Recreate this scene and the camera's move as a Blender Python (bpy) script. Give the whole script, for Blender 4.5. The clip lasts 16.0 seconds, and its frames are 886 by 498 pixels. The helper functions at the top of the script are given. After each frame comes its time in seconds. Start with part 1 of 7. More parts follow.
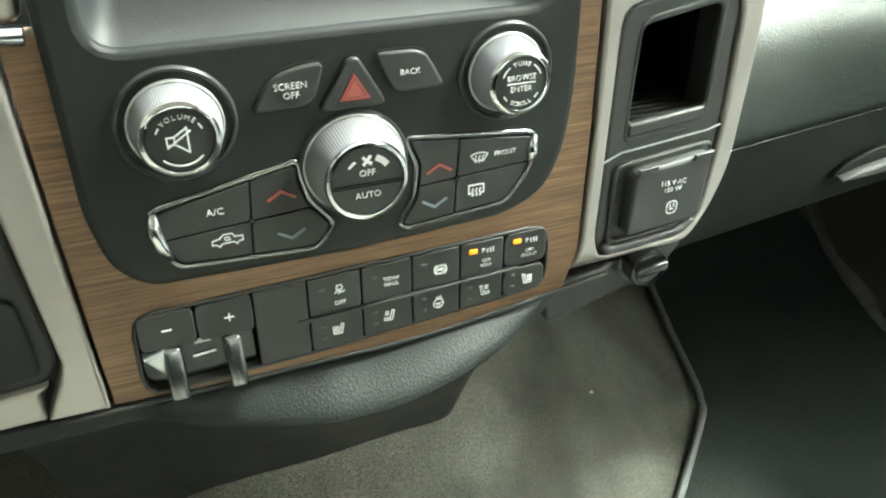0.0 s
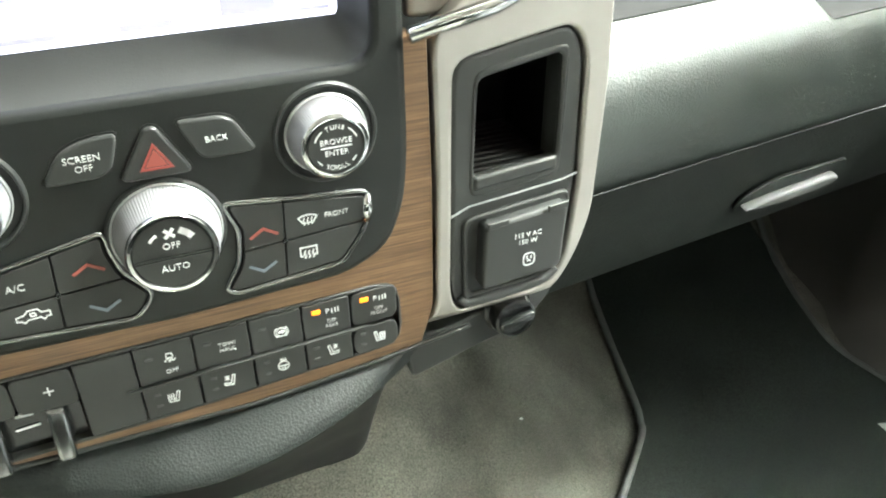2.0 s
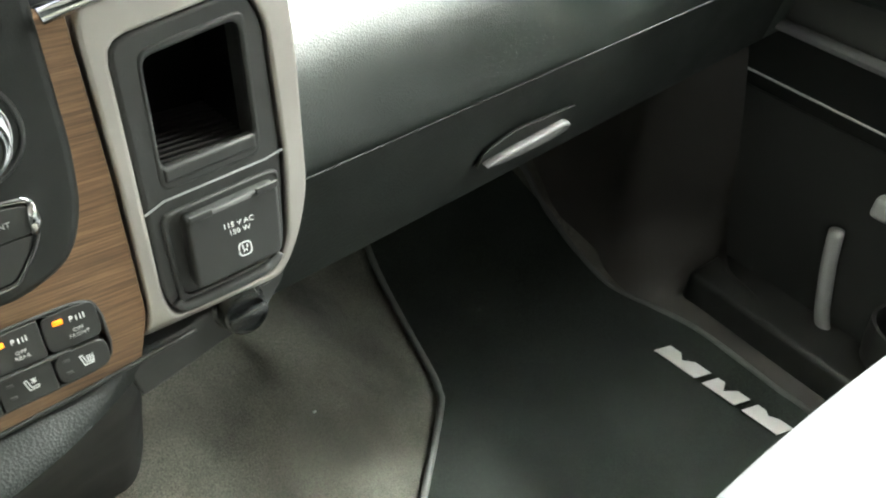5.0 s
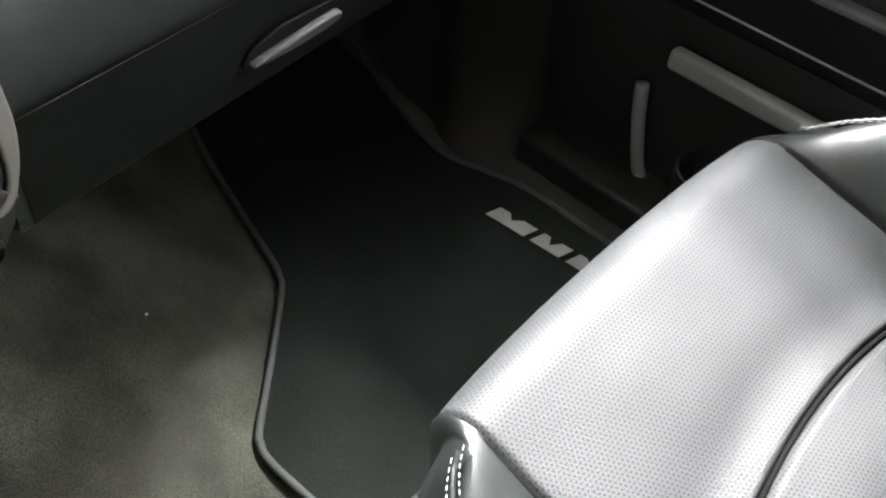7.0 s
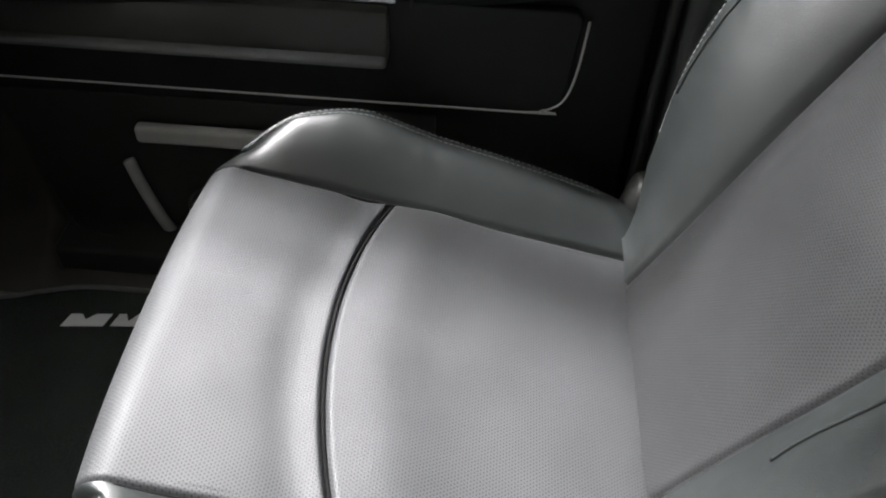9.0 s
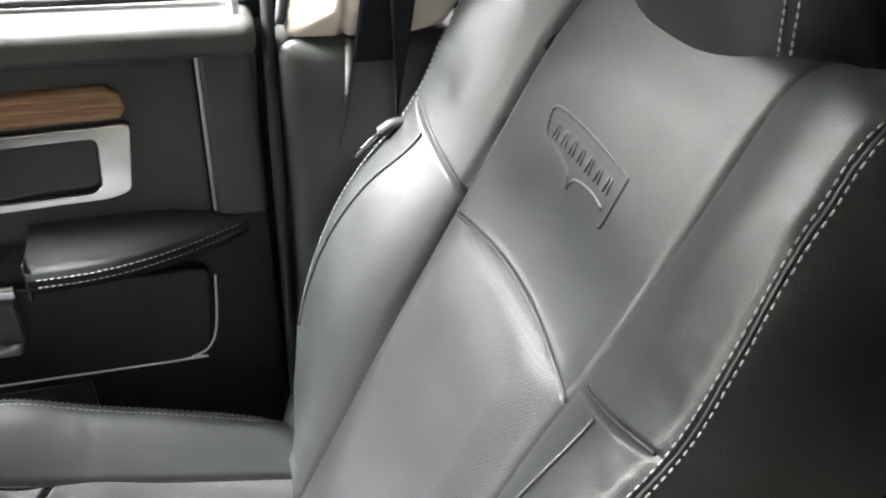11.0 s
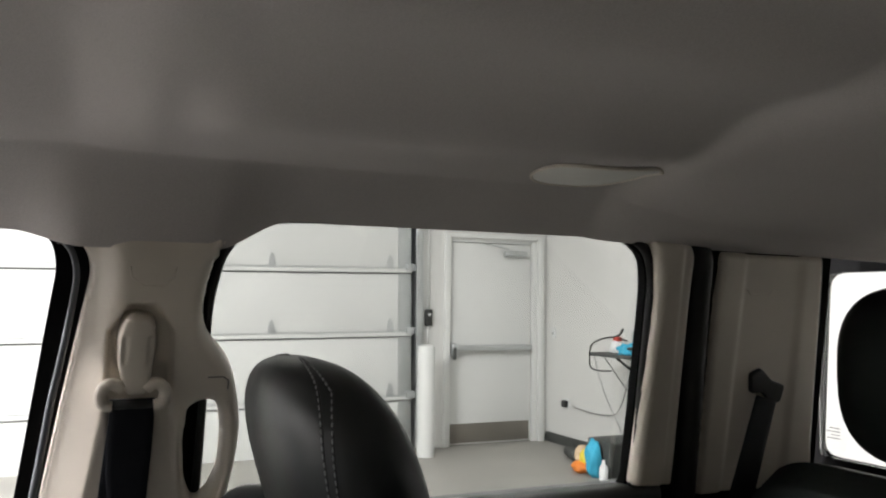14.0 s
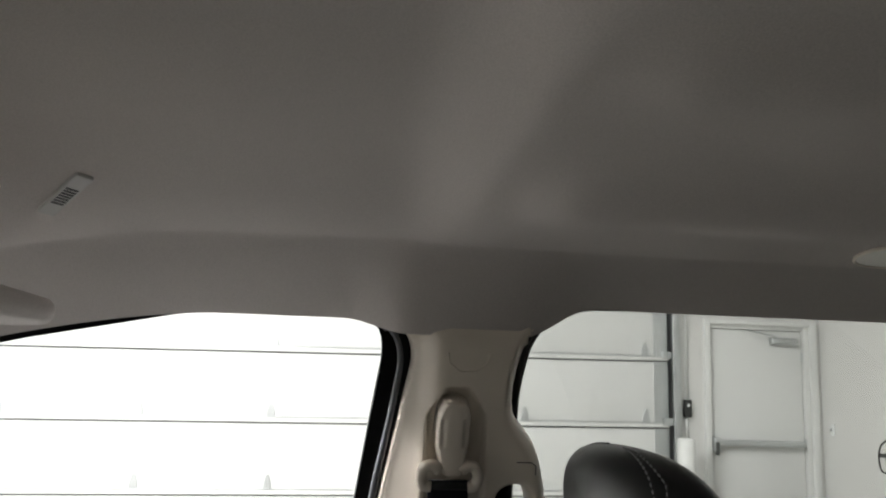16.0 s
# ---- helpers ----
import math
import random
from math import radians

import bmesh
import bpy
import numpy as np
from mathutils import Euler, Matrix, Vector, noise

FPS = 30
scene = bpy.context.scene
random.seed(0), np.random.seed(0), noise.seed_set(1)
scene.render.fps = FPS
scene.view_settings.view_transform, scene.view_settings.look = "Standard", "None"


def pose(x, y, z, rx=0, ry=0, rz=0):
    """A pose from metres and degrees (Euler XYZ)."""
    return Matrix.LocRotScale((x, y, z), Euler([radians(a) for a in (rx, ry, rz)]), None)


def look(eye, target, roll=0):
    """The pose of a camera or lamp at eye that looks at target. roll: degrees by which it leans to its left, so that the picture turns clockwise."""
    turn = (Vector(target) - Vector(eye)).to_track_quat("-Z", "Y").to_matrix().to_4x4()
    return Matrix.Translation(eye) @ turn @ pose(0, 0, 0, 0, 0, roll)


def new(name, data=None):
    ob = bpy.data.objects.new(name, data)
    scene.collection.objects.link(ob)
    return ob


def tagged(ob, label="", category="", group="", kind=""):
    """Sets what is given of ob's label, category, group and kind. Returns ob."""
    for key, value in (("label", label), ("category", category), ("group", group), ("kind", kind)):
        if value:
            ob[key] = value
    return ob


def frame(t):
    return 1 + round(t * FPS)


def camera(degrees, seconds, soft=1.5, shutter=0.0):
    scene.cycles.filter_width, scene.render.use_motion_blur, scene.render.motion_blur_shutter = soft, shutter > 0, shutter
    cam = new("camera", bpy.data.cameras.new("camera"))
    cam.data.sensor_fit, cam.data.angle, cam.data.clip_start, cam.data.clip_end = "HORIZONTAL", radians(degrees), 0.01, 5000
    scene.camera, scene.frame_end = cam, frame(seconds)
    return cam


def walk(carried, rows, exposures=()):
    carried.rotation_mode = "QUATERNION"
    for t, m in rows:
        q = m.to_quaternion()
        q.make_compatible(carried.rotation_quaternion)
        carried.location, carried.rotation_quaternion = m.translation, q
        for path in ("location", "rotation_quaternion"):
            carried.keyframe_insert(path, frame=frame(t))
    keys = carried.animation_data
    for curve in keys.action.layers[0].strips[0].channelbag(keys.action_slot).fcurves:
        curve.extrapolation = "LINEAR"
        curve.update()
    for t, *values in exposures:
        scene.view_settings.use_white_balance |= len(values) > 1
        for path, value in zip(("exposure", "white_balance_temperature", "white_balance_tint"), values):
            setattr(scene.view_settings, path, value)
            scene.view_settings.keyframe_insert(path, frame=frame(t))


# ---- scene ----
cam = camera(56.7, 16.0, 2.1)
PATH = [
    (0, (-0.075, -0.255, 0.227), (0.556, 1.155, -1.043), 4.2),
    (0.5, (-0.048, -0.257, 0.236), (0.584, 1.154, -1.033), 4.1),
    (1, (-0.024, -0.256, 0.24), (0.607, 1.152, -1.032), 4.0),
    (1.5, (-0.011, -0.255, 0.241), (0.617, 1.154, -1.033), 3.6),
    (2, (-0.003, -0.255, 0.243), (0.635, 1.149, -1.03), 3.3),
    (2.5, (0.002, -0.254, 0.242), (0.695, 1.126, -1.029), 3.7),
    (3, (0.009, -0.253, 0.242), (0.758, 1.099, -1.028), 4.4),
    (3.5, (0.019, -0.251, 0.239), (0.819, 1.076, -1.025), 4.8),
    (4, (0.035, -0.249, 0.232), (0.884, 1.05, -1.03), 5.3),
    (4.5, (0.041, -0.259, 0.23), (0.983, 0.984, -1.021), 6.4),
    (4.7, (0.038, -0.261, 0.229), (1.033, 0.947, -1.016), 6.3),
    (6.8, (0.104, -0.304, 0.251), (1.115, 0.553, -1.247), 6.5),
    (7, (0.101, -0.32, 0.268), (1.137, 0.504, -1.232), 6.5),
    (7.5, (0.066, -0.359, 0.31), (1.228, 0.308, -1.175), 5.1),
    (8, (0.045, -0.404, 0.346), (1.323, 0.026, -1.131), 4.5),
    (8.2, (0.037, -0.405, 0.351), (1.359, -0.073, -1.113), 4.5),
    (10.3, (-0.01, -0.568, 0.497), (1.528, -0.836, -0.753), 1.7),
    (10.5, (-0.014, -0.572, 0.501), (1.554, -0.906, -0.695), 1.8),
    (11, (-0.027, -0.591, 0.522), (1.589, -1.082, -0.549), 2.3),
    (11.5, (-0.041, -0.598, 0.54), (1.608, -1.2, -0.419), 2.1),
    (12, (-0.085, -0.616, 0.555), (1.629, -1.319, -0.198), 2.3),
    (12.5, (-0.154, -0.688, 0.561), (1.637, -1.427, 0.065), 1.5),
    (13, (-0.225, -0.702, 0.578), (1.595, -1.494, 0.329), 0.9),
    (13.5, (-0.258, -0.702, 0.594), (1.565, -1.525, 0.585), 0.7),
    (14, (-0.284, -0.716, 0.606), (1.54, -1.528, 0.733), 0.6),
    (14.5, (-0.287, -0.703, 0.61), (1.543, -1.47, 0.86), 0.6),
    (15, (-0.278, -0.673, 0.609), (1.602, -1.293, 0.892), 1.0),
    (15.5, (-0.262, -0.654, 0.603), (1.668, -1.082, 0.906), 1.5),
    (16, (-0.28, -0.642, 0.605), (1.679, -0.879, 0.928), 1.8),
]
EXPOSURES = [(0, 2.3, 6400, -6), (1, 2.6, 6400, -2), (4.5, 2.5, 6400, 0), (5.7, 1.2, 6350, 5), (7, 0.72, 6300, 10), (8.2, -0.05, 6300, 13), (9.6, 0.7, 6350, 13), (10.3, 1.5, 6400, 13), (11.5, 1.1, 6350, 14), (12.5, 0.68, 6350, 18), (13.5, -0.58, 6350, 18), (14, -0.42, 6300, 15), (14.5, 0.15, 6250, 14), (16, -0.58, 6300, 13)]
walk(cam, [(t, look(eye, target, roll)) for t, eye, target, roll in PATH], EXPOSURES)

# ---- light ----
world = bpy.data.worlds.new("world")
scene.world = world
world.use_nodes = True
world.node_tree.nodes["Background"].inputs[0].default_value = (0.9, 0.95, 1, 1)
world.node_tree.nodes["Background"].inputs[1].default_value = 0.05


def ceiling_lamp(x, y, z, sx, sy, power, colour=(1, 0.98, 0.95)):
    lamp = bpy.data.lights.new("garage_lamp", "AREA")
    lamp.shape, lamp.size, lamp.size_y = "RECTANGLE", sx, sy
    lamp.energy, lamp.color = power, colour
    ob = new("garage_lamp", lamp)
    ob.matrix_world = pose(x, y, z)
    return ob


LAMP_Z = 3.2
for lx, ly, sx, sy, lp in ((1.15, 1.95, 0.12, 1.0, 800), (0.95, 3.5, 0.4, 1.6, 600), (2.45, 0.35, 0.35, 1.2, 380), (3.8, -2.8, 0.5, 2.4, 110), (4.6, 2.6, 0.5, 2.4, 220)):
    ceiling_lamp(lx, ly, LAMP_Z, sx, sy, lp)


# ---- materials ----
def material(name, colour, rough=0.5, metal=0.0, grain=0.0, grain_scale=300.0, stain=0.12, stain_scale=6.0, bump=0.0, bump_scale=400.0, spec=0.5, coat=0.0, kind="noise", fuzz=0.0):
    """A surface with a fine grain, a broad uneven stain and a fine relief."""
    m = bpy.data.materials.new(name)
    m.use_nodes = True
    nt = m.node_tree
    b = nt.nodes["Principled BSDF"]
    b.inputs["Roughness"].default_value = rough
    b.inputs["Metallic"].default_value = metal
    b.inputs["Specular IOR Level"].default_value = spec
    b.inputs["Coat Weight"].default_value = coat
    if fuzz:
        b.inputs["Sheen Weight"].default_value = fuzz
        b.inputs["Sheen Roughness"].default_value = 0.5
    co = nt.nodes.new("ShaderNodeTexCoord")

    def noisy(scale, detail=4):
        n = nt.nodes.new("ShaderNodeTexNoise")
        n.inputs["Scale"].default_value = scale
        n.inputs["Detail"].default_value = detail
        nt.links.new(co.outputs["Object"], n.inputs["Vector"])
        return n.outputs["Fac"]

    def scaled(value, low, high):
        r = nt.nodes.new("ShaderNodeMapRange")
        r.inputs["From Min"].default_value, r.inputs["From Max"].default_value = 0.3, 0.7
        r.inputs["To Min"].default_value, r.inputs["To Max"].default_value = low, high
        nt.links.new(value, r.inputs["Value"])
        return r.outputs["Result"]

    def times(a, c):
        k = nt.nodes.new("ShaderNodeMath")
        k.operation = "MULTIPLY"
        nt.links.new(a, k.inputs[0])
        nt.links.new(c, k.inputs[1])
        return k.outputs[0]

    shade = scaled(noisy(stain_scale), 1 - stain, 1 + stain)
    if grain:
        shade = times(shade, scaled(noisy(grain_scale, 2), 1 - grain, 1 + grain))
    mix = nt.nodes.new("ShaderNodeVectorMath")
    mix.operation = "SCALE"
    mix.inputs[0].default_value = colour
    nt.links.new(shade, mix.inputs["Scale"])
    nt.links.new(mix.outputs[0], b.inputs["Base Color"])
    nt.links.new(scaled(noisy(stain_scale * 4), rough * 0.9, min(1, rough * 1.1)), b.inputs["Roughness"])
    if bump:
        if kind == "cells":
            v = nt.nodes.new("ShaderNodeTexVoronoi")
            v.inputs["Scale"].default_value = bump_scale
            nt.links.new(co.outputs["Object"], v.inputs["Vector"])
            height = v.outputs["Distance"]
        else:
            height = noisy(bump_scale, 3)
        u = nt.nodes.new("ShaderNodeBump")
        u.inputs["Strength"].default_value = bump
        u.inputs["Distance"].default_value = 0.001
        nt.links.new(height, u.inputs["Height"])
        nt.links.new(u.outputs[0], b.inputs["Normal"])
    return m


def glowing(name, colour, strength):
    m = bpy.data.materials.new(name)
    m.use_nodes = True
    b = m.node_tree.nodes["Principled BSDF"]
    b.inputs["Base Color"].default_value = (*colour, 1)
    b.inputs["Emission Color"].default_value = (*colour, 1)
    b.inputs["Emission Strength"].default_value = strength
    return m


LEATHER = material("black_leather", (0.014, 0.0165, 0.0160), 0.38, spec=0.72, bump=0.18, bump_scale=1000, kind="cells", stain=0.15, stain_scale=9)


def perforated(name, up, tone=1.0):
    """Leather with rows of punched holes, 4 mm apart; up: whether it stands upright."""
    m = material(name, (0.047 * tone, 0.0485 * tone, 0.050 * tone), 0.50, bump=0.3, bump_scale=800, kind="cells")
    nt = m.node_tree
    b = nt.nodes["Principled BSDF"]
    co = nt.nodes.new("ShaderNodeTexCoord")
    sep = nt.nodes.new("ShaderNodeSeparateXYZ")
    nt.links.new(co.outputs["Object"], sep.inputs[0])

    def calc(op, a, c=None, d=None):
        k = nt.nodes.new("ShaderNodeMath")
        k.operation = op
        for i, v in enumerate((a, c, d)):
            if v is None:
                continue
            if isinstance(v, (int, float)):
                k.inputs[i].default_value = v
            else:
                nt.links.new(v, k.inputs[i])
        return k.outputs[0]

    row = calc("MULTIPLY", sep.outputs["Z" if up else "Y"], 1 / 0.0027 if not up else 1 / 0.0024)
    odd = calc("MULTIPLY", calc("MODULO", calc("FLOOR", row), 2.0), 0.5)
    col = calc("ADD", calc("MULTIPLY", sep.outputs["X"], 1 / 0.0036), odd)
    u = calc("SUBTRACT", calc("FRACT", col), 0.5)
    v = calc("SUBTRACT", calc("FRACT", row), 0.5)
    r = calc("SQRT", calc("ADD", calc("MULTIPLY", u, u), calc("MULTIPLY", v, v)))
    hole = nt.nodes.new("ShaderNodeMapRange")
    hole.inputs["From Min"].default_value, hole.inputs["From Max"].default_value = 0.15, 0.30
    hole.inputs["To Min"].default_value = 0.5
    nt.links.new(r, hole.inputs["Value"])
    old = b.inputs["Base Color"].links[0].from_socket
    dark = nt.nodes.new("ShaderNodeVectorMath")
    dark.operation = "SCALE"
    nt.links.new(old, dark.inputs[0])
    nt.links.new(hole.outputs[0], dark.inputs["Scale"])
    nt.links.new(dark.outputs[0], b.inputs["Base Color"])
    gloss = calc("MULTIPLY", hole.outputs[0], 0.36)
    nt.links.new(gloss, b.inputs["Specular IOR Level"])
    return m


# Rear bench leather, darker and duller than LEATHER: its shade is put into the colour
REARHIDE = material("shade_darkened_rear_leather", (0.006, 0.0085, 0.0075), 0.58, spec=0.22, bump=0.35, bump_scale=900, kind="cells", stain=0.15, stain_scale=9)
# Lit and shaded copies of one leather: paler cushion, lumbar panel at half tone
PERFORATED = perforated("perforated_black_leather", False)
PERFORATED_BACK = perforated("dimmed_perforated_back_leather", True, 0.50)
DOORVINYL = material("grained_charcoal_vinyl", (0.052, 0.055, 0.052), 0.45, bump=0.18, bump_scale=1100, kind="cells")
PADVINYL = material("matt_grained_vinyl", (0.013, 0.0155, 0.0145), 0.55, bump=0.22, bump_scale=850, kind="cells", spec=0.35)
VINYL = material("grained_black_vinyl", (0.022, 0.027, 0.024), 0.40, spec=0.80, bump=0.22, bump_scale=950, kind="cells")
PLASTIC = material("matt_black_plastic", (0.026, 0.0275, 0.026), 0.48, bump=0.12, bump_scale=1500)
SOFT = material("soft_black_plastic", (0.011, 0.0125, 0.0115), 0.55, spec=0.38, bump=0.12, bump_scale=1500)
GLOSS = material("gloss_black_plastic", (0.012, 0.013, 0.013), 0.2)
GREYTRIM = material("grey_plastic", (0.38, 0.39, 0.39), 0.5, bump=0.1)
CARPET = material("grey_carpet", (0.082, 0.082, 0.067), 0.95, grain=0.6, grain_scale=700, stain=0.6, stain_scale=10, bump=1.0, bump_scale=900, fuzz=0.15, spec=0.1)
MATPILE = material("black_mat_pile", (0.0165, 0.019, 0.017), 0.95, grain=0.6, grain_scale=1100, stain=0.2, stain_scale=8, bump=0.8, bump_scale=1400, spec=0.02)
SATIN = material("satin_champagne_metal", (0.40, 0.38, 0.35), 0.40, metal=0.75, stain=0.05)
# Chrome darkened to paint in dim reflections; the frame ends keep bright CHROME
DARKCHROME = material("dimmed_chrome", (0.30, 0.305, 0.31), 0.22, metal=1.0, stain=0.05)
CHROME = material("chrome", (0.62, 0.63, 0.64), 0.14, metal=1.0, stain=0.02)
KNOBGREY = material("silver_grey_knob", (0.21, 0.21, 0.22), 0.52, metal=0.2, stain=0.05)
PULLGREY = material("dull_grey_pull", (0.10, 0.10, 0.10), 0.55, spec=0.25, stain=0.05)
WHITE = material("white_print", (0.8, 0.82, 0.82), 0.6, stain=0.04)
HEADLINER = material("grey_beige_headliner_cloth", (0.54, 0.50, 0.47), 0.95, grain=0.08, grain_scale=700, stain=0.06, stain_scale=3, bump=0.35, bump_scale=900, spec=0.1)
BEIGE = material("beige_plastic", (0.74, 0.67, 0.57), 0.5, stain=0.08, bump=0.25, bump_scale=900)
WEB = material("black_belt_webbing", (0.006, 0.007, 0.010), 0.70, spec=0.25, bump=0.6, bump_scale=900)
WALLPAINT = material("white_wall_paint", (0.66, 0.66, 0.64), 0.7, stain=0.03, stain_scale=0.8)
DOORPAINT = material("white_steel_panel", (0.72, 0.73, 0.71), 0.45, stain=0.03, stain_scale=1.5)
STEEL = material("galvanised_steel", (0.55, 0.57, 0.57), 0.4, metal=0.7, stain=0.1)
CONCRETE = material("grey_concrete", (0.34, 0.33, 0.30), 0.55, stain=0.12, stain_scale=1.2, grain=0.1, grain_scale=40)
LINING = material("black_lining", (0.008, 0.008, 0.008), 0.95, spec=0.05)
RUBBER = material("black_rubber", (0.012, 0.012, 0.012), 0.6)
BINDING = material("dark_grey_binding", (0.060, 0.064, 0.060), 0.7, bump=0.6, bump_scale=700)
# Dash vinyl darkened for the lid, whose downward shade is put into the colour
LIDVINYL = material("shaded_glove_box_vinyl", (0.0085, 0.0105, 0.009), 0.55, spec=0.3, bump=0.2, bump_scale=700, kind="cells")
FOOTWELL = material("dark_brown_grey_plastic", (0.040, 0.037, 0.034), 0.6, spec=0.3, bump=0.2, bump_scale=800)
THREAD = material("grey_thread", (0.28, 0.29, 0.29), 0.8)


def wood_material(name, axis, tone=1.0):
    m = bpy.data.materials.new(name)
    m.use_nodes = True
    nt = m.node_tree
    b = nt.nodes["Principled BSDF"]
    co = nt.nodes.new("ShaderNodeTexCoord")
    mp = nt.nodes.new("ShaderNodeMapping")
    mp.inputs["Scale"].default_value = axis
    n = nt.nodes.new("ShaderNodeTexNoise")
    n.inputs["Scale"].default_value = 1.0
    n.inputs["Detail"].default_value = 6
    n.inputs["Roughness"].default_value = 0.65
    r = nt.nodes.new("ShaderNodeValToRGB")
    r.color_ramp.elements[0].position, r.color_ramp.elements[0].color = 0.33, (0.058 * tone, 0.033 * tone, 0.018 * tone, 1)
    r.color_ramp.elements[1].position, r.color_ramp.elements[1].color = 0.66, (0.205 * tone, 0.122 * tone, 0.064 * tone, 1)
    mid = r.color_ramp.elements.new(0.5)
    mid.color = (0.13 * tone, 0.074 * tone, 0.037 * tone, 1)
    nt.links.new(co.outputs["Object"], mp.inputs[0])
    nt.links.new(mp.outputs[0], n.inputs["Vector"])
    nt.links.new(n.outputs["Fac"], r.inputs[0])
    nt.links.new(r.outputs[0], b.inputs["Base Color"])
    b.inputs["Roughness"].default_value = 0.42
    u = nt.nodes.new("ShaderNodeBump")
    u.inputs["Strength"].default_value = 0.25
    u.inputs["Distance"].default_value = 0.0006
    nt.links.new(n.outputs["Fac"], u.inputs["Height"])
    nt.links.new(u.outputs[0], b.inputs["Normal"])
    return m


WOOD = wood_material("brown_wood_veneer", (26, 60, 1000), 0.98)
DOORWOOD = wood_material("brown_door_veneer", (60, 14, 500), 1.9)


# ---- mesh helpers ----
def mesh_of(name, verts, faces, mat, smooth=True):
    me = bpy.data.meshes.new(name)
    me.from_pydata([tuple(v) for v in verts], [], faces)
    me.materials.append(mat)
    if smooth:
        me.polygons.foreach_set("use_smooth", [True] * len(me.polygons))
    me.update()
    return me


def thing(name, at, label="", category="", group="", kind=""):
    ob = new(name)
    ob.location = at
    ob.empty_display_size = 0.02
    return tagged(ob, label, category, group, kind)


def origin_of(ob):
    p = Vector((0, 0, 0))
    while ob is not None:
        p += Vector(ob.location)
        ob = ob.parent
    return p


def put(name, me, parent=None, label="", place=None):
    """Links a mesh whose points are in world metres as an object under parent."""
    if place is not None:
        me.transform(place)
    ob = new(name, me)
    if parent is not None:
        me.transform(Matrix.Translation(-origin_of(parent)))
        ob.parent = parent
    if label:
        ob["label"] = label
    return ob


def part(name, bm, mat, parent, label="", smooth=True):
    me = bpy.data.meshes.new(name)
    bm.to_mesh(me)
    bm.free()
    me.materials.append(mat)
    if smooth:
        me.polygons.foreach_set("use_smooth", [True] * len(me.polygons))
    return put(name, me, parent, label)


def sharp(me, degrees=35):
    me.set_sharp_from_angle(angle=radians(degrees))
    return me


def box_mesh(name, lo, hi, mat, bevel=0.004, segments=2):
    bm = bmesh.new()
    bmesh.ops.create_cube(bm, size=1)
    for v in bm.verts:
        v.co = Vector([lo[i] + (v.co[i] + 0.5) * (hi[i] - lo[i]) for i in range(3)])
    if bevel:
        bmesh.ops.bevel(bm, geom=bm.edges[:], offset=bevel, segments=segments, affect="EDGES", profile=0.5)
    me = bpy.data.meshes.new(name)
    bm.to_mesh(me)
    bm.free()
    me.materials.append(mat)
    me.polygons.foreach_set("use_smooth", [True] * len(me.polygons))
    return sharp(me)


def plate(name, outlines, depth, mat, bevel=0.0, rounding=0.0, z=0.0, steps=3):
    """A flat plate from closed outlines in its own xy plane (inner ones are holes), standing from z to z + depth, with softened edges."""
    cu = bpy.data.curves.new(name, "CURVE")
    cu.dimensions, cu.fill_mode = "2D", "BOTH"
    cu.extrude = max(depth / 2 - bevel, 0.00001)
    cu.bevel_depth, cu.bevel_resolution = bevel, 2
    cu.offset = -bevel
    for line in outlines:
        pts = rounded(line, rounding, steps) if rounding else line
        sp = cu.splines.new("POLY")
        sp.points.add(len(pts) - 1)
        for p, q in zip(sp.points, pts):
            p.co = (q[0], q[1], 0, 1)
        sp.use_cyclic_u = True
    ob = bpy.data.objects.new(name, cu)
    scene.collection.objects.link(ob)
    dg = bpy.context.evaluated_depsgraph_get()
    me = bpy.data.meshes.new_from_object(ob.evaluated_get(dg))
    bpy.data.objects.remove(ob)
    bpy.data.curves.remove(cu)
    me.transform(Matrix.Translation((0, 0, z + depth / 2)))
    me.materials.clear()
    me.materials.append(mat)
    me.polygons.foreach_set("use_smooth", [True] * len(me.polygons))
    return sharp(me, 30)


def rounded(line, r, steps=3):
    """The outline with its corners rounded by r."""
    out, n = [], len(line)
    for i in range(n):
        a, b, c = (Vector((*line[k % n][:2], 0)) for k in (i - 1, i, i + 1))
        da, dc = a - b, c - b
        k = min(r, da.length * 0.45, dc.length * 0.45)
        p, q = b + da.normalized() * k, b + dc.normalized() * k
        for s in range(steps + 1):
            t = s / steps
            w = p * (1 - t) ** 2 + b * 2 * t * (1 - t) + q * t * t
            out.append((w.x, w.y))
    return out


def lettering(name, text, size, mat, depth=0.0002, spacing=1.0):
    cu = bpy.data.curves.new(name, "FONT")
    cu.body, cu.size, cu.align_x, cu.align_y = text, size * 0.82, "CENTER", "CENTER"
    cu.offset = -0.010 * size
    cu.extrude, cu.space_line, cu.space_character, cu.resolution_u = depth, 1.02, spacing, 2
    ob = bpy.data.objects.new(name, cu)
    scene.collection.objects.link(ob)
    dg = bpy.context.evaluated_depsgraph_get()
    me = bpy.data.meshes.new_from_object(ob.evaluated_get(dg))
    bpy.data.objects.remove(ob)
    bpy.data.curves.remove(cu)
    me.materials.clear()
    me.materials.append(mat)
    return me


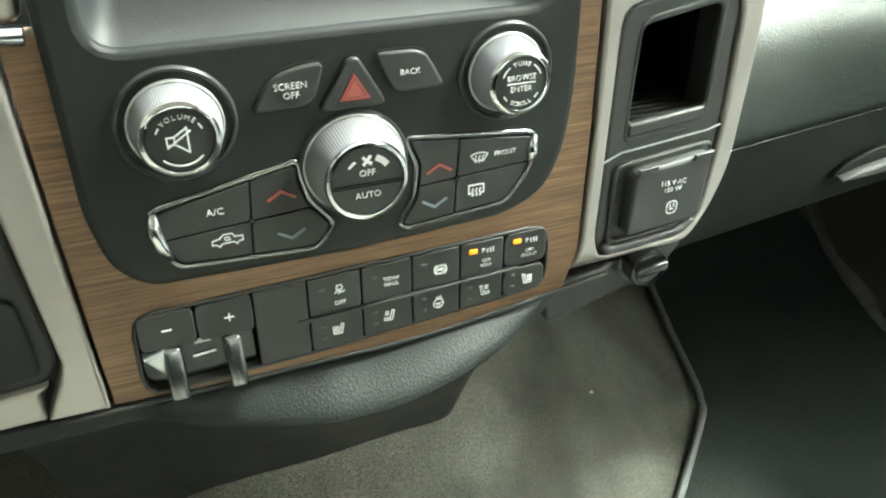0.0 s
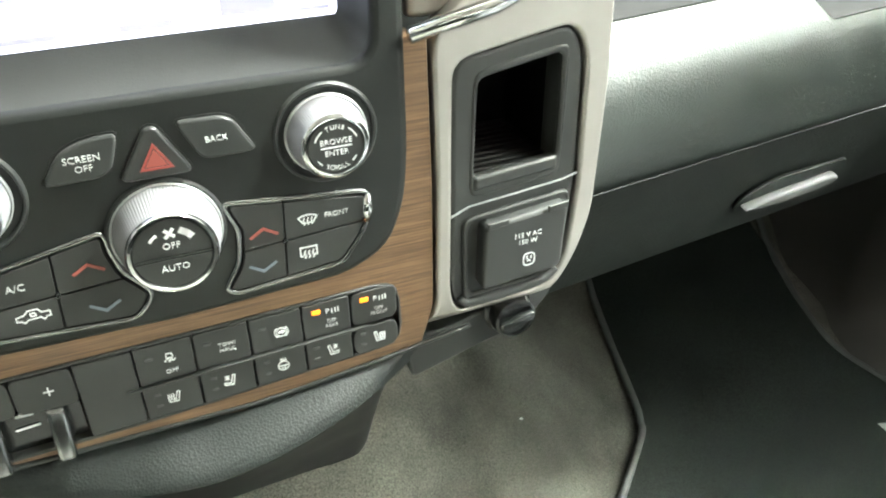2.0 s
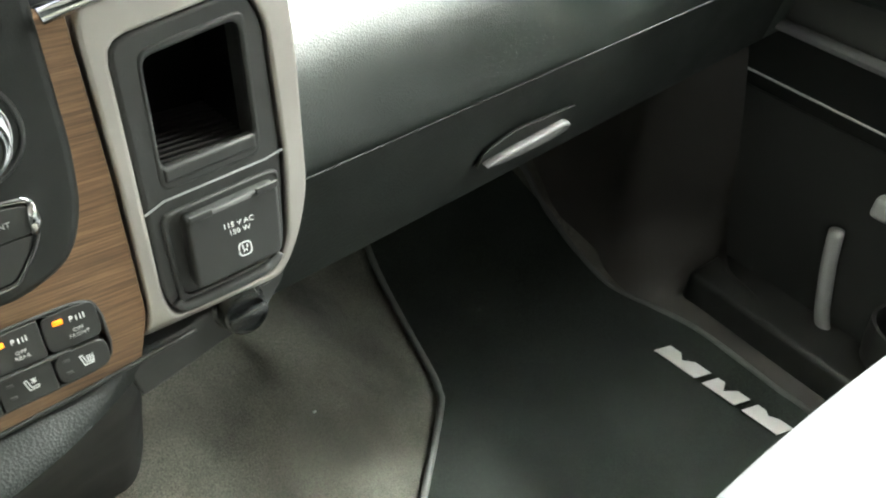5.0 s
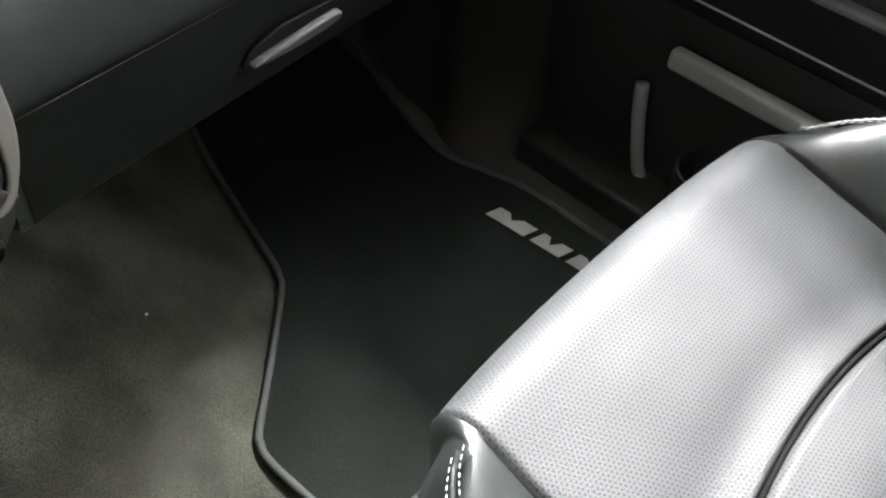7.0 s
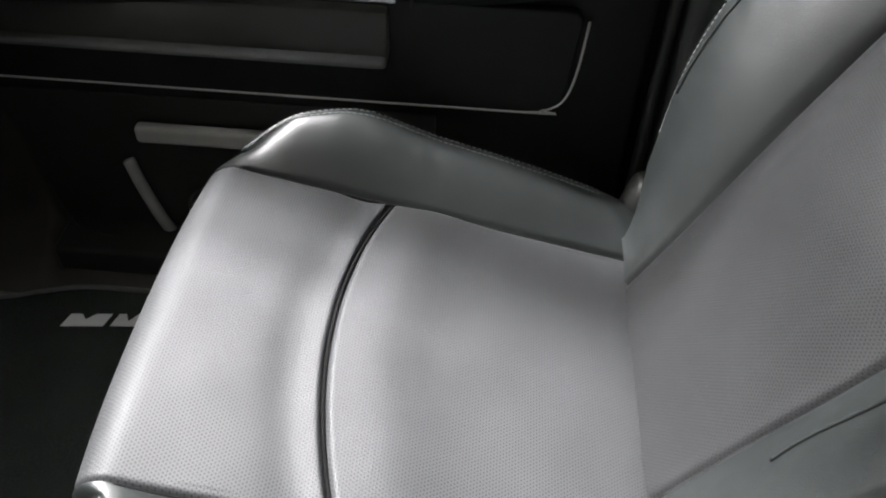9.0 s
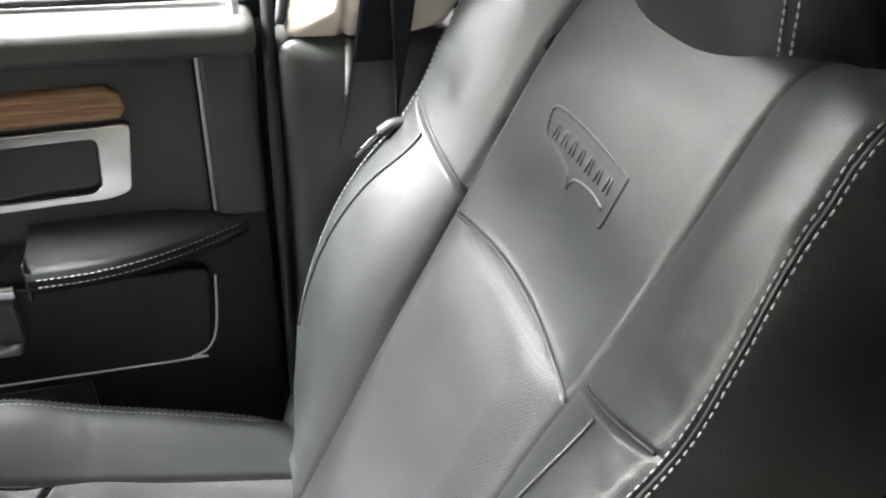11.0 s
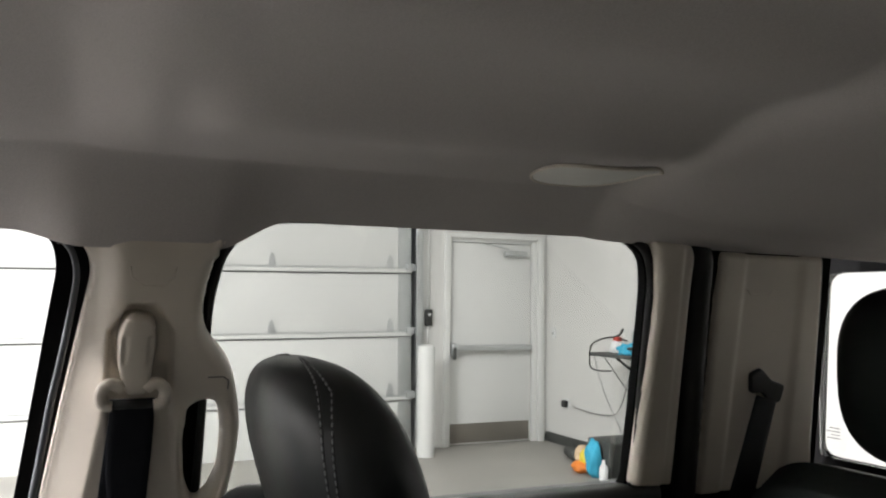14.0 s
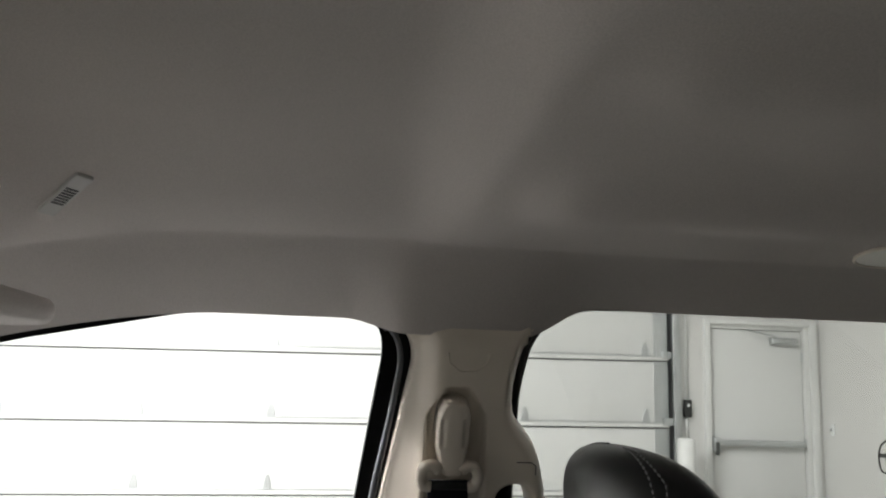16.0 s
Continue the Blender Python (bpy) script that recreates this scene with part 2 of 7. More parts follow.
def tube(name, pts, r, mat, sides=8, closed=False, taper=None):
    """A round cord along the points."""
    pts = [Vector(p) for p in pts]
    n, verts, faces = len(pts), [], []
    up = None
    for i, p in enumerate(pts):
        a, b = pts[(i - 1) % n if closed else max(i - 1, 0)], pts[(i + 1) % n if closed else min(i + 1, n - 1)]
        d = (b - a).normalized()
        if up is None:
            up = Vector((0, 0, 1)) if abs(d.z) < 0.9 else Vector((1, 0, 0))
        u = (up - d * up.dot(d)).normalized()
        up = u
        w = d.cross(u)
        k = r if taper is None else r * taper(i / (n - 1))
        for s in range(sides):
            g = 2 * math.pi * s / sides
            verts.append(p + (u * math.cos(g) + w * math.sin(g)) * k)
    for i in range(n if closed else n - 1):
        for s in range(sides):
            j, t = (i + 1) % n, (s + 1) % sides
            faces.append((i * sides + s, i * sides + t, j * sides + t, j * sides + s))
    if not closed:
        faces += [tuple(range(sides))[::-1], tuple((n - 1) * sides + s for s in range(sides))]
    return mesh_of(name, verts, faces, mat)


def smooth_line(pts, steps=6):
    """A soft line through the points."""
    pts = [Vector(p) for p in pts]
    out = []
    for i in range(len(pts) - 1):
        a, b, c, d = pts[max(i - 1, 0)], pts[i], pts[i + 1], pts[min(i + 2, len(pts) - 1)]
        for s in range(steps):
            t = s / steps
            out.append(0.5 * (2 * b + (c - a) * t + (2 * a - 5 * b + 4 * c - d) * t * t + (3 * b - a - 3 * c + d) * t ** 3))
    return out + [pts[-1]]


def stitches(name, pts, parent, length=0.0045, gap=0.0022, r=0.0005, mat=None):
    """A row of short threads along a line, one mesh."""
    pts = [Vector(p) for p in pts]
    verts, faces, along, i = [], [], 0.0, 0
    total = sum((b - a).length for a, b in zip(pts, pts[1:]))

    def at(s):
        for a, b in zip(pts, pts[1:]):
            k = (b - a).length
            if s <= k:
                return a.lerp(b, s / k if k else 0)
            s -= k
        return pts[-1]

    while along + length < total:
        a, b = at(along), at(along + length)
        d = (b - a).normalized()
        u = d.orthogonal().normalized()
        w = d.cross(u)
        base = len(verts)
        for f, k in ((0, 0.3), (0.2, 1), (0.8, 1), (1, 0.3)):
            for s in range(5):
                g = 2 * math.pi * s / 5
                verts.append(a.lerp(b, f) + (u * math.cos(g) + w * math.sin(g)) * r * k)
        for row in range(3):
            for s in range(5):
                t = (s + 1) % 5
                faces.append((base + row * 5 + s, base + row * 5 + t, base + row * 5 + 5 + t, base + row * 5 + 5 + s))
        along += length + gap
    return put(name, mesh_of(name, verts, faces, mat or THREAD), parent)


def grid_parts(fn, us, vs, region):
    """A surface fn(u, v) cut into named pieces: region(u, v) names the piece at a cell's middle. Returns name -> (verts, faces)."""
    pts = [[fn(u, v) for v in vs] for u in us]
    out = {}
    for i in range(len(us) - 1):
        for j in range(len(vs) - 1):
            key = region((us[i] + us[i + 1]) / 2, (vs[j] + vs[j + 1]) / 2)
            if key is None:
                continue
            seen, verts, faces = out.setdefault(key, ({}, [], []))
            loop = []
            for a, b in ((i, j), (i + 1, j), (i + 1, j + 1), (i, j + 1)):
                if (a, b) not in seen:
                    seen[(a, b)] = len(verts)
                    verts.append(pts[a][b])
                loop.append(seen[(a, b)])
            faces.append(tuple(loop))
    return {k: (v, f) for k, (_, v, f) in out.items()}


def steps(a, b, n):
    return [a + (b - a) * i / n for i in range(n + 1)]


def lathe(name, profile, mat, sides=48):
    """A turned solid round its own z axis from (radius, height) pairs."""
    verts, faces = [], []
    for r, z in profile:
        for s in range(sides):
            g = 2 * math.pi * s / sides
            verts.append((r * math.cos(g), r * math.sin(g), z))
    for i in range(len(profile) - 1):
        for s in range(sides):
            t = (s + 1) % sides
            faces.append((i * sides + s, i * sides + t, (i + 1) * sides + t, (i + 1) * sides + s))
    faces.append(tuple((len(profile) - 1) * sides + s for s in range(sides)))
    return sharp(mesh_of(name, verts, faces, mat), 40)


def inside(line, x, y):
    """Whether (x, y) lies within the closed outline."""
    hit, n = False, len(line)
    for i in range(n):
        (ax, ay), (bx, by) = line[i - 1], line[i]
        if (ay > y) != (by > y) and x < ax + (bx - ax) * (y - ay) / (by - ay):
            hit = not hit
    return hit


def nearest(line, x, y):
    """The distance from (x, y) to the closed outline, and the nearest point on it."""
    best = (9.0, x, y)
    for i in range(len(line)):
        (ax, ay), (bx, by) = line[i - 1], line[i]
        dx, dy = bx - ax, by - ay
        t = min(max(((x - ax) * dx + (y - ay) * dy) / (dx * dx + dy * dy + 1e-12), 0), 1)
        px, py = ax + dx * t, ay + dy * t
        best = min(best, (math.hypot(x - px, y - py), px, py))
    return best


def pillow(name, outline, hole, height, place, mat, step=0.004):
    """A moulded cover over an outline, with an opening: height(x, y, edge, rim) gives its relief from the distances to its edge and to the opening; place(x, y, h) sets it in the world."""
    lines = [outline] + ([hole] if hole else [])
    x0, y0 = min(p[0] for p in outline), min(p[1] for p in outline)
    nx, ny = (int((max(p[k] for p in outline) - o) / step) + 2 for k, o in ((0, x0), (1, y0)))
    keep = {}
    for i in range(nx):
        for j in range(ny):
            cx, cy = x0 + (i + 0.5) * step, y0 + (j + 0.5) * step
            keep[i, j] = inside(outline, cx, cy) and not (hole and inside(hole, cx, cy))
    seen, verts, faces = {}, [], []

    def vert(i, j, back):
        rim = not all(keep.get((a, b)) for a in (i - 1, i) for b in (j - 1, j))
        key = (i, j, back and not rim)
        if key not in seen:
            x, y = x0 + i * step, y0 + j * step
            d = [nearest(line, x, y) for line in lines]
            if rim:
                _, x, y = min(d)
            seen[key] = len(verts)
            h = 0.0 if rim or back else height(x, y, d[0][0], d[1][0] if hole else 9.0)
            verts.append(place(x, y, h))
        return seen[key]

    for (i, j), on in keep.items():
        if on:
            corners = ((i, j), (i + 1, j), (i + 1, j + 1), (i, j + 1))
            faces.append(tuple(vert(a, b, False) for a, b in corners)[::-1])
            faces.append(tuple(vert(a, b, True) for a, b in corners))
    faces = [f for f in faces if len(set(f)) == 4]
    return mesh_of(name, verts, faces, mat)


def bulge(d, r):
    """The rounded rise of a cover from its edge over the width r."""
    return math.sqrt(max(0.0, 1 - (1 - min(d / r, 1)) ** 2))


def blend(a, b, t):
    t = min(max(t, 0), 1)
    t = t * t * (3 - 2 * t)
    return a + (b - a) * t


def curve(x, *pairs):
    """A value that runs softly through (x, value) pairs."""
    if x <= pairs[0][0]:
        return pairs[0][1]
    n = len(pairs)
    for i in range(n - 1):
        (a, va), (b, vb) = pairs[i], pairs[i + 1]
        if x <= b:
            h, t = b - a, (x - a) / (b - a)
            ma = (vb - pairs[i - 1][1]) / (b - pairs[i - 1][0]) if i else 0
            mb = (pairs[i + 2][1] - va) / (pairs[i + 2][0] - a) if i + 2 < n else 0
            return (2 * t**3 - 3 * t * t + 1) * va + (t**3 - 2 * t * t + t) * h * ma + (3 * t * t - 2 * t**3) * vb + (t**3 - t * t) * h * mb
    return pairs[-1][1]


def frame_of(origin, ex, ey):
    ex, ey = Vector(ex).normalized(), Vector(ey).normalized()
    ez = ex.cross(ey)
    m = Matrix((ex, ey, ez)).transposed().to_4x4()
    m.translation = origin
    return m


# ---- the garage round the truck ----
FLOOR_Z, WALL_X, SIDE_Y = -0.83, 7.2, -5.25


def garage():
    put("ground", box_mesh("ground", (-60, -60, FLOOR_Z - 0.2), (60, 60, FLOOR_Z), CONCRETE, 0), None)
    tagged(bpy.data.objects["ground"], "smooth grey concrete garage floor", "floor", kind="structure")
    h = 4.2

    def wall(name, lo, hi, label):
        tagged(put(name, box_mesh(name, lo, hi, WALLPAINT, 0)), label, "wall", kind="structure")

    # the wall with the sectional door and the exit door, in pieces round its openings
    wall("wall_east", (WALL_X, SIDE_Y - 0.2, FLOOR_Z), (WALL_X + 0.2, -5.09, FLOOR_Z + h), "white painted garage wall beside the exit door")
    wall("wall_east_pier", (WALL_X, -4.14, FLOOR_Z), (WALL_X + 0.2, -3.80, FLOOR_Z + h), "white painted pier between the two doors")
    wall("wall_east_lintel", (WALL_X, -5.09, 1.235), (WALL_X + 0.2, -4.14, FLOOR_Z + h), "white painted wall over the exit door")
    wall("wall_east_top", (WALL_X, -3.80, 2.1), (WALL_X + 0.2, 6.2, FLOOR_Z + h), "white painted wall over the sectional door")
    wall("wall_south", (-16, SIDE_Y - 0.2, FLOOR_Z), (WALL_X, SIDE_Y, FLOOR_Z + h), "white painted garage side wall with scuffs")
    wall("wall_north", (-16, 6.2, FLOOR_Z), (WALL_X + 0.2, 6.4, FLOOR_Z + h), "white painted garage end wall")
    # Unseen wall, placed far out so that less light bounces into the cabin
    wall("wall_west", (-16.2, SIDE_Y - 0.2, FLOOR_Z), (-16, 6.4, FLOOR_Z + h), "unseen white garage wall, set far off to limit bounced light")
    tagged(put("ceiling", box_mesh("ceiling", (-16.2, SIDE_Y - 0.2, FLOOR_Z + h), (WALL_X + 0.2, 6.4, FLOOR_Z + h + 0.2), WALLPAINT, 0)), "white painted garage ceiling", "ceiling", kind="structure")


garage()

# ---- the cabin shell ----
SIDE = frame_of((0.84, 0, 0.25), (0, -1, 0), (-0.28, 0, 1))


def side(y, z):
    """A place on the sloping side of the cabin in its own plane."""
    return (-y, (z - 0.25) * 1.0385)


def carpet_height(x, y):
    edge = curve(y, (-0.1, 0.27), (0.02, 0.29), (0.17, 0.432), (0.36, 0.485), (0.6, 0.5))
    t = min(max((edge - x) / 0.31, 0), 1)
    z = -0.456 + 0.185 * (0.35 * t + 0.65 * t * t * (3 - 2 * t))
    z += 0.004 * noise.noise((x * 9, y * 9, 0))
    if y > 0.33:
        z += (y - 0.33) ** 1.3 * 1.1
    return z


def carpet():
    def fn(x, y):
        return (x, y, carpet_height(abs(x), y))

    xs, ys = steps(-0.93, 0.93, 74), steps(-1.99, 0.75, 90)
    (v, f), = grid_parts(fn, xs, ys, lambda x, y: "a").values()
    ob = put("floor", mesh_of("floor", v, f, CARPET))
    tagged(ob, "worn grey-green cabin carpet rising over the tunnel", "carpet", kind="structure")


carpet()


def pillar_share(y):
    """How far the lining runs down over the pillar between the windows."""
    return blend(0, 1, (-0.645 - y) / 0.075) * blend(0, 1, (y + 0.955) / 0.10)


def headliner_height(x, y):
    a = abs(x)
    z = 0.785 - 0.02 * (a / 0.5) ** 2
    if a > 0.58:
        k = (a - 0.58) / (0.14 - 0.026 * pillar_share(y))
        edge = 0.064 - 0.022 * blend(0, 1, (-0.70 - y) / 0.2)
        z -= (edge + (0.085 - edge) * pillar_share(y)) * max(0, (min(k, 1) - 0.22) / 0.78) ** 1.25
    # the rear part hangs lower behind a soft edge
    behind = -1.325 + 0.24 * (0.47 - a) - y
    if behind > 0:
        z -= (0.057 * (1 - math.exp(-behind / 0.3)) + 0.012 * (1 - math.exp(-behind / 0.02))) * blend(0, 1, (0.76 - a) / 0.12)
    # a step down across the pillars, and a low rib along each side behind it
    z += 0.044 * blend(0, 1, (y + 0.775) / 0.085) * blend(0, 1, (0.66 - a) / 0.26)
    z -= 0.018 * math.exp(-((a - 0.41) / 0.075) ** 2) * blend(0, 1, (-0.78 - y) / 0.06) * blend(0, 1, (y + 1.40) / 0.15)
    z -= 0.010 * math.exp(-((a - 0.15) / 0.06) ** 2) * blend(0, 1, (-0.78 - y) / 0.06) * blend(0, 1, (y + 1.40) / 0.15)
    z -= 0.35 * max(0, y + 0.5) ** 1.6
    return z


def headliner():
    def fn(x, y):
        a = abs(x)
        if a > 0.58:
            a = 0.58 + (a - 0.58) * (1 - 0.026 / 0.14 * pillar_share(y))
        a = math.copysign(a, x)
        return (a, y, headliner_height(a, y))

    xs, ys = steps(-0.72, -0.56, 32)[:-1] + steps(-0.56, 0.56, 90)[:-1] + steps(0.56, 0.72, 32), steps(-1.97, -0.05, 150)
    (v, f), = grid_parts(fn, xs, ys, lambda x, y: "a").values()
    me = mesh_of("ceiling_headliner", v, [q[::-1] for q in f], HEADLINER)
    ob = put("ceiling_headliner", me)
    tagged(ob, "grey-beige cloth headliner of the truck cabin", "headliner", kind="structure")
    roof = box_mesh("roof_panel", (-0.78, -2.0, 0.85), (0.78, -0.02, 0.89), SOFT, 0.01)
    tagged(put("roof_panel", roof), "painted steel roof panel over the headliner", "roof", kind="structure")


headliner()

# openings in the right side: front window, rear window
FRONT_WINDOW = [(-0.644, 0.275), (-0.668, 0.447), (-0.683, 0.557), (-0.695, 0.640), (-0.688, 0.672), (-0.645, 0.691), (-0.473, 0.680), (-0.252, 0.636), (0.12, 0.50), (0.42, 0.275)]
REAR_WINDOW = [(-0.866, 0.30), (-0.869, 0.60), (-0.880, 0.656), (-0.902, 0.685), (-0.942, 0.699), (-1.173, 0.704), (-1.426, 0.702), (-1.474, 0.690), (-1.500, 0.669), (-1.512, 0.622), (-1.5215, 0.516), (-1.534, 0.357), (-1.538, 0.30)]


def mirrored(me):
    m = me.copy()
    m.transform(Matrix.Diagonal((-1, 1, 1, 1)))
    m.flip_normals()
    return m


def cabin_sides():
    outer = [(-1.965, 0.26), (-1.885, 0.705), (-1.62, 0.716), (0.0, 0.716), (0.12, 0.66), (0.62, 0.26)]
    me = plate("wall_right", [[side(*p) for p in outer], [side(*p) for p in rounded(FRONT_WINDOW, 0.03)], [side(*p) for p in rounded(REAR_WINDOW, 0.03)]], 0.02, LINING, z=-0.025)
    me.transform(SIDE)
    closed = plate("wall_left", [[side(*p) for p in outer], [side(*p) for p in rounded(FRONT_WINDOW, 0.03)], [side(*p) for p in rounded(REAR_WINDOW, 0.03)]], 0.02, LINING, z=-0.025)
    closed.transform(SIDE)
    left = mirrored(closed)
    tagged(put("wall_right", me), "black window surround of the cabin side", "window frame", kind="structure")
    tagged(put("wall_left", left), "black window surround of the driver's side", "window frame", kind="structure")
    for sgn, nm in ((1, "wall_right_lower"), (-1, "wall_left_lower")):
        lo, hi = sorted((sgn * 0.90, sgn * 0.96))
        tagged(put(nm, box_mesh(nm, (lo, -2.0, -0.5), (hi, 0.9, 0.26), SOFT, 0)), "dark door shell under the windows", "door shell", kind="structure")
    # back of the cab with the rear window, front bulkhead
    back = plate("wall_back", [[(-0.95, -0.5), (0.95, -0.5), (0.84, 0.76), (-0.84, 0.76)], rounded([(-0.838, 0.33), (0.838, 0.33), (0.816, 0.665), (-0.816, 0.665)], 0.03)], 0.008, LINING)
    back.transform(frame_of((0, -1.99, 0), (1, 0, 0), (0, 0, 1)))
    tagged(put("wall_back", back), "black rear cab wall round the back window", "cab wall", kind="structure")
    tagged(put("wall_front", box_mesh("wall_front", (-0.9, 0.72, -0.5), (0.9, 0.8, 0.16), FOOTWELL, 0)), "dark firewall in front of the footwell", "bulkhead", kind="structure")


cabin_sides()

# ---- the dashboard on the passenger's side ----
DASH_PROFILE = [(0.70, 0.17), (0.40, 0.17), (0.27, 0.160), (0.205, 0.125), (0.185, 0.085), (0.172, 0.0675), (0.160, 0.0665), (0.152, 0.0735), (0.125, 0.0735), (0.100, 0.069), (0.078, 0.059), (0.063, 0.043), (0.055, 0.022), (0.0525, 0.0), (0.0545, -0.02), (0.060, -0.05), (0.066, -0.085), (0.071, -0.105), (0.085, -0.116), (0.16, -0.118), (0.45, -0.10)]


def dash_shape(name, profile, x0, x1, mat, n=40, slope=0.11, soft=5):
    line = smooth_line([(0, y, z) for y, z in profile], soft)
    xs = steps(x0, x1, n)
    verts = [(x, p.y + slope * (x - 0.23), p.z) for x in xs for p in line]
    k = len(line)
    faces = [(i * k + j, i * k + j + 1, (i + 1) * k + j + 1, (i + 1) * k + j) for i in range(len(xs) - 1) for j in range(k - 1)]
    faces += [tuple(range(k))[::-1], tuple((len(xs) - 1) * k + j for j in range(k))]
    return sharp(mesh_of(name, verts, faces, mat), 60)


dashboard = thing("dashboard", (0.5, 0.2, 0.0), "black grained dashboard with wood veneer and satin metal trim", "dashboard")


def passenger_pad():
    """The padded dash with a dark tray sunk behind its crest, wider in front of the passenger."""
    line = smooth_line([(0, y, z) for y, z in DASH_PROFILE], 12)
    crest = lambda x: blend(0.0865, 0.0655, (x - 0.372) / 0.028)
    top = lambda y: curve(y, (0.055, 0.022), (0.063, 0.043), (0.078, 0.059), (0.100, 0.069), (0.125, 0.0735), (0.20, 0.0735))

    def fn(x, t):
        if t < 0:
            depth = -t
            c = crest(x)
            fall = 0.030 * blend(0, 1, depth / 0.004)
            return (x, c + depth + 0.11 * (x - 0.23), top(c) - fall)
        p = line[min(int(t), len(line) - 1)]
        y, z = p.y, p.z
        if 0.02 < z < 0.09 and crest(x) < y < 0.2:
            y, z = crest(x), top(crest(x))
        return (x, y + 0.11 * (x - 0.23), z)

    front = [i for i, p in enumerate(line) if p.y < 0.1005 or p.z < 0.02][0]
    xs = steps(0.187, 0.36, 12)[:-1] + steps(0.36, 0.41, 20)[:-1] + steps(0.41, 0.84, 24)
    shapes = grid_parts(fn, xs, [i + 0.5 for i in range(front, len(line))], lambda x, t: "a")["a"]
    put("passenger_pad", mesh_of("passenger_pad", *shapes, VINYL), dashboard, "padded black vinyl dash pad")
    shapes = grid_parts(fn, xs, [-0.12, -0.08, -0.05, -0.03, -0.015, -0.006, -0.004, -0.003, -0.002, -0.001, -0.0001], lambda x, t: "a")["a"]
    put("dash_tray", mesh_of("dash_tray", *shapes, LINING), dashboard, "dark sunken tray on top of the dash")
    ridge = dash_shape("dash_top", [(0.70, 0.17), (0.40, 0.17), (0.27, 0.160), (0.215, 0.125), (0.195, 0.05), (0.195, -0.06)], 0.187, 0.84, VINYL, 30)
    put("dash_top", ridge, dashboard, "black vinyl upper dash")


passenger_pad()
put("centre_body", box_mesh("centre_body", (-0.14, 0.075, -0.05), (0.187, 0.5, 0.14), SOFT, 0.01), dashboard)
put("driver_body", box_mesh("driver_body", (-0.84, 0.06, -0.12), (-0.14, 0.6, 0.15), VINYL, 0.02), dashboard)
PANEL = frame_of((0, 0.001, -0.008), (1, 0, 0), (0, 0.1455, 0.989))


def pv(x, z):
    """A place on the centre panel from x and height."""
    return (x, (z + 0.008) * 1.0108)


# ---- the front passenger seat ----
SEAT_X = 0.500
seat = thing("passenger_seat", (SEAT_X, -0.45, -0.45), "black leather front seat with perforated centre and grey stitching", "car seat")


FRONT = -0.193


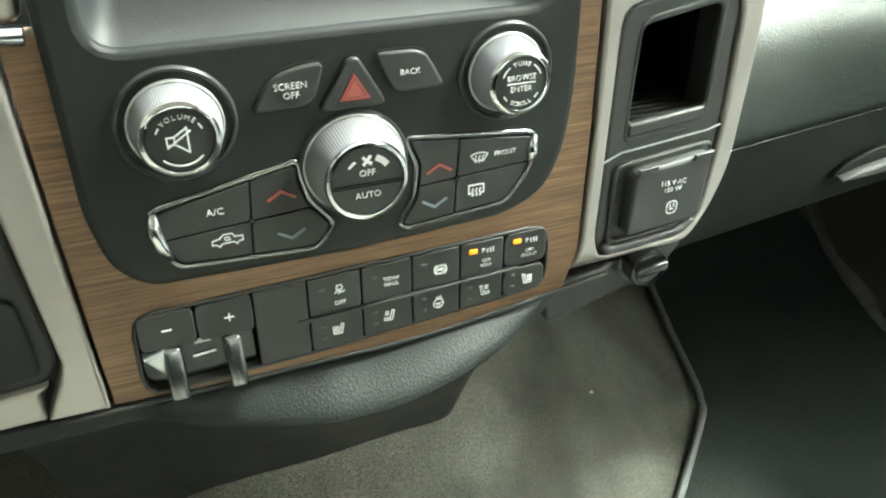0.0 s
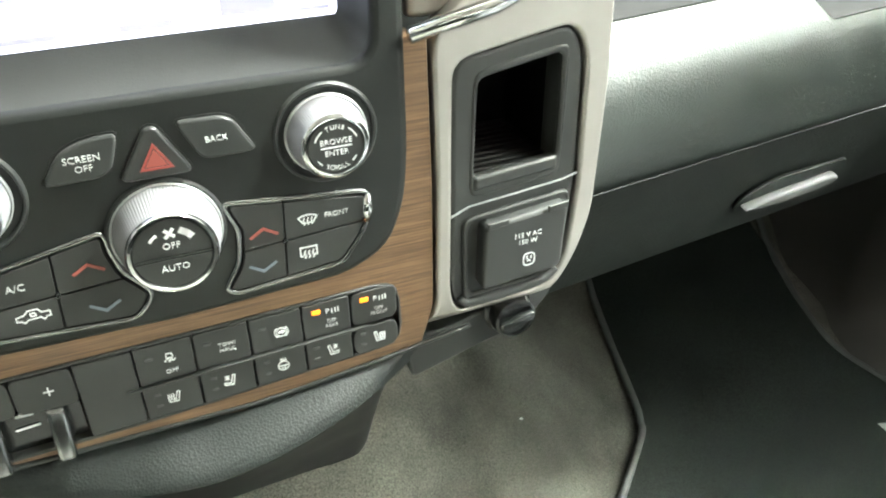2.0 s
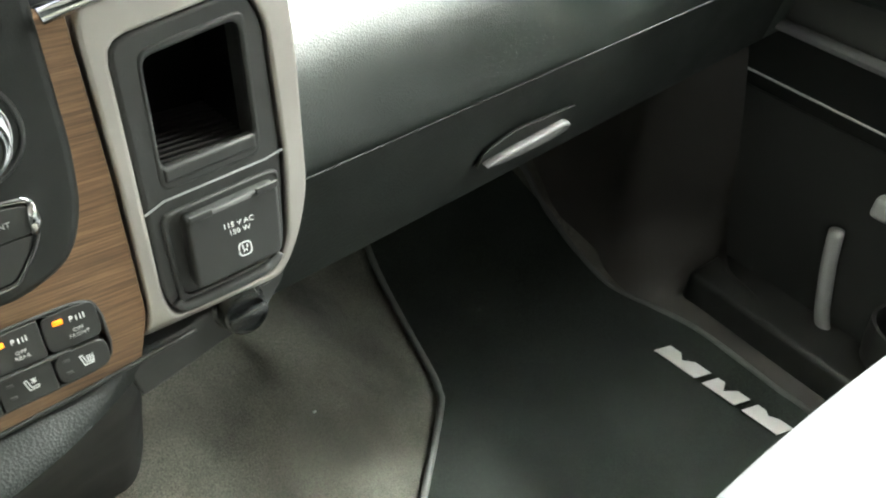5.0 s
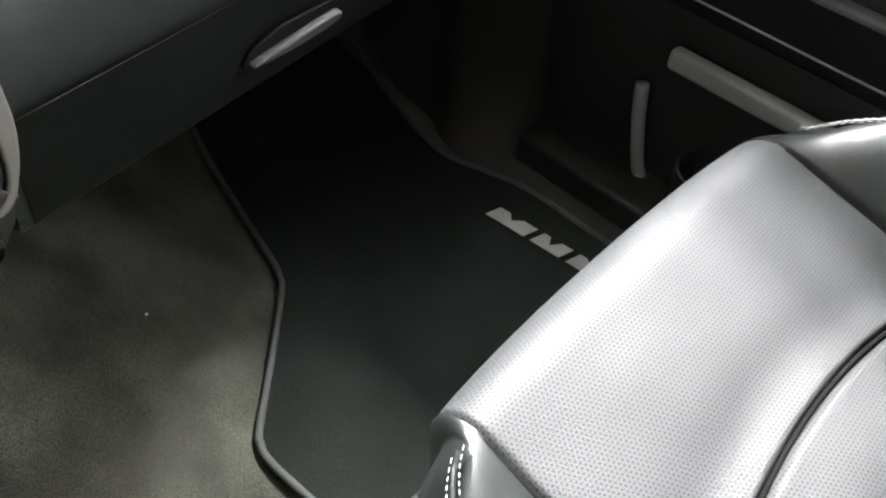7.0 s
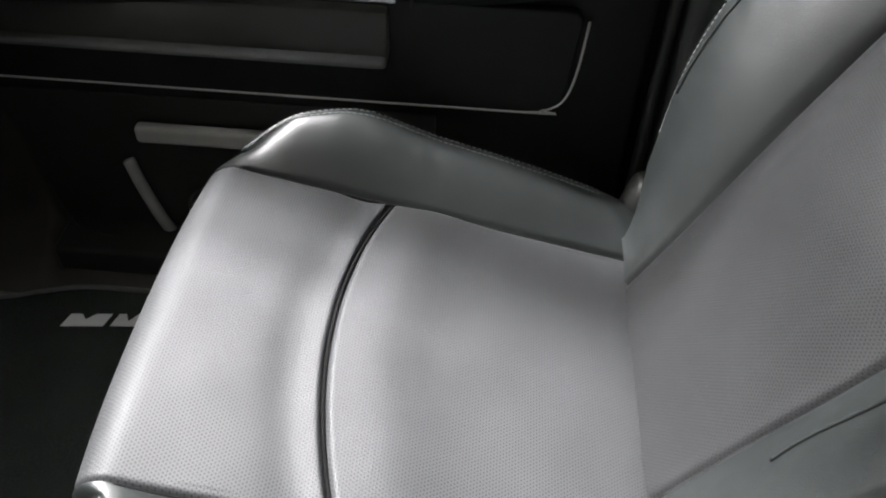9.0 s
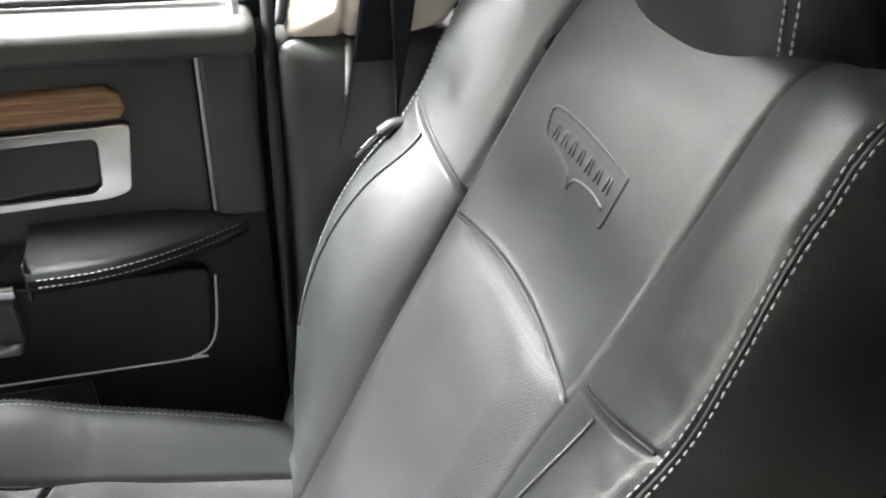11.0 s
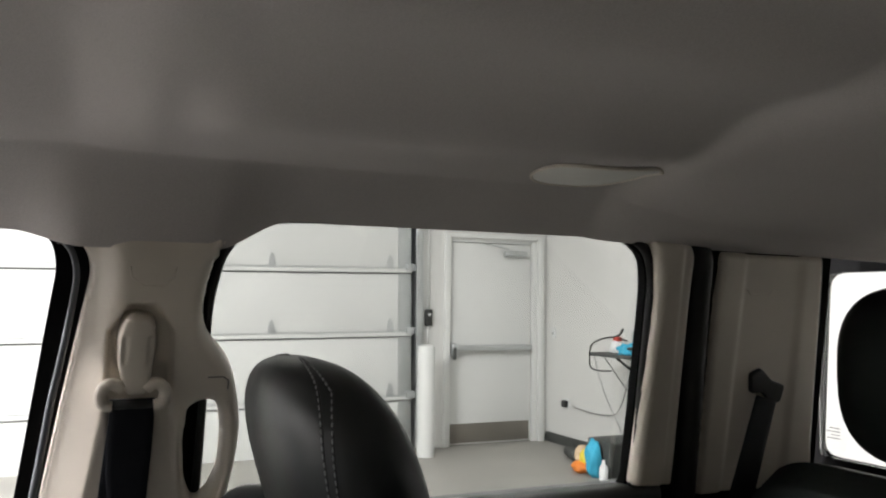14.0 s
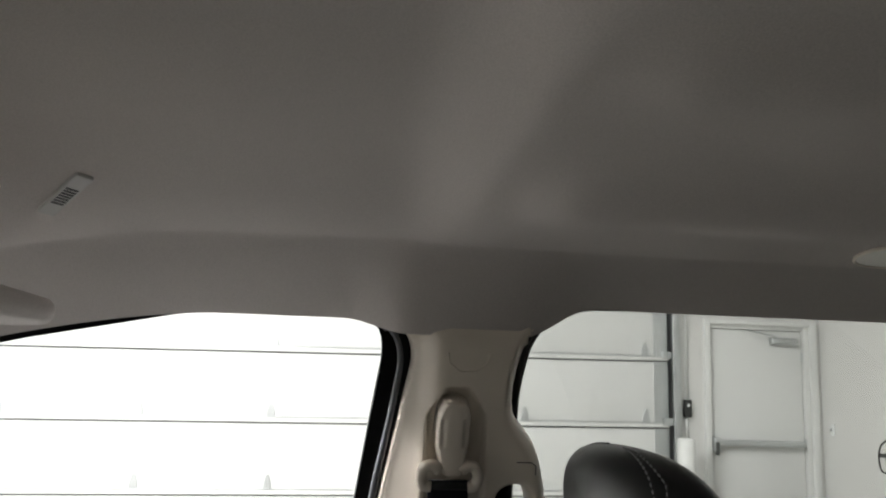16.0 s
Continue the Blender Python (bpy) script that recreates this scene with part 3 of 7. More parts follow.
def cushion():
    def centre(y):
        return -0.162 + 0.22 * (y + 0.19)

    def seam_y(d):
        return -0.332 - 0.034 * (d / 0.19) ** 2

    def ridge_reach(y):
        return curve(y, (-0.70, 0.252), (-0.46, 0.258), (-0.338, 0.257), (-0.281, 0.247), (-0.237, 0.238), (-0.215, 0.229), (-0.197, 0.217), (-0.15, 0.208))

    def ridge_out(y, near):
        """How far out the stitched ridge of a bolster runs; the one beside the console turns in sharply at its front."""
        if not near:
            return ridge_reach(y)
        return curve(y, (-0.70, 0.258), (-0.46, 0.264), (-0.338, 0.268), (-0.281, 0.268), (-0.255, 0.2650), (-0.241, 0.2590), (-0.2255, 0.2450), (-0.210, 0.2285), (-0.199, 0.2140), (-0.193, 0.204), (-0.15, 0.198))

    def fn(d, s):
        # s runs from the rear (0) over the top to the lower front edge (1)
        a = abs(d)
        if s < 0.72:
            cut = seam_y(min(a, 0.19))
            y = -0.70 + (cut + 0.70) * s / 0.40 if s < 0.40 else cut + (FRONT - cut) * (s - 0.40) / 0.32
            z = centre(y)
            ny, nz = -0.2, 0.98
        else:
            g = (s - 0.72) / 0.28
            if g < 0.6:
                ang = g / 0.6 * math.pi * 0.5
                y = FRONT + 0.036 * math.sin(ang)
                z = centre(FRONT) - 0.04 * (1 - math.cos(ang))
                ny, nz = math.sin(ang), math.cos(ang)
            else:
                k = (g - 0.6) / 0.4
                y = FRONT + 0.036 - 0.01 * k
                z = centre(FRONT) - 0.04 - 0.15 * k
                ny, nz = 1, 0
        ridge = curve(y, (-0.70, 0.03), (-0.597, 0.062), (-0.457, 0.083), (-0.34, 0.088), (-0.26, 0.064), (-0.225, 0.032), (-0.205, 0.010), (-0.19, 0.0), (-0.15, 0.0))
        ridge *= 0.75 if d < 0 else blend(0.76, 0.58, (-0.30 - y) / 0.12)
        rd = ridge_out(y, d < 0)
        puff = 0.0
        if a < 0.19:
            puff = 0.006 * (1 - (a / 0.19) ** 2)
            if s < 0.72:
                dy = y - seam_y(d)
                puff -= 0.009 * math.exp(-(dy / 0.0035) ** 2)
                puff += 0.006 * math.exp(-((dy + 0.05) / 0.04) ** 2) - 0.004 * math.exp(-((dy - 0.03) / 0.02) ** 2)
            puff -= 0.007 * math.exp(-((0.19 - a) / 0.003) ** 2)
            n = 0
        elif a <= 0.265:
            b = (a - 0.19) / 0.075
            n = ridge * math.sin(b * math.pi / 2) ** 1.1 - 0.007 * math.exp(-((a - 0.19) / 0.003) ** 2)
            a = 0.19 + b * (rd - 0.19)
        else:
            k = (a - 0.265) / 0.06
            n = ridge - (0.24 + ridge) * min(k, 1) ** 1.4
            a = rd + (0.032 if d > 0 else max(0.012, ridge_reach(y) + 0.038 - rd)) * math.sin(min(k, 1) * math.pi * 0.62)
        x = SEAT_X + math.copysign(a, d)
        if abs(d) > 0.2 and s < 0.72:
            n += (0.0022 * noise.noise((x * 30, y * 11, 0)) + 0.0012 * noise.noise((x * 14, y * 55, 3))) * blend(0, 1, (0.70 - s) / 0.08) * min(1, (abs(d) - 0.2) / 0.03)
        elif abs(d) < 0.18 and s < 0.72:
            n += 0.0022 * noise.noise((x * 13, y * 13, 5)) * blend(0, 1, (0.70 - s) / 0.08)
        if s >= 0.72 and n:
            g = (s - 0.72) / 0.28
            n = -0.24 * (1 - g) * max(0, (abs(d) - 0.265) / 0.06) ** 1.4
            y -= 0.03 * max(0, (abs(d) - 0.19) / 0.135) ** 2 * min(1, g / 0.4)
        y -= 0.004 * min(1.3, abs(d) / 0.20) ** 4 * blend(0, 1, (y + 0.26) / 0.08)
        return (x, y + ny * puff, z + nz * puff + n)

    def region(d, s):
        a = abs(d)
        if a > 0.19:
            return ("bolster_right" if d > 0 else "bolster_left")
        return "cushion_rear" if s < 0.40 else "cushion_front"

    ds = steps(-0.325, -0.206, 20)[:-1] + steps(-0.206, -0.174, 24)[:-1] + steps(-0.174, 0.174, 56)[:-1] + steps(0.174, 0.206, 24)[:-1] + steps(0.206, 0.325, 20)
    ss = steps(0, 0.34, 24)[:-1] + steps(0.34, 0.385, 8)[:-1] + steps(0.385, 0.40, 14)[:-1] + steps(0.40, 0.425, 14)[:-1] + steps(0.425, 0.46, 8)[:-1] + steps(0.46, 0.72, 16)[:-1] + steps(0.72, 1, 26)
    for key, (v, f) in grid_parts(fn, ds, ss, region).items():
        mat = PERFORATED if key.startswith("cushion") else LEATHER
        put(key.split("_left")[0].split("_right")[0], mesh_of(key, v, f, mat), seat)
    for sg in (-1, 1):
        for off in (-0.005, 0.005):
            line = []
            for k in range(60):
                y = -0.196 - 0.41 * k / 59
                rdg = curve(y, (-0.70, 0.03), (-0.597, 0.062), (-0.457, 0.083), (-0.34, 0.088), (-0.26, 0.064), (-0.225, 0.032), (-0.205, 0.010), (-0.19, 0.0), (-0.15, 0.0))
                rdg *= 0.75 if sg < 0 else blend(0.76, 0.58, (-0.30 - y) / 0.12)
                line.append((SEAT_X + sg * (ridge_out(y, sg < 0) + off), y, centre(y) + rdg + (0.0006 if off < 0 else -0.0012)))
            stitches("stitching", line, seat)
            if off > 0:
                put("piping", tube("piping", [(x - sg * 0.005, y, z + 0.0004) for x, y, z in line], 0.0016, LEATHER, 6), seat)
    put("cushion_seam", tube("cushion_seam", [(SEAT_X + d, seam_y(d), centre(seam_y(d)) - 0.0045 + 0.006 * (1 - (d / 0.19) ** 2)) for d in steps(-0.187, 0.187, 40)], 0.0020, LINING, 6), seat, "dark sewn seam")
    for sg in (-1, 1):
        put("panel_seam", tube("panel_seam", [Vector(fn(sg * 0.19, s)) + Vector((0, 0.0, 0.0020)) for s in steps(0.02, 0.715, 60)], 0.0020, LINING, 6), seat)
    cover = box_mesh("recliner_cover", (0.742, -0.70, -0.35), (0.782, -0.612, -0.195), PLASTIC, 0.014, 3)
    for q in cover.vertices:
        q.co.y -= 0.25 * (q.co.z + 0.30)
    put("recliner_cover", cover, seat, "black plastic hinge cover")
    put("seat_base", box_mesh("seat_base", (SEAT_X - 0.23, -0.72, -0.44), (SEAT_X + 0.23, -0.16, -0.27), PLASTIC, 0.02), seat)


cushion()

# the backrest, in its own tilted frame: x across, s up along it, n out towards the front
BACK_O, BACK_S, BACK_N = Vector((SEAT_X + 0.006, -0.806, 0.113)), Vector((0, -0.4472, 0.8944)), Vector((0, 0.8944, 0.4472))


def back_place(d, s, n):
    return BACK_O + Vector((d, 0, 0)) + BACK_S * s + BACK_N * n


def inner_half(s):
    return curve(s, (-0.40, 0.128), (-0.15, 0.139), (0.0, 0.142), (0.1, 0.144), (0.18, 0.143), (0.25, 0.138))


def outer_half(s):
    return curve(s, (-0.40, 0.205), (-0.3, 0.238), (-0.15, 0.260), (0.0, 0.266), (0.09, 0.268), (0.14, 0.265), (0.18, 0.260), (0.22, 0.253), (0.25, 0.246))


def proud(s):
    """How far the bolster's crest stands out of the seat's middle."""
    return curve(s, (-0.40, 0.0), (-0.30, 0.032), (-0.2, 0.062), (-0.1, 0.072), (-0.03, 0.066), (0.035, 0.049), (0.08, 0.045), (0.13, 0.049), (0.2, 0.052), (0.25, 0.045))


def lumbar_edge(d):
    return 0.002 + 0.016 * (1 - (d / 0.144) ** 2) if abs(d) < 0.144 else 0.004


def shoulder_seam(b):
    """Height of the seam across a bolster, b from the inner (0) to the outer edge (1)."""
    return 0.026 + 0.044 * b


ROLL_S, REAR = 0.25, -0.104


def rolled(u, r, n0):
    """How a line goes on over the top: a quarter turn of radius r, then straight back to the rear edge. Returns height and depth."""
    arc = r * math.pi / 2
    total = arc + max(0.0, n0 - r - REAR)
    k = u * total
    if k < arc:
        return r * math.sin(k / r), n0 - r * (1 - math.cos(k / r))
    return r + 0.004 * (k - arc) / 0.1, n0 - r - (k - arc)


def back_surface(w, t):
    """The backrest's front. w runs over -3..3: -1..1 the middle, to 2 the bolster's front, to 3 its side; t from the foot (0) over the seam (1) to the top (2) and back over it (3)."""
    a, sg = abs(w), math.copysign(1, w)
    b, c = min(max(a - 1, 0), 1), max(a - 2, 0)
    cut = lumbar_edge(a * 0.144) if a <= 1 else shoulder_seam(b)
    if t <= 1:
        s = -0.40 + (cut + 0.40) * t
    else:
        s = cut + (ROLL_S - cut) * min(t - 1, 1)
    u = max(0.0, t - 2)
    hi, ho, p = inner_half(s), outer_half(s) - 0.030 * u ** 1.3, proud(s)
    mid = curve(s, (-0.40, 0.0), (-0.05, 0.004), (0.02, -0.008), (0.07, -0.009), (0.14, 0.002), (0.20, 0.004), (0.25, -0.004))
    seam = 0.003 - 0.004 * blend(0, 1, (s - 0.18) / 0.07)
    if a <= 1:
        d = a * hi
        e = s - cut
        low = 1 / (1 + math.exp(max(-40, min(40, (e + 0.004) / 0.0038))))
        n = seam + (mid - seam) * (1 - a ** 2.2)
        n += 0.012 * low * blend(0, 1, (1 - a) / 0.40) * curve(s, (-0.40, 0.3), (-0.1, 1.0), (0.2, 1.0))
        n -= 0.0025 * math.exp(-((e - 0.0015) / 0.0018) ** 2)
        n -= 0.006 * math.exp(-((1 - a) * hi / 0.003) ** 2)
        r = 0.036 + 0.006 * a * a
    else:
        d = hi + (ho - hi) * b
        n = seam + (p - seam) * math.sin(b * math.pi / 2) ** 0.92
        n -= 0.006 * math.exp(-(b * 0.1 / 0.003) ** 2)
        n -= 0.006 * math.exp(-((s - cut) / 0.0028) ** 2) * min(1, (1 - b) / 0.08)
        n -= 0.0035 * math.exp(-((1 - b) * 0.1 / 0.003) ** 2)
        r = 0.042
        if b > 0.5:
            n += 0.00016 * math.sin(s * 2 * math.pi / 0.011) * math.exp(-((1 - b) / 0.11) ** 2)
    if 0.05 < b < 0.95:
        n += 0.0016 * noise.noise((sg * d * 26, s * 12, 1)) + 0.0009 * noise.noise((sg * d * 12, s * 60, 4)) * min(1, max(0, (b - 0.6) / 0.3))
    elif a < 0.9:
        n += 0.0018 * noise.noise((sg * d * 12, s * 12, 8))
    if u:
        up, n = rolled(u, r, n)
        s += up + (0.020 if sg > 0 else 0.022 * b - 0.008) * math.sin(math.pi * b) ** 1.2 * blend(0, 1, u / 0.6) * (1 - 0.6 * blend(0, 1, (u - 0.6) / 0.4))
    if c:
        rear = curve(s, (-0.40, 0.250), (-0.2, 0.275), (0.10, 0.289), (0.18, 0.284), (0.235, 0.258), (0.279, 0.228), (0.300, 0.206))
        k = c ** 1.1
        d = d + (rear - d) * k + 0.015 * math.sin(math.pi * c ** 0.75) * (1 - u)
        n = n + (REAR - n) * k - 0.003 * math.exp(-(c * 0.15 / 0.003) ** 2)
        n += 0.0015 * noise.noise((s * 14, n * 14, 6)) * (1 - u)
    return back_place(sg * d, s, n)


def backrest():
    def region(w, t):
        a = abs(w)
        if a > 2:
            return "side_panel.L" if w < 0 else "side_panel.R"
        if a > 1:
            return ("shoulder" if t > 1 else "back_bolster") + (".L" if w < 0 else ".R")
        return "centre_panel" if t > 1 else "lumbar_panel"

    ws = steps(-3, -2, 16)[:-1] + steps(-2, -1.00001, 34) + steps(-1, 1, 72) + steps(1.00001, 2, 34)[:-1] + steps(2, 3, 16)
    ts = steps(0, 0.9, 60)[:-1] + steps(0.9, 1, 24)[:-1] + steps(1, 1.08, 16)[:-1] + steps(1.08, 2, 70)[:-1] + steps(2, 3, 40)
    for key, (v, f) in grid_parts(back_surface, ws, ts, region).items():
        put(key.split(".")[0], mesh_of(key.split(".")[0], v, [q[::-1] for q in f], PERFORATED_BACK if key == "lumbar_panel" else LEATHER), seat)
    put("back_shell", box_mesh("back_shell", (-0.205, -0.38, 0.06), (0.205, 0.268, 0.112), PLASTIC, 0.03, 3), seat, place=frame_of(BACK_O, (1, 0, 0), BACK_S))
    # twin stitching along the outer edges and over the shoulders, piping on the lower bolsters
    lift = BACK_N * 0.0012 + BACK_S * 0.0008
    for sg in (-1, 1):
        for w in (1.995, 2.035):
            line = [back_surface(sg * w, t) + lift + Vector((sg * 0.0012, 0, 0)) for t in steps(0.25, 1, 60)[:-1] + steps(1, 2, 50)[:-1] + steps(2, 2.9, 20)]
            stitches("stitching", line, seat, 0.0042, 0.0024, 0.0007)
        put("edge_piping", tube("edge_piping", [back_surface(sg * 2.015, t) + lift * 0.4 for t in steps(0.25, 1, 60)[:-1] + steps(1, 2, 50)[:-1] + steps(2, 2.9, 20)], 0.0016, LEATHER, 6), seat)
        pipe = []
        for k in range(40):
            t = k / 39
            w = curve(t, (0, 1.50), (0.25, 1.52), (0.6, 1.48), (1, 1.38)) if sg < 0 else curve(t, (0, 1.58), (0.3, 1.72), (0.6, 1.82), (1, 1.88))
            pipe.append(back_surface(sg * w, 0.985 - 0.62 * t) + BACK_N * 0.0008)
        put("piping", tube("piping", pipe, 0.0019, LEATHER, 8), seat, "thin black piping")
        put("bolster_seam", tube("bolster_seam", [back_surface(sg * w, 1.0) + BACK_N * 0.0012 for w in steps(1.02, 1.95, 24)], 0.0014, RUBBER, 6), seat)
        put("panel_seam", tube("panel_seam", [back_surface(sg * 1.0, t) + BACK_N * 0.0012 for t in steps(0.02, 2.4, 90)], 0.0016, RUBBER, 6), seat)
    put("lumbar_seam", tube("lumbar_seam", [back_surface(w, 1.004) + BACK_N * 0.0004 for w in steps(-0.97, 0.97, 50)], 0.0013, RUBBER, 6), seat)

    # the embossed badge: a low banner outline with plain bars
    def badge(d, s):
        w = d / inner_half(s)
        cut = lumbar_edge(abs(w) * 0.147)
        return back_surface(w, 1 + (s - cut) / (ROLL_S - cut)) - BACK_N * 0.0002

    top = [(0.098, 0.150), (0.100, 0.166), (0.06, 0.170), (0.0, 0.170), (-0.046, 0.167), (-0.052, 0.160), (-0.050, 0.128), (-0.046, 0.122)]
    low = [(0.098, 0.150), (0.090, 0.142), (0.060, 0.139), (0.034, 0.133), (0.026, 0.122), (0.022, 0.128), (0.012, 0.134), (-0.02, 0.137), (-0.040, 0.134)]
    fit_d, fit_s = (lambda d: 0.004 + (d - 0.023) * 0.9), (lambda q: q - 0.013)
    for line in (top, low):
        line = [(fit_d(x), fit_s(y)) for x, y in line]
        put("embossed_line", tube("embossed_line", [badge(*q) for q in smooth_line([(x, y, 0) for x, y in line], 5) for q in [(q.x, q.y)]], 0.0018, LEATHER, 8), seat)
    for k in range(7):
        d = 0.082 - 0.0185 * k
        put("embossed_bar", tube("embossed_bar", [badge(fit_d(d), 0.132), badge(fit_d(d) - 0.002, 0.145)], 0.0018, LEATHER, 8), seat)
        put("embossed_bar", tube("embossed_bar", [badge(fit_d(d) - 0.007, 0.132), badge(fit_d(d) - 0.005, 0.145)], 0.0016, LEATHER, 8), seat)


backrest()


def headrest():
    def fn(u, v):
        cu, su, cv, sv = math.cos(u), math.sin(u), math.cos(v), math.sin(v)

        def pw(x, e):
            return math.copysign(abs(x) ** e, x)

        x = 0.137 * pw(cv, 0.6) * pw(cu, 0.62)
        y = 0.064 * pw(cv, 0.75) * pw(su, 0.8)
        z = (0.128 if sv > 0 else 0.146) * pw(sv, 0.7)
        k = (z + 0.146) / 0.274
        x *= 0.84 + 0.24 * math.sin(min(k, 1) * math.pi * 0.62) - 0.10 * k
        y += -0.016 * (x / 0.137) ** 2
        return (SEAT_X + 0.004 + x, -0.948 + y + 0.31 * (z - 0.013), 0.423 + z)

    (v, f), = grid_parts(fn, steps(0, 2 * math.pi, 72), steps(-math.pi / 2, math.pi / 2, 40), lambda a, b: "a").values()
    put("headrest", mesh_of("headrest", v, f, LEATHER), seat, "padded black leather headrest")
    for sgn in (-1, 1):
        for off in (0.0, 0.016):
            line = []
            for k in range(70):
                v = math.pi * (-0.46 + 0.945 * k / 69)
                u = math.acos(min(0.985, 0.74 + off * 4 + 0.20 * blend(0, 1, (v + 0.3) / 1.4)))
                p = Vector(fn(u if sgn > 0 else math.pi - u, v))
                c = Vector((SEAT_X, -0.948, 0.427))
                line.append(p + (p - c).normalized() * 0.0008)
            stitches("stitching", line, seat, 0.0046, 0.0022, 0.0010)
            put("headrest_seam", tube("headrest_seam", [q - Vector((0, 0.0006, 0)) for q in line], 0.0008, LEATHER, 5), seat)
        put("headrest_post", tube("headrest_post", [(SEAT_X + sgn * 0.07, -0.985, 0.24), (SEAT_X + sgn * 0.07, -0.975, 0.36)], 0.006, CHROME), seat)


headrest()


# ---- the centre panel ----
def panel_plate(name, outlines, depth, mat, z, bevel=0.0008, rounding=0.0, parent=None, label="", plain=False):
    lines = outlines if plain else [[pv(*p) for p in line] for line in outlines]
    return put(name, plate(name, lines, depth, mat, bevel, rounding, z), parent or dashboard, label, PANEL)


def on_panel(x, z, d=0.0):
    u, v = pv(x, z)
    return PANEL @ Matrix.Translation((u, v, d))


def ribbon(name, lines, width, mat, parent, place, size=1.0, label="", depth=0.00025):
    """Printed lines of an icon: flat strips along the given lines."""
    verts, faces = [], []
    for line in lines:
        pts = [Vector((p[0] * size, p[1] * size, 0)) for p in line]
        for a, b in zip(pts, pts[1:]):
            d = (b - a).normalized()
            n = Vector((-d.y, d.x, 0)) * width / 2
            e = d * width * 0.35
            k = len(verts)
            for z in (0, depth):
                verts += [(q.x, q.y, z) for q in (a - e - n, b + e - n, b + e + n, a - e + n)]
            faces += [(k + 4, k + 5, k + 6, k + 7), (k, k + 1, k + 5, k + 4), (k + 1, k + 2, k + 6, k + 5), (k + 2, k + 3, k + 7, k + 6), (k + 3, k, k + 4, k + 7)]
    return put(name, mesh_of(name, verts, faces, mat, False), parent, label, place)


def arc(cx, cy, r, a0, a1, n=14):
    return [(cx + r * math.cos(radians(a0 + (a1 - a0) * i / n)), cy + r * math.sin(radians(a0 + (a1 - a0) * i / n))) for i in range(n + 1)]


RED_PRINT = material("red_print", (0.34, 0.09, 0.07), 0.5)
HAZARD_RED = material("red_sign", (0.33, 0.07, 0.06), 0.5)
BLUE_PRINT = material("blue_grey_print", (0.20, 0.24, 0.28), 0.5)
DIM_PRINT = material("dim_grey_lamp", (0.06, 0.062, 0.06), 0.4)
GREY_PRINT = material("grey_print", (0.5, 0.51, 0.5), 0.6)
BUTTON = material("dark_grey_button", (0.034, 0.036, 0.035), 0.38, bump=0.1, bump_scale=1500)
AMBER = glowing("amber_lamp", (1.0, 0.24, 0.01), 0.38)
SCREEN = glowing("lit_screen", (0.80, 0.80, 1.0), 0.8)
SCREEN_BLUE = glowing("lit_screen_blue", (0.35, 0.33, 0.62), 0.25)

# wood veneer, satin metal side pieces, black fascia
WOOD_OUT = [(-0.112, 0.106), (-0.110, 0.037), (-0.1065, -0.047), (0.016, -0.052), (0.103, -0.040), (0.1095, -0.02), (0.110, 0.046), (0.109, 0.106), (0.094, 0.106), (0.094, 0.05), (0.08, 0.018), (-0.08, 0.016), (-0.094, 0.04), (-0.096, 0.106)]
ROW_OUT = [(-0.0925, -0.006), (0.0915, -0.002), (0.0925, -0.035), (-0.02, -0.0425), (-0.0935, -0.0455)]
BEZEL_OUT = [(-0.101, 0.26), (-0.1005, 0.04), (-0.095, 0.017), (-0.083, 0.006), (-0.002, 0.0045), (0.07, 0.0075), (0.089, 0.017), (0.097, 0.036), (0.0995, 0.06), (0.0995, 0.26)]
BIN_OUT = [(0.119, 0.094), (0.174, 0.103), (0.1805, 0.09), (0.181, 0.032), (0.177, -0.010), (0.168, -0.0235), (0.121, -0.0265), (0.1175, -0.015)]
panel_plate("wood_trim", [WOOD_OUT, [(x * 0.995, z) for x, z in rounded(ROW_OUT, 0.009)]], 0.012, WOOD, -0.012, parent=dashboard, label="brown striped wood veneer trim")
panel_plate("panel_backing", [[(-0.105, -0.045), (0.1, -0.043), (0.105, 0.09), (-0.105, 0.09)]], 0.01, SOFT, -0.026)
SILVER_OUT = [(0.1105, 0.1065), (0.1115, 0.045), (0.1105, -0.02), (0.104, -0.040), (0.128, -0.036), (0.172, -0.028), (0.183, -0.010), (0.190, 0.012), (0.1925, 0.072), (0.191, 0.15), (0.15, 0.14)]
surround = panel_plate("satin_side_trim", [rounded(SILVER_OUT, 0.010, 4), rounded(BIN_OUT, 0.008)], 0.014, SATIN, -0.012, bevel=0.0018, label="satin champagne metal surround")
for v in surround.data.vertices:
    drop = -0.026 - (v.co.z + dashboard.location.z)
    v.co.y += 0.9 * max(0.0, drop)
LEFT_OUT = [(-0.1135, 0.1065), (-0.1115, 0.037), (-0.108, -0.047), (-0.131, -0.046), (-0.124, -0.030), (-0.121, -0.020), (-0.1265, 0.045), (-0.127, 0.1065)]
panel_plate("satin_side_trim", [LEFT_OUT], 0.014, SATIN, -0.012, bevel=0.0018, label="satin champagne metal surround")
panel_plate("left_pocket", [[(-0.1275, 0.1), (-0.126, 0.03), (-0.121, -0.02), (-0.126, -0.032), (-0.22, -0.04), (-0.22, 0.1)]], 0.02, PLASTIC, -0.024, rounding=0.006, bevel=0.003)
panel_plate("left_tray", [[(-0.131, 0.01), (-0.129, -0.026), (-0.2, -0.03), (-0.2, 0.012)]], 0.004, SOFT, -0.005, rounding=0.005, bevel=0.0015)
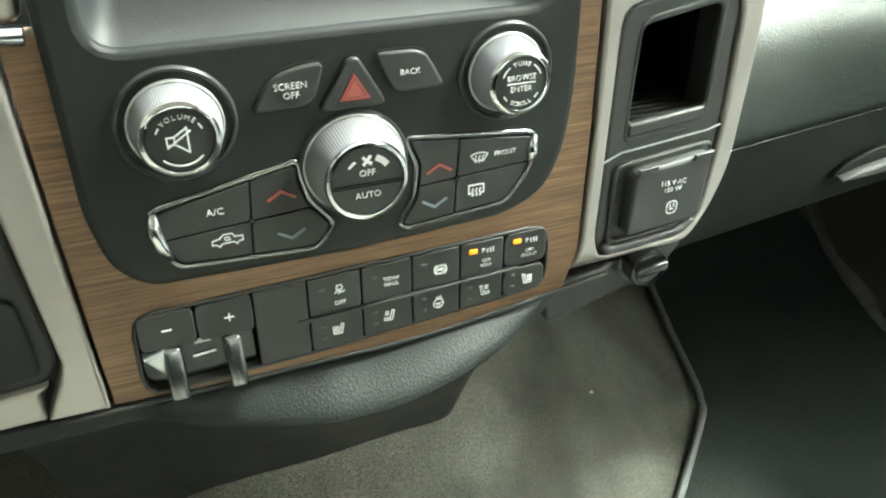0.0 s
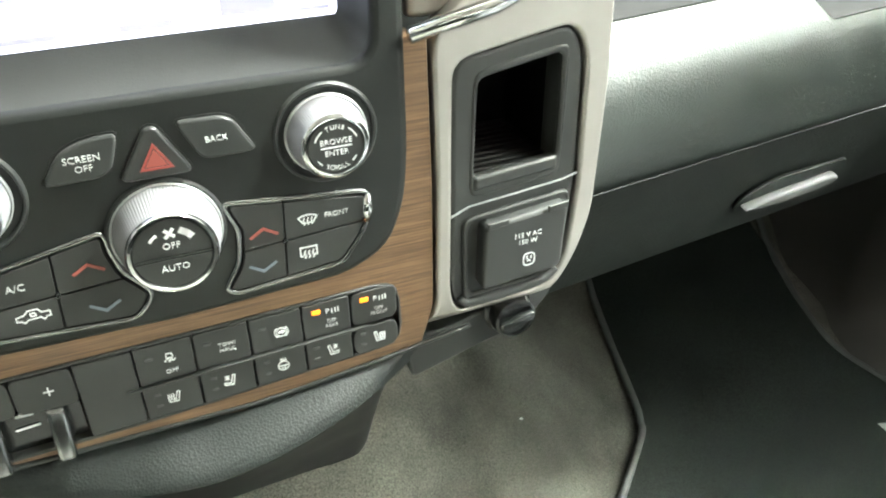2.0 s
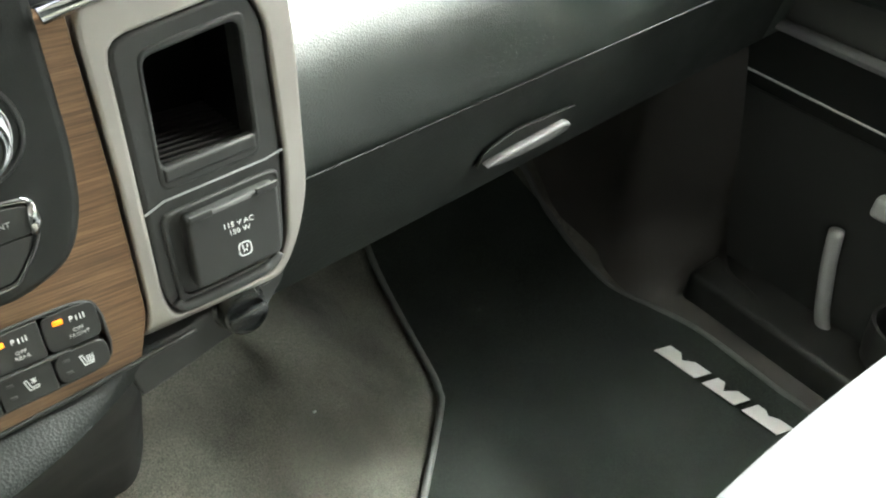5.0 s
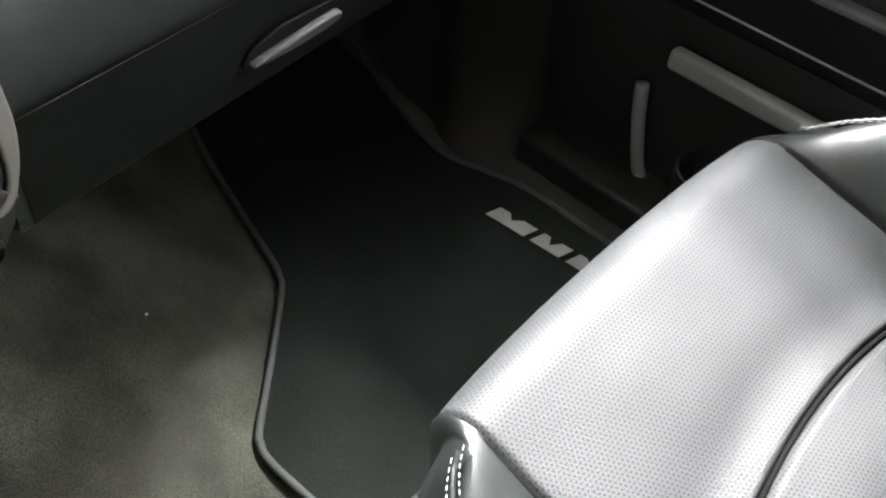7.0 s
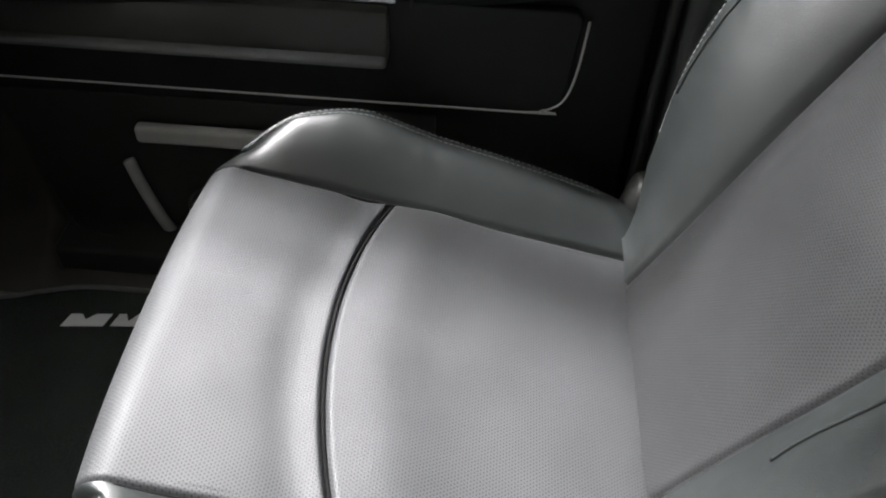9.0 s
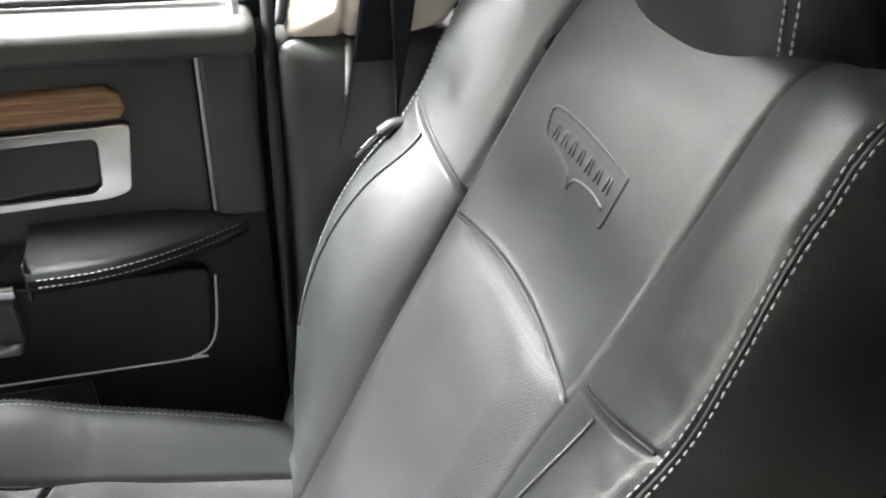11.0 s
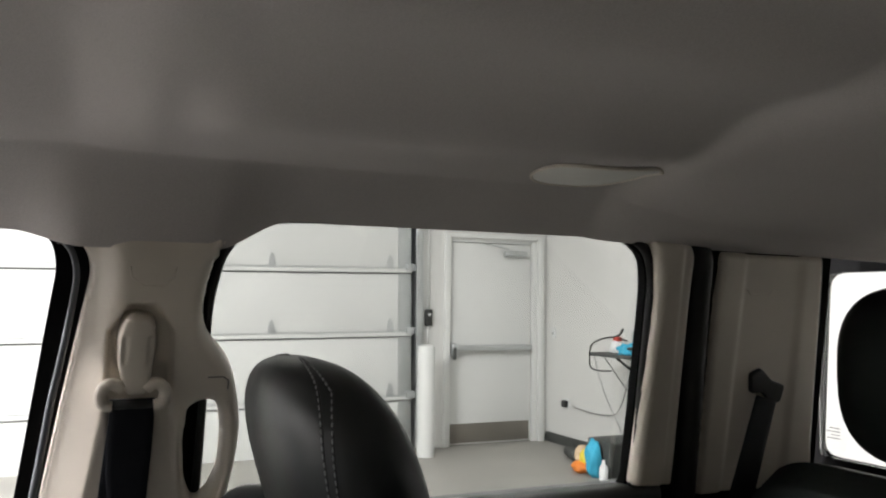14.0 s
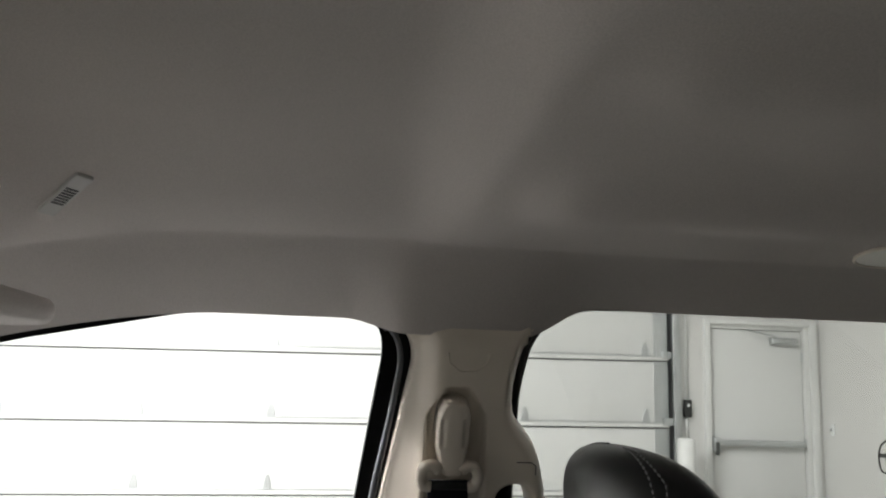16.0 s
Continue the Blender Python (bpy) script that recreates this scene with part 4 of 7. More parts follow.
panel_plate("left_pocket_surround", [[(-0.132, -0.0335), (-0.128, -0.0305), (-0.22, -0.0375), (-0.22, -0.0475), (-0.132, -0.0467)]], 0.012, SATIN, -0.012, bevel=0.002)
SCREEN_HOLE = [(-0.086, 0.099), (0.086, 0.099), (0.086, 0.245), (-0.086, 0.245)]
panel_plate("fascia", [rounded(BEZEL_OUT, 0.010, 4), rounded(SCREEN_HOLE, 0.012, 5)], 0.020, SOFT, -0.018, bevel=0.0035, rounding=0.0, label="soft black control fascia")


def ledge():
    a = [pv(*p) for p in rounded(SCREEN_HOLE, 0.012, 5)]
    b = [pv(*p) for p in rounded([(-0.0775, 0.1145), (0.0775, 0.1145), (0.0775, 0.235), (-0.0775, 0.235)], 0.004, 5)]
    n, verts, faces = len(a), [], []
    for k in range(7):
        t = k / 6
        d = -0.0015 - 0.013 * t ** 0.8
        verts += [(p[0] + (q[0] - p[0]) * t, p[1] + (q[1] - p[1]) * t, d) for p, q in zip(a, b)]
    for k in range(6):
        for i in range(n):
            j = (i + 1) % n
            faces.append((k * n + i, k * n + j, (k + 1) * n + j, (k + 1) * n + i))
    put("screen_ledge", mesh_of("screen_ledge", verts, faces, PLASTIC), dashboard, "", PANEL)


ledge()
screen = panel_plate("touch_screen", [[(-0.078, 0.114), (0.078, 0.114), (0.078, 0.236), (-0.078, 0.236)]], 0.003, SCREEN, -0.0165, bevel=0, label="lit touch screen with a pale display")
for x0, x1, z0, z1 in ((-0.076, -0.05, 0.1165, 0.125), (-0.045, -0.02, 0.1165, 0.1185), (0.0, 0.018, 0.1165, 0.119), (0.035, 0.055, 0.118, 0.126), (-0.06, -0.03, 0.13, 0.15), (0.06, 0.075, 0.1165, 0.118)):
    panel_plate("screen_tile", [[(x0, z0), (x1, z0), (x1, z1), (x0, z1)]], 0.0004, SCREEN_BLUE, -0.0133, bevel=0, parent=screen)


def shrunk(line, d):
    """The outline moved inwards by d."""
    n, out = len(line), []
    area = sum(line[i - 1][0] * line[i][1] - line[i][0] * line[i - 1][1] for i in range(n))
    for i in range(n):
        a, b, c = (Vector(line[k % n]) for k in (i - 1, i, i + 1))
        e, f = (b - a).normalized(), (c - b).normalized()
        q = (Vector((-e.y, e.x)) + Vector((-f.y, f.x))).normalized() * (1 if area > 0 else -1)
        out.append(tuple(b + q * d))
    return out


def push_button(name, outline, text, size, at, label, rounding=0.004, d=-0.0022, tone=None):
    body = panel_plate(name, [outline], 0.0065, BUTTON, d, bevel=0.0011, rounding=rounding, label=label)
    panel_plate("button_gap", [shrunk(outline, -0.0009)], 0.0006, RUBBER, 0.0019, bevel=0, rounding=rounding, parent=body)
    if text:
        put("print", lettering("print", text, size, WHITE), body, "", on_panel(*at, d + 0.0067))
    return body


push_button("screen_button", [(-0.0365, 0.0715), (-0.0285, 0.0835), (-0.02, 0.0868), (-0.008, 0.0878), (-0.0125, 0.0745), (-0.017, 0.072)], "SCREEN\nOFF", 0.0043, (-0.0215, 0.0785), "black button lettered SCREEN OFF")
push_button("back_button", [(0.0105, 0.0885), (0.027, 0.0880), (0.0315, 0.086), (0.0385, 0.0735), (0.0355, 0.0725), (0.0185, 0.0722)], "BACK", 0.0039, (0.0245, 0.0800), "black button lettered BACK")
hazard = push_button("hazard_button", [(-0.0115, 0.0685), (0.0005, 0.0878), (0.0045, 0.0878), (0.0155, 0.0685)], "", 0, (0, 0), "black triangular hazard button with a red sign")
TRI = [(-0.0058, -0.0040), (0.0062, -0.0040), (0.0002, 0.0062)]
put("warning_triangle", plate("warning_triangle", [TRI, shrunk(TRI, 0.0017)], 0.0004, HAZARD_RED, 0), hazard, "red warning triangle", on_panel(0.0022, 0.0760, 0.0044))
put("warning_triangle", plate("warning_triangle", [shrunk(TRI, 0.0024)], 0.0003, RED_PRINT, 0), hazard, "", on_panel(0.0022, 0.0760, 0.0044))


def knob(name, x, z, base, r0, r1, h, label):
    """A turning knob with a chamfered collar, a knurled skirt, a chrome rim and a black face."""
    m = on_panel(x, z, 0.0012)
    collar = put(name, lathe(name, [(base + 0.0006, 0), (base + 0.0004, 0.0014), (base - 0.0004, 0.0022), (base - 0.0011, 0.0020), (base - 0.0017, 0.0008), (r0 + 0.0014, 0.0004), (r0 + 0.0010, 0.0002)], BUTTON), dashboard, label, m)
    put("collar_ring", lathe("collar_ring", [(r0 + 0.0010, 0.0004), (r0 + 0.0010, 0.0022), (r0 + 0.0004, 0.0026), (r0, 0.0008)], STEEL), collar, "", m)
    ribs = []
    n = 200
    for i, (t, r) in enumerate(((0.0, r0), (0.15, r0 - 0.0001), (0.8, r1 + 0.0012), (0.9, r1 + 0.0004))):
        for s in range(n):
            g = 2 * math.pi * s / n
            k = r + (0.00009 if s % 2 else -0.00009) * (1 if i in (1, 2) else 0)
            ribs.append((k * math.cos(g), k * math.sin(g), h * t + 0.001))
    faces = [(i * n + s, i * n + (s + 1) % n, (i + 1) * n + (s + 1) % n, (i + 1) * n + s) for i in range(3) for s in range(n)]
    put("knurled_skirt", mesh_of("knurled_skirt", ribs, faces, KNOBGREY, False), collar, "silver-grey knurled skirt", m)
    put("chrome_rim", lathe("chrome_rim", [(r1 + 0.0006, h * 0.86), (r1 + 0.0007, h * 0.95), (r1, h), (r1 - 0.0012, h + 0.0002), (r1 - 0.0018, h - 0.0008), (r1 - 0.0019, h - 0.002)], CHROME, 64), collar, "bright chrome rim", m)
    face = put("face", lathe("face", [(r1 - 0.0017, h - 0.0018), (r1 - 0.0019, h - 0.0007), (r1 * 0.5, h - 0.0003), (0.0001, h - 0.0002)], PLASTIC), collar, "black face with white print", m)
    return collar, m @ Matrix.Translation((0, 0, h)), r1


def curved_text(text, r, a0, a1, size, mat, parent, m):
    for i, c in enumerate(text):
        a = radians(a0 + (a1 - a0) * (i / max(1, len(text) - 1)))
        up = 1 if a0 > a1 else -1
        t = Matrix.Translation((r * math.cos(a), r * math.sin(a), 0)) @ Matrix.Rotation(a - math.pi / 2 * up, 4, "Z")
        put("letter", lettering("letter", c, size, mat), parent, "", m @ t)


vol, m, r = knob("volume_knob", -0.0628, 0.0710, 0.0212, 0.0160, 0.0131, 0.0155, "volume knob, black face lettered VOLUME")
curved_text("VOLUME", 0.0084, 128, 52, 0.0032, WHITE, vol, m)
ribbon("print", [arc(0, 0, 0.0084, 154, 142, 2), arc(0, 0, 0.0084, 38, 26, 2), arc(0, 0, 0.0092, 225, 315)], 0.0006, WHITE, vol, m)
ribbon("print", [[(-0.0045, -0.0012), (-0.0045, 0.0015), (-0.002, 0.0015), (0.0025, 0.0045), (0.0025, -0.0045), (-0.002, -0.0012), (-0.0045, -0.0012)], [(-0.002, 0.0015), (-0.002, -0.0012)], [(-0.0045, -0.0022), (0.0035, 0.0032)]], 0.0006, WHITE, vol, m)
tune, m, r = knob("tune_knob", 0.0656, 0.0740, 0.0202, 0.0153, 0.0123, 0.0155, "tuning knob, black face lettered BROWSE ENTER")
curved_text("TUNE", 0.0080, 112, 68, 0.0031, WHITE, tune, m)
curved_text("SCROLL", 0.0083, 243, 297, 0.0031, WHITE, tune, m)
ribbon("print", [arc(0, 0, 0.0086, 157, 127, 5), arc(0, 0, 0.0086, 53, 23, 5), arc(0, 0, 0.0086, 212, 226, 3), arc(0, 0, 0.0086, 314, 328, 3), [(-0.0058, 0.0002), (0.0058, 0.0002)]], 0.0005, WHITE, tune, m)
put("print", lettering("print", "BROWSE", 0.0038, WHITE), tune, "", m @ Matrix.Translation((0, 0.0023, 0)))
put("print", lettering("print", "ENTER", 0.0038, WHITE), tune, "", m @ Matrix.Translation((0, -0.0022, 0)))
fan, m, r = knob("fan_knob", 0.0012, 0.0455, 0.0218, 0.0197, 0.0158, 0.0190, "fan knob with a split black face lettered OFF and AUTO")
put("print", lettering("print", "OFF", 0.0045, WHITE), fan, "", m @ Matrix.Translation((0, 0.0036, 0)))
put("print", lettering("print", "AUTO", 0.0045, WHITE), fan, "", m @ Matrix.Translation((0, -0.0056, 0)))
ribbon("print", [arc(0, 0.001, 0.0090, 140, 122, 4)], 0.0010, WHITE, fan, m)
ribbon("print", [arc(0, 0.001, 0.0092, 62, 38, 5)], 0.0024, WHITE, fan, m)
ribbon("print", [[(0, 0.0086), (0.0013, 0.0103)], [(0, 0.0086), (-0.0013, 0.0073)], [(0, 0.0086), (-0.0013, 0.0100)], [(0, 0.0086), (0.0015, 0.0075)]], 0.0012, WHITE, fan, m)
ribbon("split_groove", [[(-0.0137, -0.0006), (0.0137, -0.0006)], [(-0.0137, -0.0016), (0.0137, -0.0016)]], 0.0004, GLOSS, fan, m)

# climate clusters: chrome frames with four keys each
CLIM_L = [(-0.0790, 0.0385), (-0.075, 0.0410), (-0.0205, 0.0512), (-0.0195, 0.043), (-0.017, 0.033), (-0.008, 0.0215), (-0.0105, 0.0155), (-0.0165, 0.0098), (-0.071, 0.0128), (-0.0755, 0.019), (-0.0785, 0.028)]
CLIM_R = [(0.0215, 0.0530), (0.078, 0.0478), (0.0815, 0.0455), (0.0812, 0.034), (0.0775, 0.026), (0.0685, 0.0145), (0.0225, 0.0105), (0.0175, 0.0140), (0.0245, 0.026), (0.0262, 0.04)]


def climate(name, outline, cross, label):
    ring = [PANEL @ Vector((*pv(*p), 0.0022)) for p in rounded(shrunk(outline, 0.0010), 0.003, 5)]
    frame_ob = put(name, tube(name, ring, 0.0012, DARKCHROME, 10, True), dashboard, label)
    panel_plate("key_bed", [rounded(shrunk(outline, 0.001), 0.003)], 0.0025, RUBBER, -0.0005, bevel=0, parent=frame_ob)
    inner = rounded(shrunk(outline, 0.0030), 0.0035)
    cx, cz = cross
    for sx in (-1, 1):
        for sz in (-1, 1):
            keep = clipped(clipped(inner, (cx, cz), (0.06, 0.998), sx, True), (cx, cz), (0.99, 0.06), sz, False)
            if len(keep) > 2:
                panel_plate("climate_key", [keep], 0.0022, PLASTIC, 0.0012, bevel=0.0004, parent=frame_ob)
    put("screw", lathe("screw", [(0.0012, 0), (0.0012, 0.0010), (0.0008, 0.0012), (0.0004, 0.0008)], GLOSS, 16), frame_ob, "", on_panel(cx, cz, 0.0030))
    return frame_ob


def clipped(line, at, along, sign, upright, gap=0.0003):
    """The part of the outline on one side of a straight cut."""
    n = Vector((along[1], -along[0])) if upright else Vector((-along[1], along[0]))
    n.normalize()
    side_of = [(Vector(p) - Vector(at)).dot(n) * sign - gap for p in line]
    out = []
    for i in range(len(line)):
        a, b, da, db = line[i - 1], line[i], side_of[i - 1], side_of[i]
        if (da > 0) != (db > 0):
            t = da / (da - db)
            out.append((a[0] + (b[0] - a[0]) * t, a[1] + (b[1] - a[1]) * t))
        if db > 0:
            out.append(b)
    return out


cl = climate("climate_keys", CLIM_L, (-0.0415, 0.0285), "chrome-framed cluster of black climate keys")
cr = climate("climate_keys", CLIM_R, (0.0445, 0.0315), "chrome-framed cluster of black climate keys")
D_KEY = 0.0036
put("print", lettering("print", "A/C", 0.0050, WHITE), cl, "", on_panel(-0.0545, 0.0350, D_KEY))
put("print", lettering("print", "FRONT", 0.0038, GREY_PRINT), cr, "", on_panel(0.0665, 0.0395, D_KEY))
CHEVRON = [[(-0.0052, -0.0016), (0, 0.0016), (0.0052, -0.0016)]]
ribbon("red_arrow", CHEVRON, 0.0012, RED_PRINT, cl, on_panel(-0.029, 0.0375, D_KEY))
ribbon("blue_arrow", [[(x, -y) for x, y in CHEVRON[0]]], 0.0012, BLUE_PRINT, cl, on_panel(-0.0265, 0.0195, D_KEY))
ribbon("red_arrow", CHEVRON, 0.0012, RED_PRINT, cr, on_panel(0.0365, 0.0375, D_KEY))
ribbon("blue_arrow", [[(x, -y) for x, y in CHEVRON[0]]], 0.0012, BLUE_PRINT, cr, on_panel(0.0345, 0.0215, D_KEY))
CAR_ICON = [[(-6, -1.5), (-6, 0.3), (-3, 1), (-1.5, 2.6), (2, 2.6), (3, 1), (6, 1), (6, -1.2), (4.6, -1.2), (3.6, -2.4), (2.4, -1.2), (-2.2, -1.5), (-3.3, -2.6), (-4.6, -1.5), (-6, -1.5)], [(-1, 1.2), (0.6, 1.2), (1, 0), (-0.6, -0.2), (-1, 0.6)]]
ribbon("print", CAR_ICON, 0.00048, WHITE, cl, on_panel(-0.0515, 0.0225, D_KEY), 0.00098)
ribbon("print", [arc(0, -6.5, 8.5, 118, 62, 8) + [(2.2, -1.8), (-2.2, -1.8), arc(0, -6.5, 8.5, 118, 62, 8)[0]]], 0.0006, WHITE, cr, on_panel(0.0545, 0.0395, D_KEY), 0.00095)
HEAT = [[(x, -3), (x + 0.5, -2), (x - 0.3, -1), (x + 0.3, 0.5)] for x in (-1.8, 0, 1.8)]
put("frame_end", tube("frame_end", [PANEL @ Vector((*pv(x, z), 0.0030)) for x, z in ((-0.0768, 0.0385), (-0.0770, 0.031), (-0.0755, 0.024), (-0.0725, 0.0185))], 0.0032, CHROME, 10, taper=lambda t: 0.55 + 0.45 * math.sin(t * math.pi)), cl, "broad chrome end")
put("frame_end", tube("frame_end", [PANEL @ Vector((*pv(x, z), 0.0030)) for x, z in ((0.0800, 0.0455), (0.0797, 0.038), (0.0785, 0.033))], 0.0026, CHROME, 10, taper=lambda t: 0.6 + 0.4 * math.sin(t * math.pi)), cr, "broad chrome end")
ribbon("print", HEAT, 0.00048, WHITE, cr, on_panel(0.0545, 0.0397, D_KEY), 0.0009)
ribbon("print", [[(-3.6, -1.8), (-3.6, 2.4), (3.6, 2.4), (3.6, -1.8), (2.6, -1.8)], [(-3.6, -1.8), (-2.6, -1.8)]] + HEAT, 0.0006, WHITE, cr, on_panel(0.0535, 0.0245, D_KEY), 0.00095)

# the switch row
COLS = [-0.0225, 0.0012, 0.0245, 0.0475, 0.0693, 0.0912]


def row_top(x):
    return -0.0068 + 0.0042 * (x + 0.09) / 0.18


def row_bottom(x):
    return -0.0440 + 0.0085 * max(0, (x + 0.09) / 0.18) ** 1.5


def row_mid(x):
    return -0.0252 + 0.0042 * (x + 0.03) / 0.11


def row_button(x0, x1, low, high, label, corner=0.0012):
    g = 0.0003
    o = [(x0 + g, low(x0)), (x1 - g, low(x1)), (x1 - g, high(x1)), (x0 + g, high(x0))]
    return panel_plate("switch", [o], 0.010, PLASTIC, -0.0085, bevel=0.0006, rounding=corner, label=label)


D_ROW = 0.00165
SEAT_ICON = [[(-1.0, 3.2), (0.2, -1.5), (3.6, -1.2), (3.2, -2.6), (-0.9, -2.8), (-2.2, 2.9), (-1.0, 3.2)]]
SEAT_HEAT = SEAT_ICON + [[(x, -0.6), (x + 0.5, 0.3), (x - 0.2, 1.2), (x + 0.3, 2.2)] for x in (0.9, 2.1, 3.3)]
SEAT_FAN = SEAT_ICON + [[(0.8, 0.9), (2.8, 2.9)], [(0.8, 2.9), (2.8, 0.9)], [(1.8, 0.5), (1.8, 3.2)]]


def flip(lines):
    return [[(-x, y) for x, y in line] for line in lines]


BRAKE = [arc(0, 0, 2.6, 0, 360, 20), arc(0, 0, 3.5, 130, 230, 8), arc(0, 0, 3.5, -50, 50, 8), [(-1.6, -0.3), (0.4, -0.3), (0.4, -1), (1.6, 0.2), (0.4, 1.2), (0.4, 0.5), (-1.6, 0.3)]]
WHEEL = [arc(0, -0.6, 2.8, 0, 360, 20), [(-2.8, -0.4), (-0.8, -0.6), (-0.5, -3.2)], [(2.8, -0.4), (0.8, -0.6), (0.5, -3.2)], [(-0.8, -0.6), (0.8, -0.6)], [(-1.2, 2.6), (-0.8, 3.2), (-1.2, 4)], [(0, 2.6), (0.4, 3.2), (0, 4)], [(1.2, 2.6), (1.6, 3.2), (1.2, 4)]]
SLIP = [[(-1.6, 1.2), (-1.2, 3), (1.2, 3), (1.6, 1.2), (1.2, 0.4), (-1.2, 0.4), (-1.6, 1.2)], [(-2.6, -1.4), (-0.8, -0.2), (-0.2, -1), (1, -0.2)], [(-0.6, -2), (0.8, -0.9), (1.6, -1.6), (2.6, -0.6)]]
UPPER = [("stability switch lettered OFF", SLIP, "OFF"), ("switch lettered TOW/HAUL", None, "TOW/\nHAUL"), ("exhaust brake switch", BRAKE, ""), ("parking sensor switch lettered OFF REAR, lamp lit", "P", "OFF\nREAR"), ("parking sensor switch lettered OFF FRONT, lamp lit", "P", "OFF\nFRONT")]
LOWER = [("heated seat switch", flip(SEAT_HEAT)), ("ventilated seat switch", flip(SEAT_FAN)), ("heated steering wheel switch", WHEEL), ("ventilated seat switch", SEAT_FAN), ("heated seat switch", SEAT_HEAT)]
for i in range(5):
    x0, x1 = COLS[i], COLS[i + 1]
    mid = (x0 + x1) / 2
    label, icon, text = UPPER[i]
    b = row_button(x0, x1, lambda x: row_mid(x) + 0.0008, row_top, "black " + label, 0.004 if i == 4 else 0.0012)
    zc = (row_top(mid) + row_mid(mid)) / 2
    if icon == "P":
        put("print", lettering("print", "P", 0.0042, WHITE), b, "", on_panel(mid + 0.0005, zc + 0.0042, D_ROW))
        ribbon("print", [[(0.002, -0.001), (0.002, 0.0008)], [(0.0035, -0.001), (0.0035, 0.001)], [(0.0048, -0.001), (0.0048, 0.0012)]], 0.0005, WHITE, b, on_panel(mid + 0.0005, zc + 0.0042, D_ROW))
        put("print", lettering("print", text, 0.0030, GREY_PRINT), b, "", on_panel(mid + 0.002, zc - 0.0024, D_ROW))
        put("indicator", box_mesh("indicator", (-0.0019, -0.0011, 0), (0.0019, 0.0011, 0.0008), AMBER, 0.0003), b, "lit amber lamp", on_panel(mid - 0.0045, zc + 0.0048, D_ROW - 0.0004))
    else:
        if icon:
            off = 0.002 if text else 0.0
            ribbon("print", icon, 0.00046, WHITE, b, on_panel(mid + 0.002, zc + off, D_ROW), 0.00085)
            if text:
                put("print", lettering("print", text, 0.0037, WHITE), b, "", on_panel(mid + 0.002, zc - 0.0045, D_ROW))
        else:
            put("print", lettering("print", text, 0.0033, WHITE), b, "", on_panel(mid + 0.002, zc, D_ROW))
        put("indicator", box_mesh("indicator", (-0.0015, -0.0008, 0), (0.0015, 0.0008, 0.0006), DIM_PRINT, 0.0002), b, "", on_panel(mid - 0.006, zc + 0.0035, D_ROW - 0.0004))
    label, icon = LOWER[i]
    b = row_button(x0, x1, row_bottom, lambda x: row_mid(x) - 0.0008, "black " + label, 0.005 if i == 4 else 0.0012)
    zc = (row_bottom(mid) + row_mid(mid)) / 2
    ribbon("print", icon, 0.00046, WHITE, b, on_panel(mid + 0.001, zc, D_ROW), 0.00085)
    for dz in (-0.003, 0.003):
        put("indicator", box_mesh("indicator", (-0.0013, -0.0007, 0), (0.0013, 0.0007, 0.0006), DIM_PRINT, 0.0002), b, "", on_panel(mid - 0.006, zc + dz, D_ROW - 0.0004))
panel_plate("row_frame", [rounded(shrunk(ROW_OUT, -0.0014), 0.011), rounded(shrunk(ROW_OUT, 0.0006), 0.009)], 0.0134, PLASTIC, -0.0122, bevel=0.0006)
rib = [(x, row_mid(x)) for x in steps(-0.028, 0.077, 8)]
panel_plate("switch_rib", [[(x, z + 0.0007) for x, z in rib] + [(x, z - 0.0007) for x, z in rib[::-1]]], 0.003, PLASTIC, 0.0, bevel=0.0004, label="raised black dividing rib")
row_button(-0.0455, -0.0225, row_bottom, row_top, "black blank switch cover")
for x0, x1, text, tx in ((-0.0920, -0.0690, "-", -0.0805), (-0.0690, -0.0455, "+", -0.0555)):
    b = row_button(x0, x1, lambda x: -0.0235, row_top, "black trailer brake switch", 0.003)
    ribbon("print", [[(-0.0018, 0), (0.0018, 0)]] + ([[(0, -0.0018), (0, 0.0018)]] if text == "+" else []), 0.0006, WHITE, b, on_panel(tx, -0.0145, D_ROW))
hitch = panel_plate("brake_slide", [[(-0.0925, -0.0245), (-0.0462, -0.0245), (-0.0462, -0.0435), (-0.0925, -0.0445)]], 0.006, GLOSS, -0.009, bevel=0.0006, rounding=0.002, label="trailer brake slide with two chrome paddles")
for x, w in ((-0.0800, 0.0038), (-0.0555, 0.0036)):
    pad = box_mesh("paddle", (-w, -0.0125, 0), (w, 0.0110, 0.010), DARKCHROME, 0.0018, 3)
    for v in pad.vertices:
        v.co.z -= 0.25 * (v.co.y + 0.012) if v.co.z > 0.004 else 0
    put("paddle", pad, hitch, "chrome paddle", on_panel(x, -0.0345, -0.002))
put("paddle_wing", plate("paddle_wing", [[pv(-0.0915, -0.0265), pv(-0.0835, -0.0235), pv(-0.0835, -0.0365)]], 0.007, STEEL, 0.0012, 0, -0.004), hitch, "", PANEL)
ribbon("print", [[(-0.0045, -0.0004), (0.0045, 0.0003)]], 0.0009, WHITE, hitch, on_panel(-0.0675, -0.0325, -0.0025))
ribbon("print", [[(-0.003, 0), (0.003, 0)], [(-0.0015, 0.001), (0.003, 0.001)]], 0.0012, WHITE, hitch, on_panel(-0.0675, -0.0262, -0.0025))

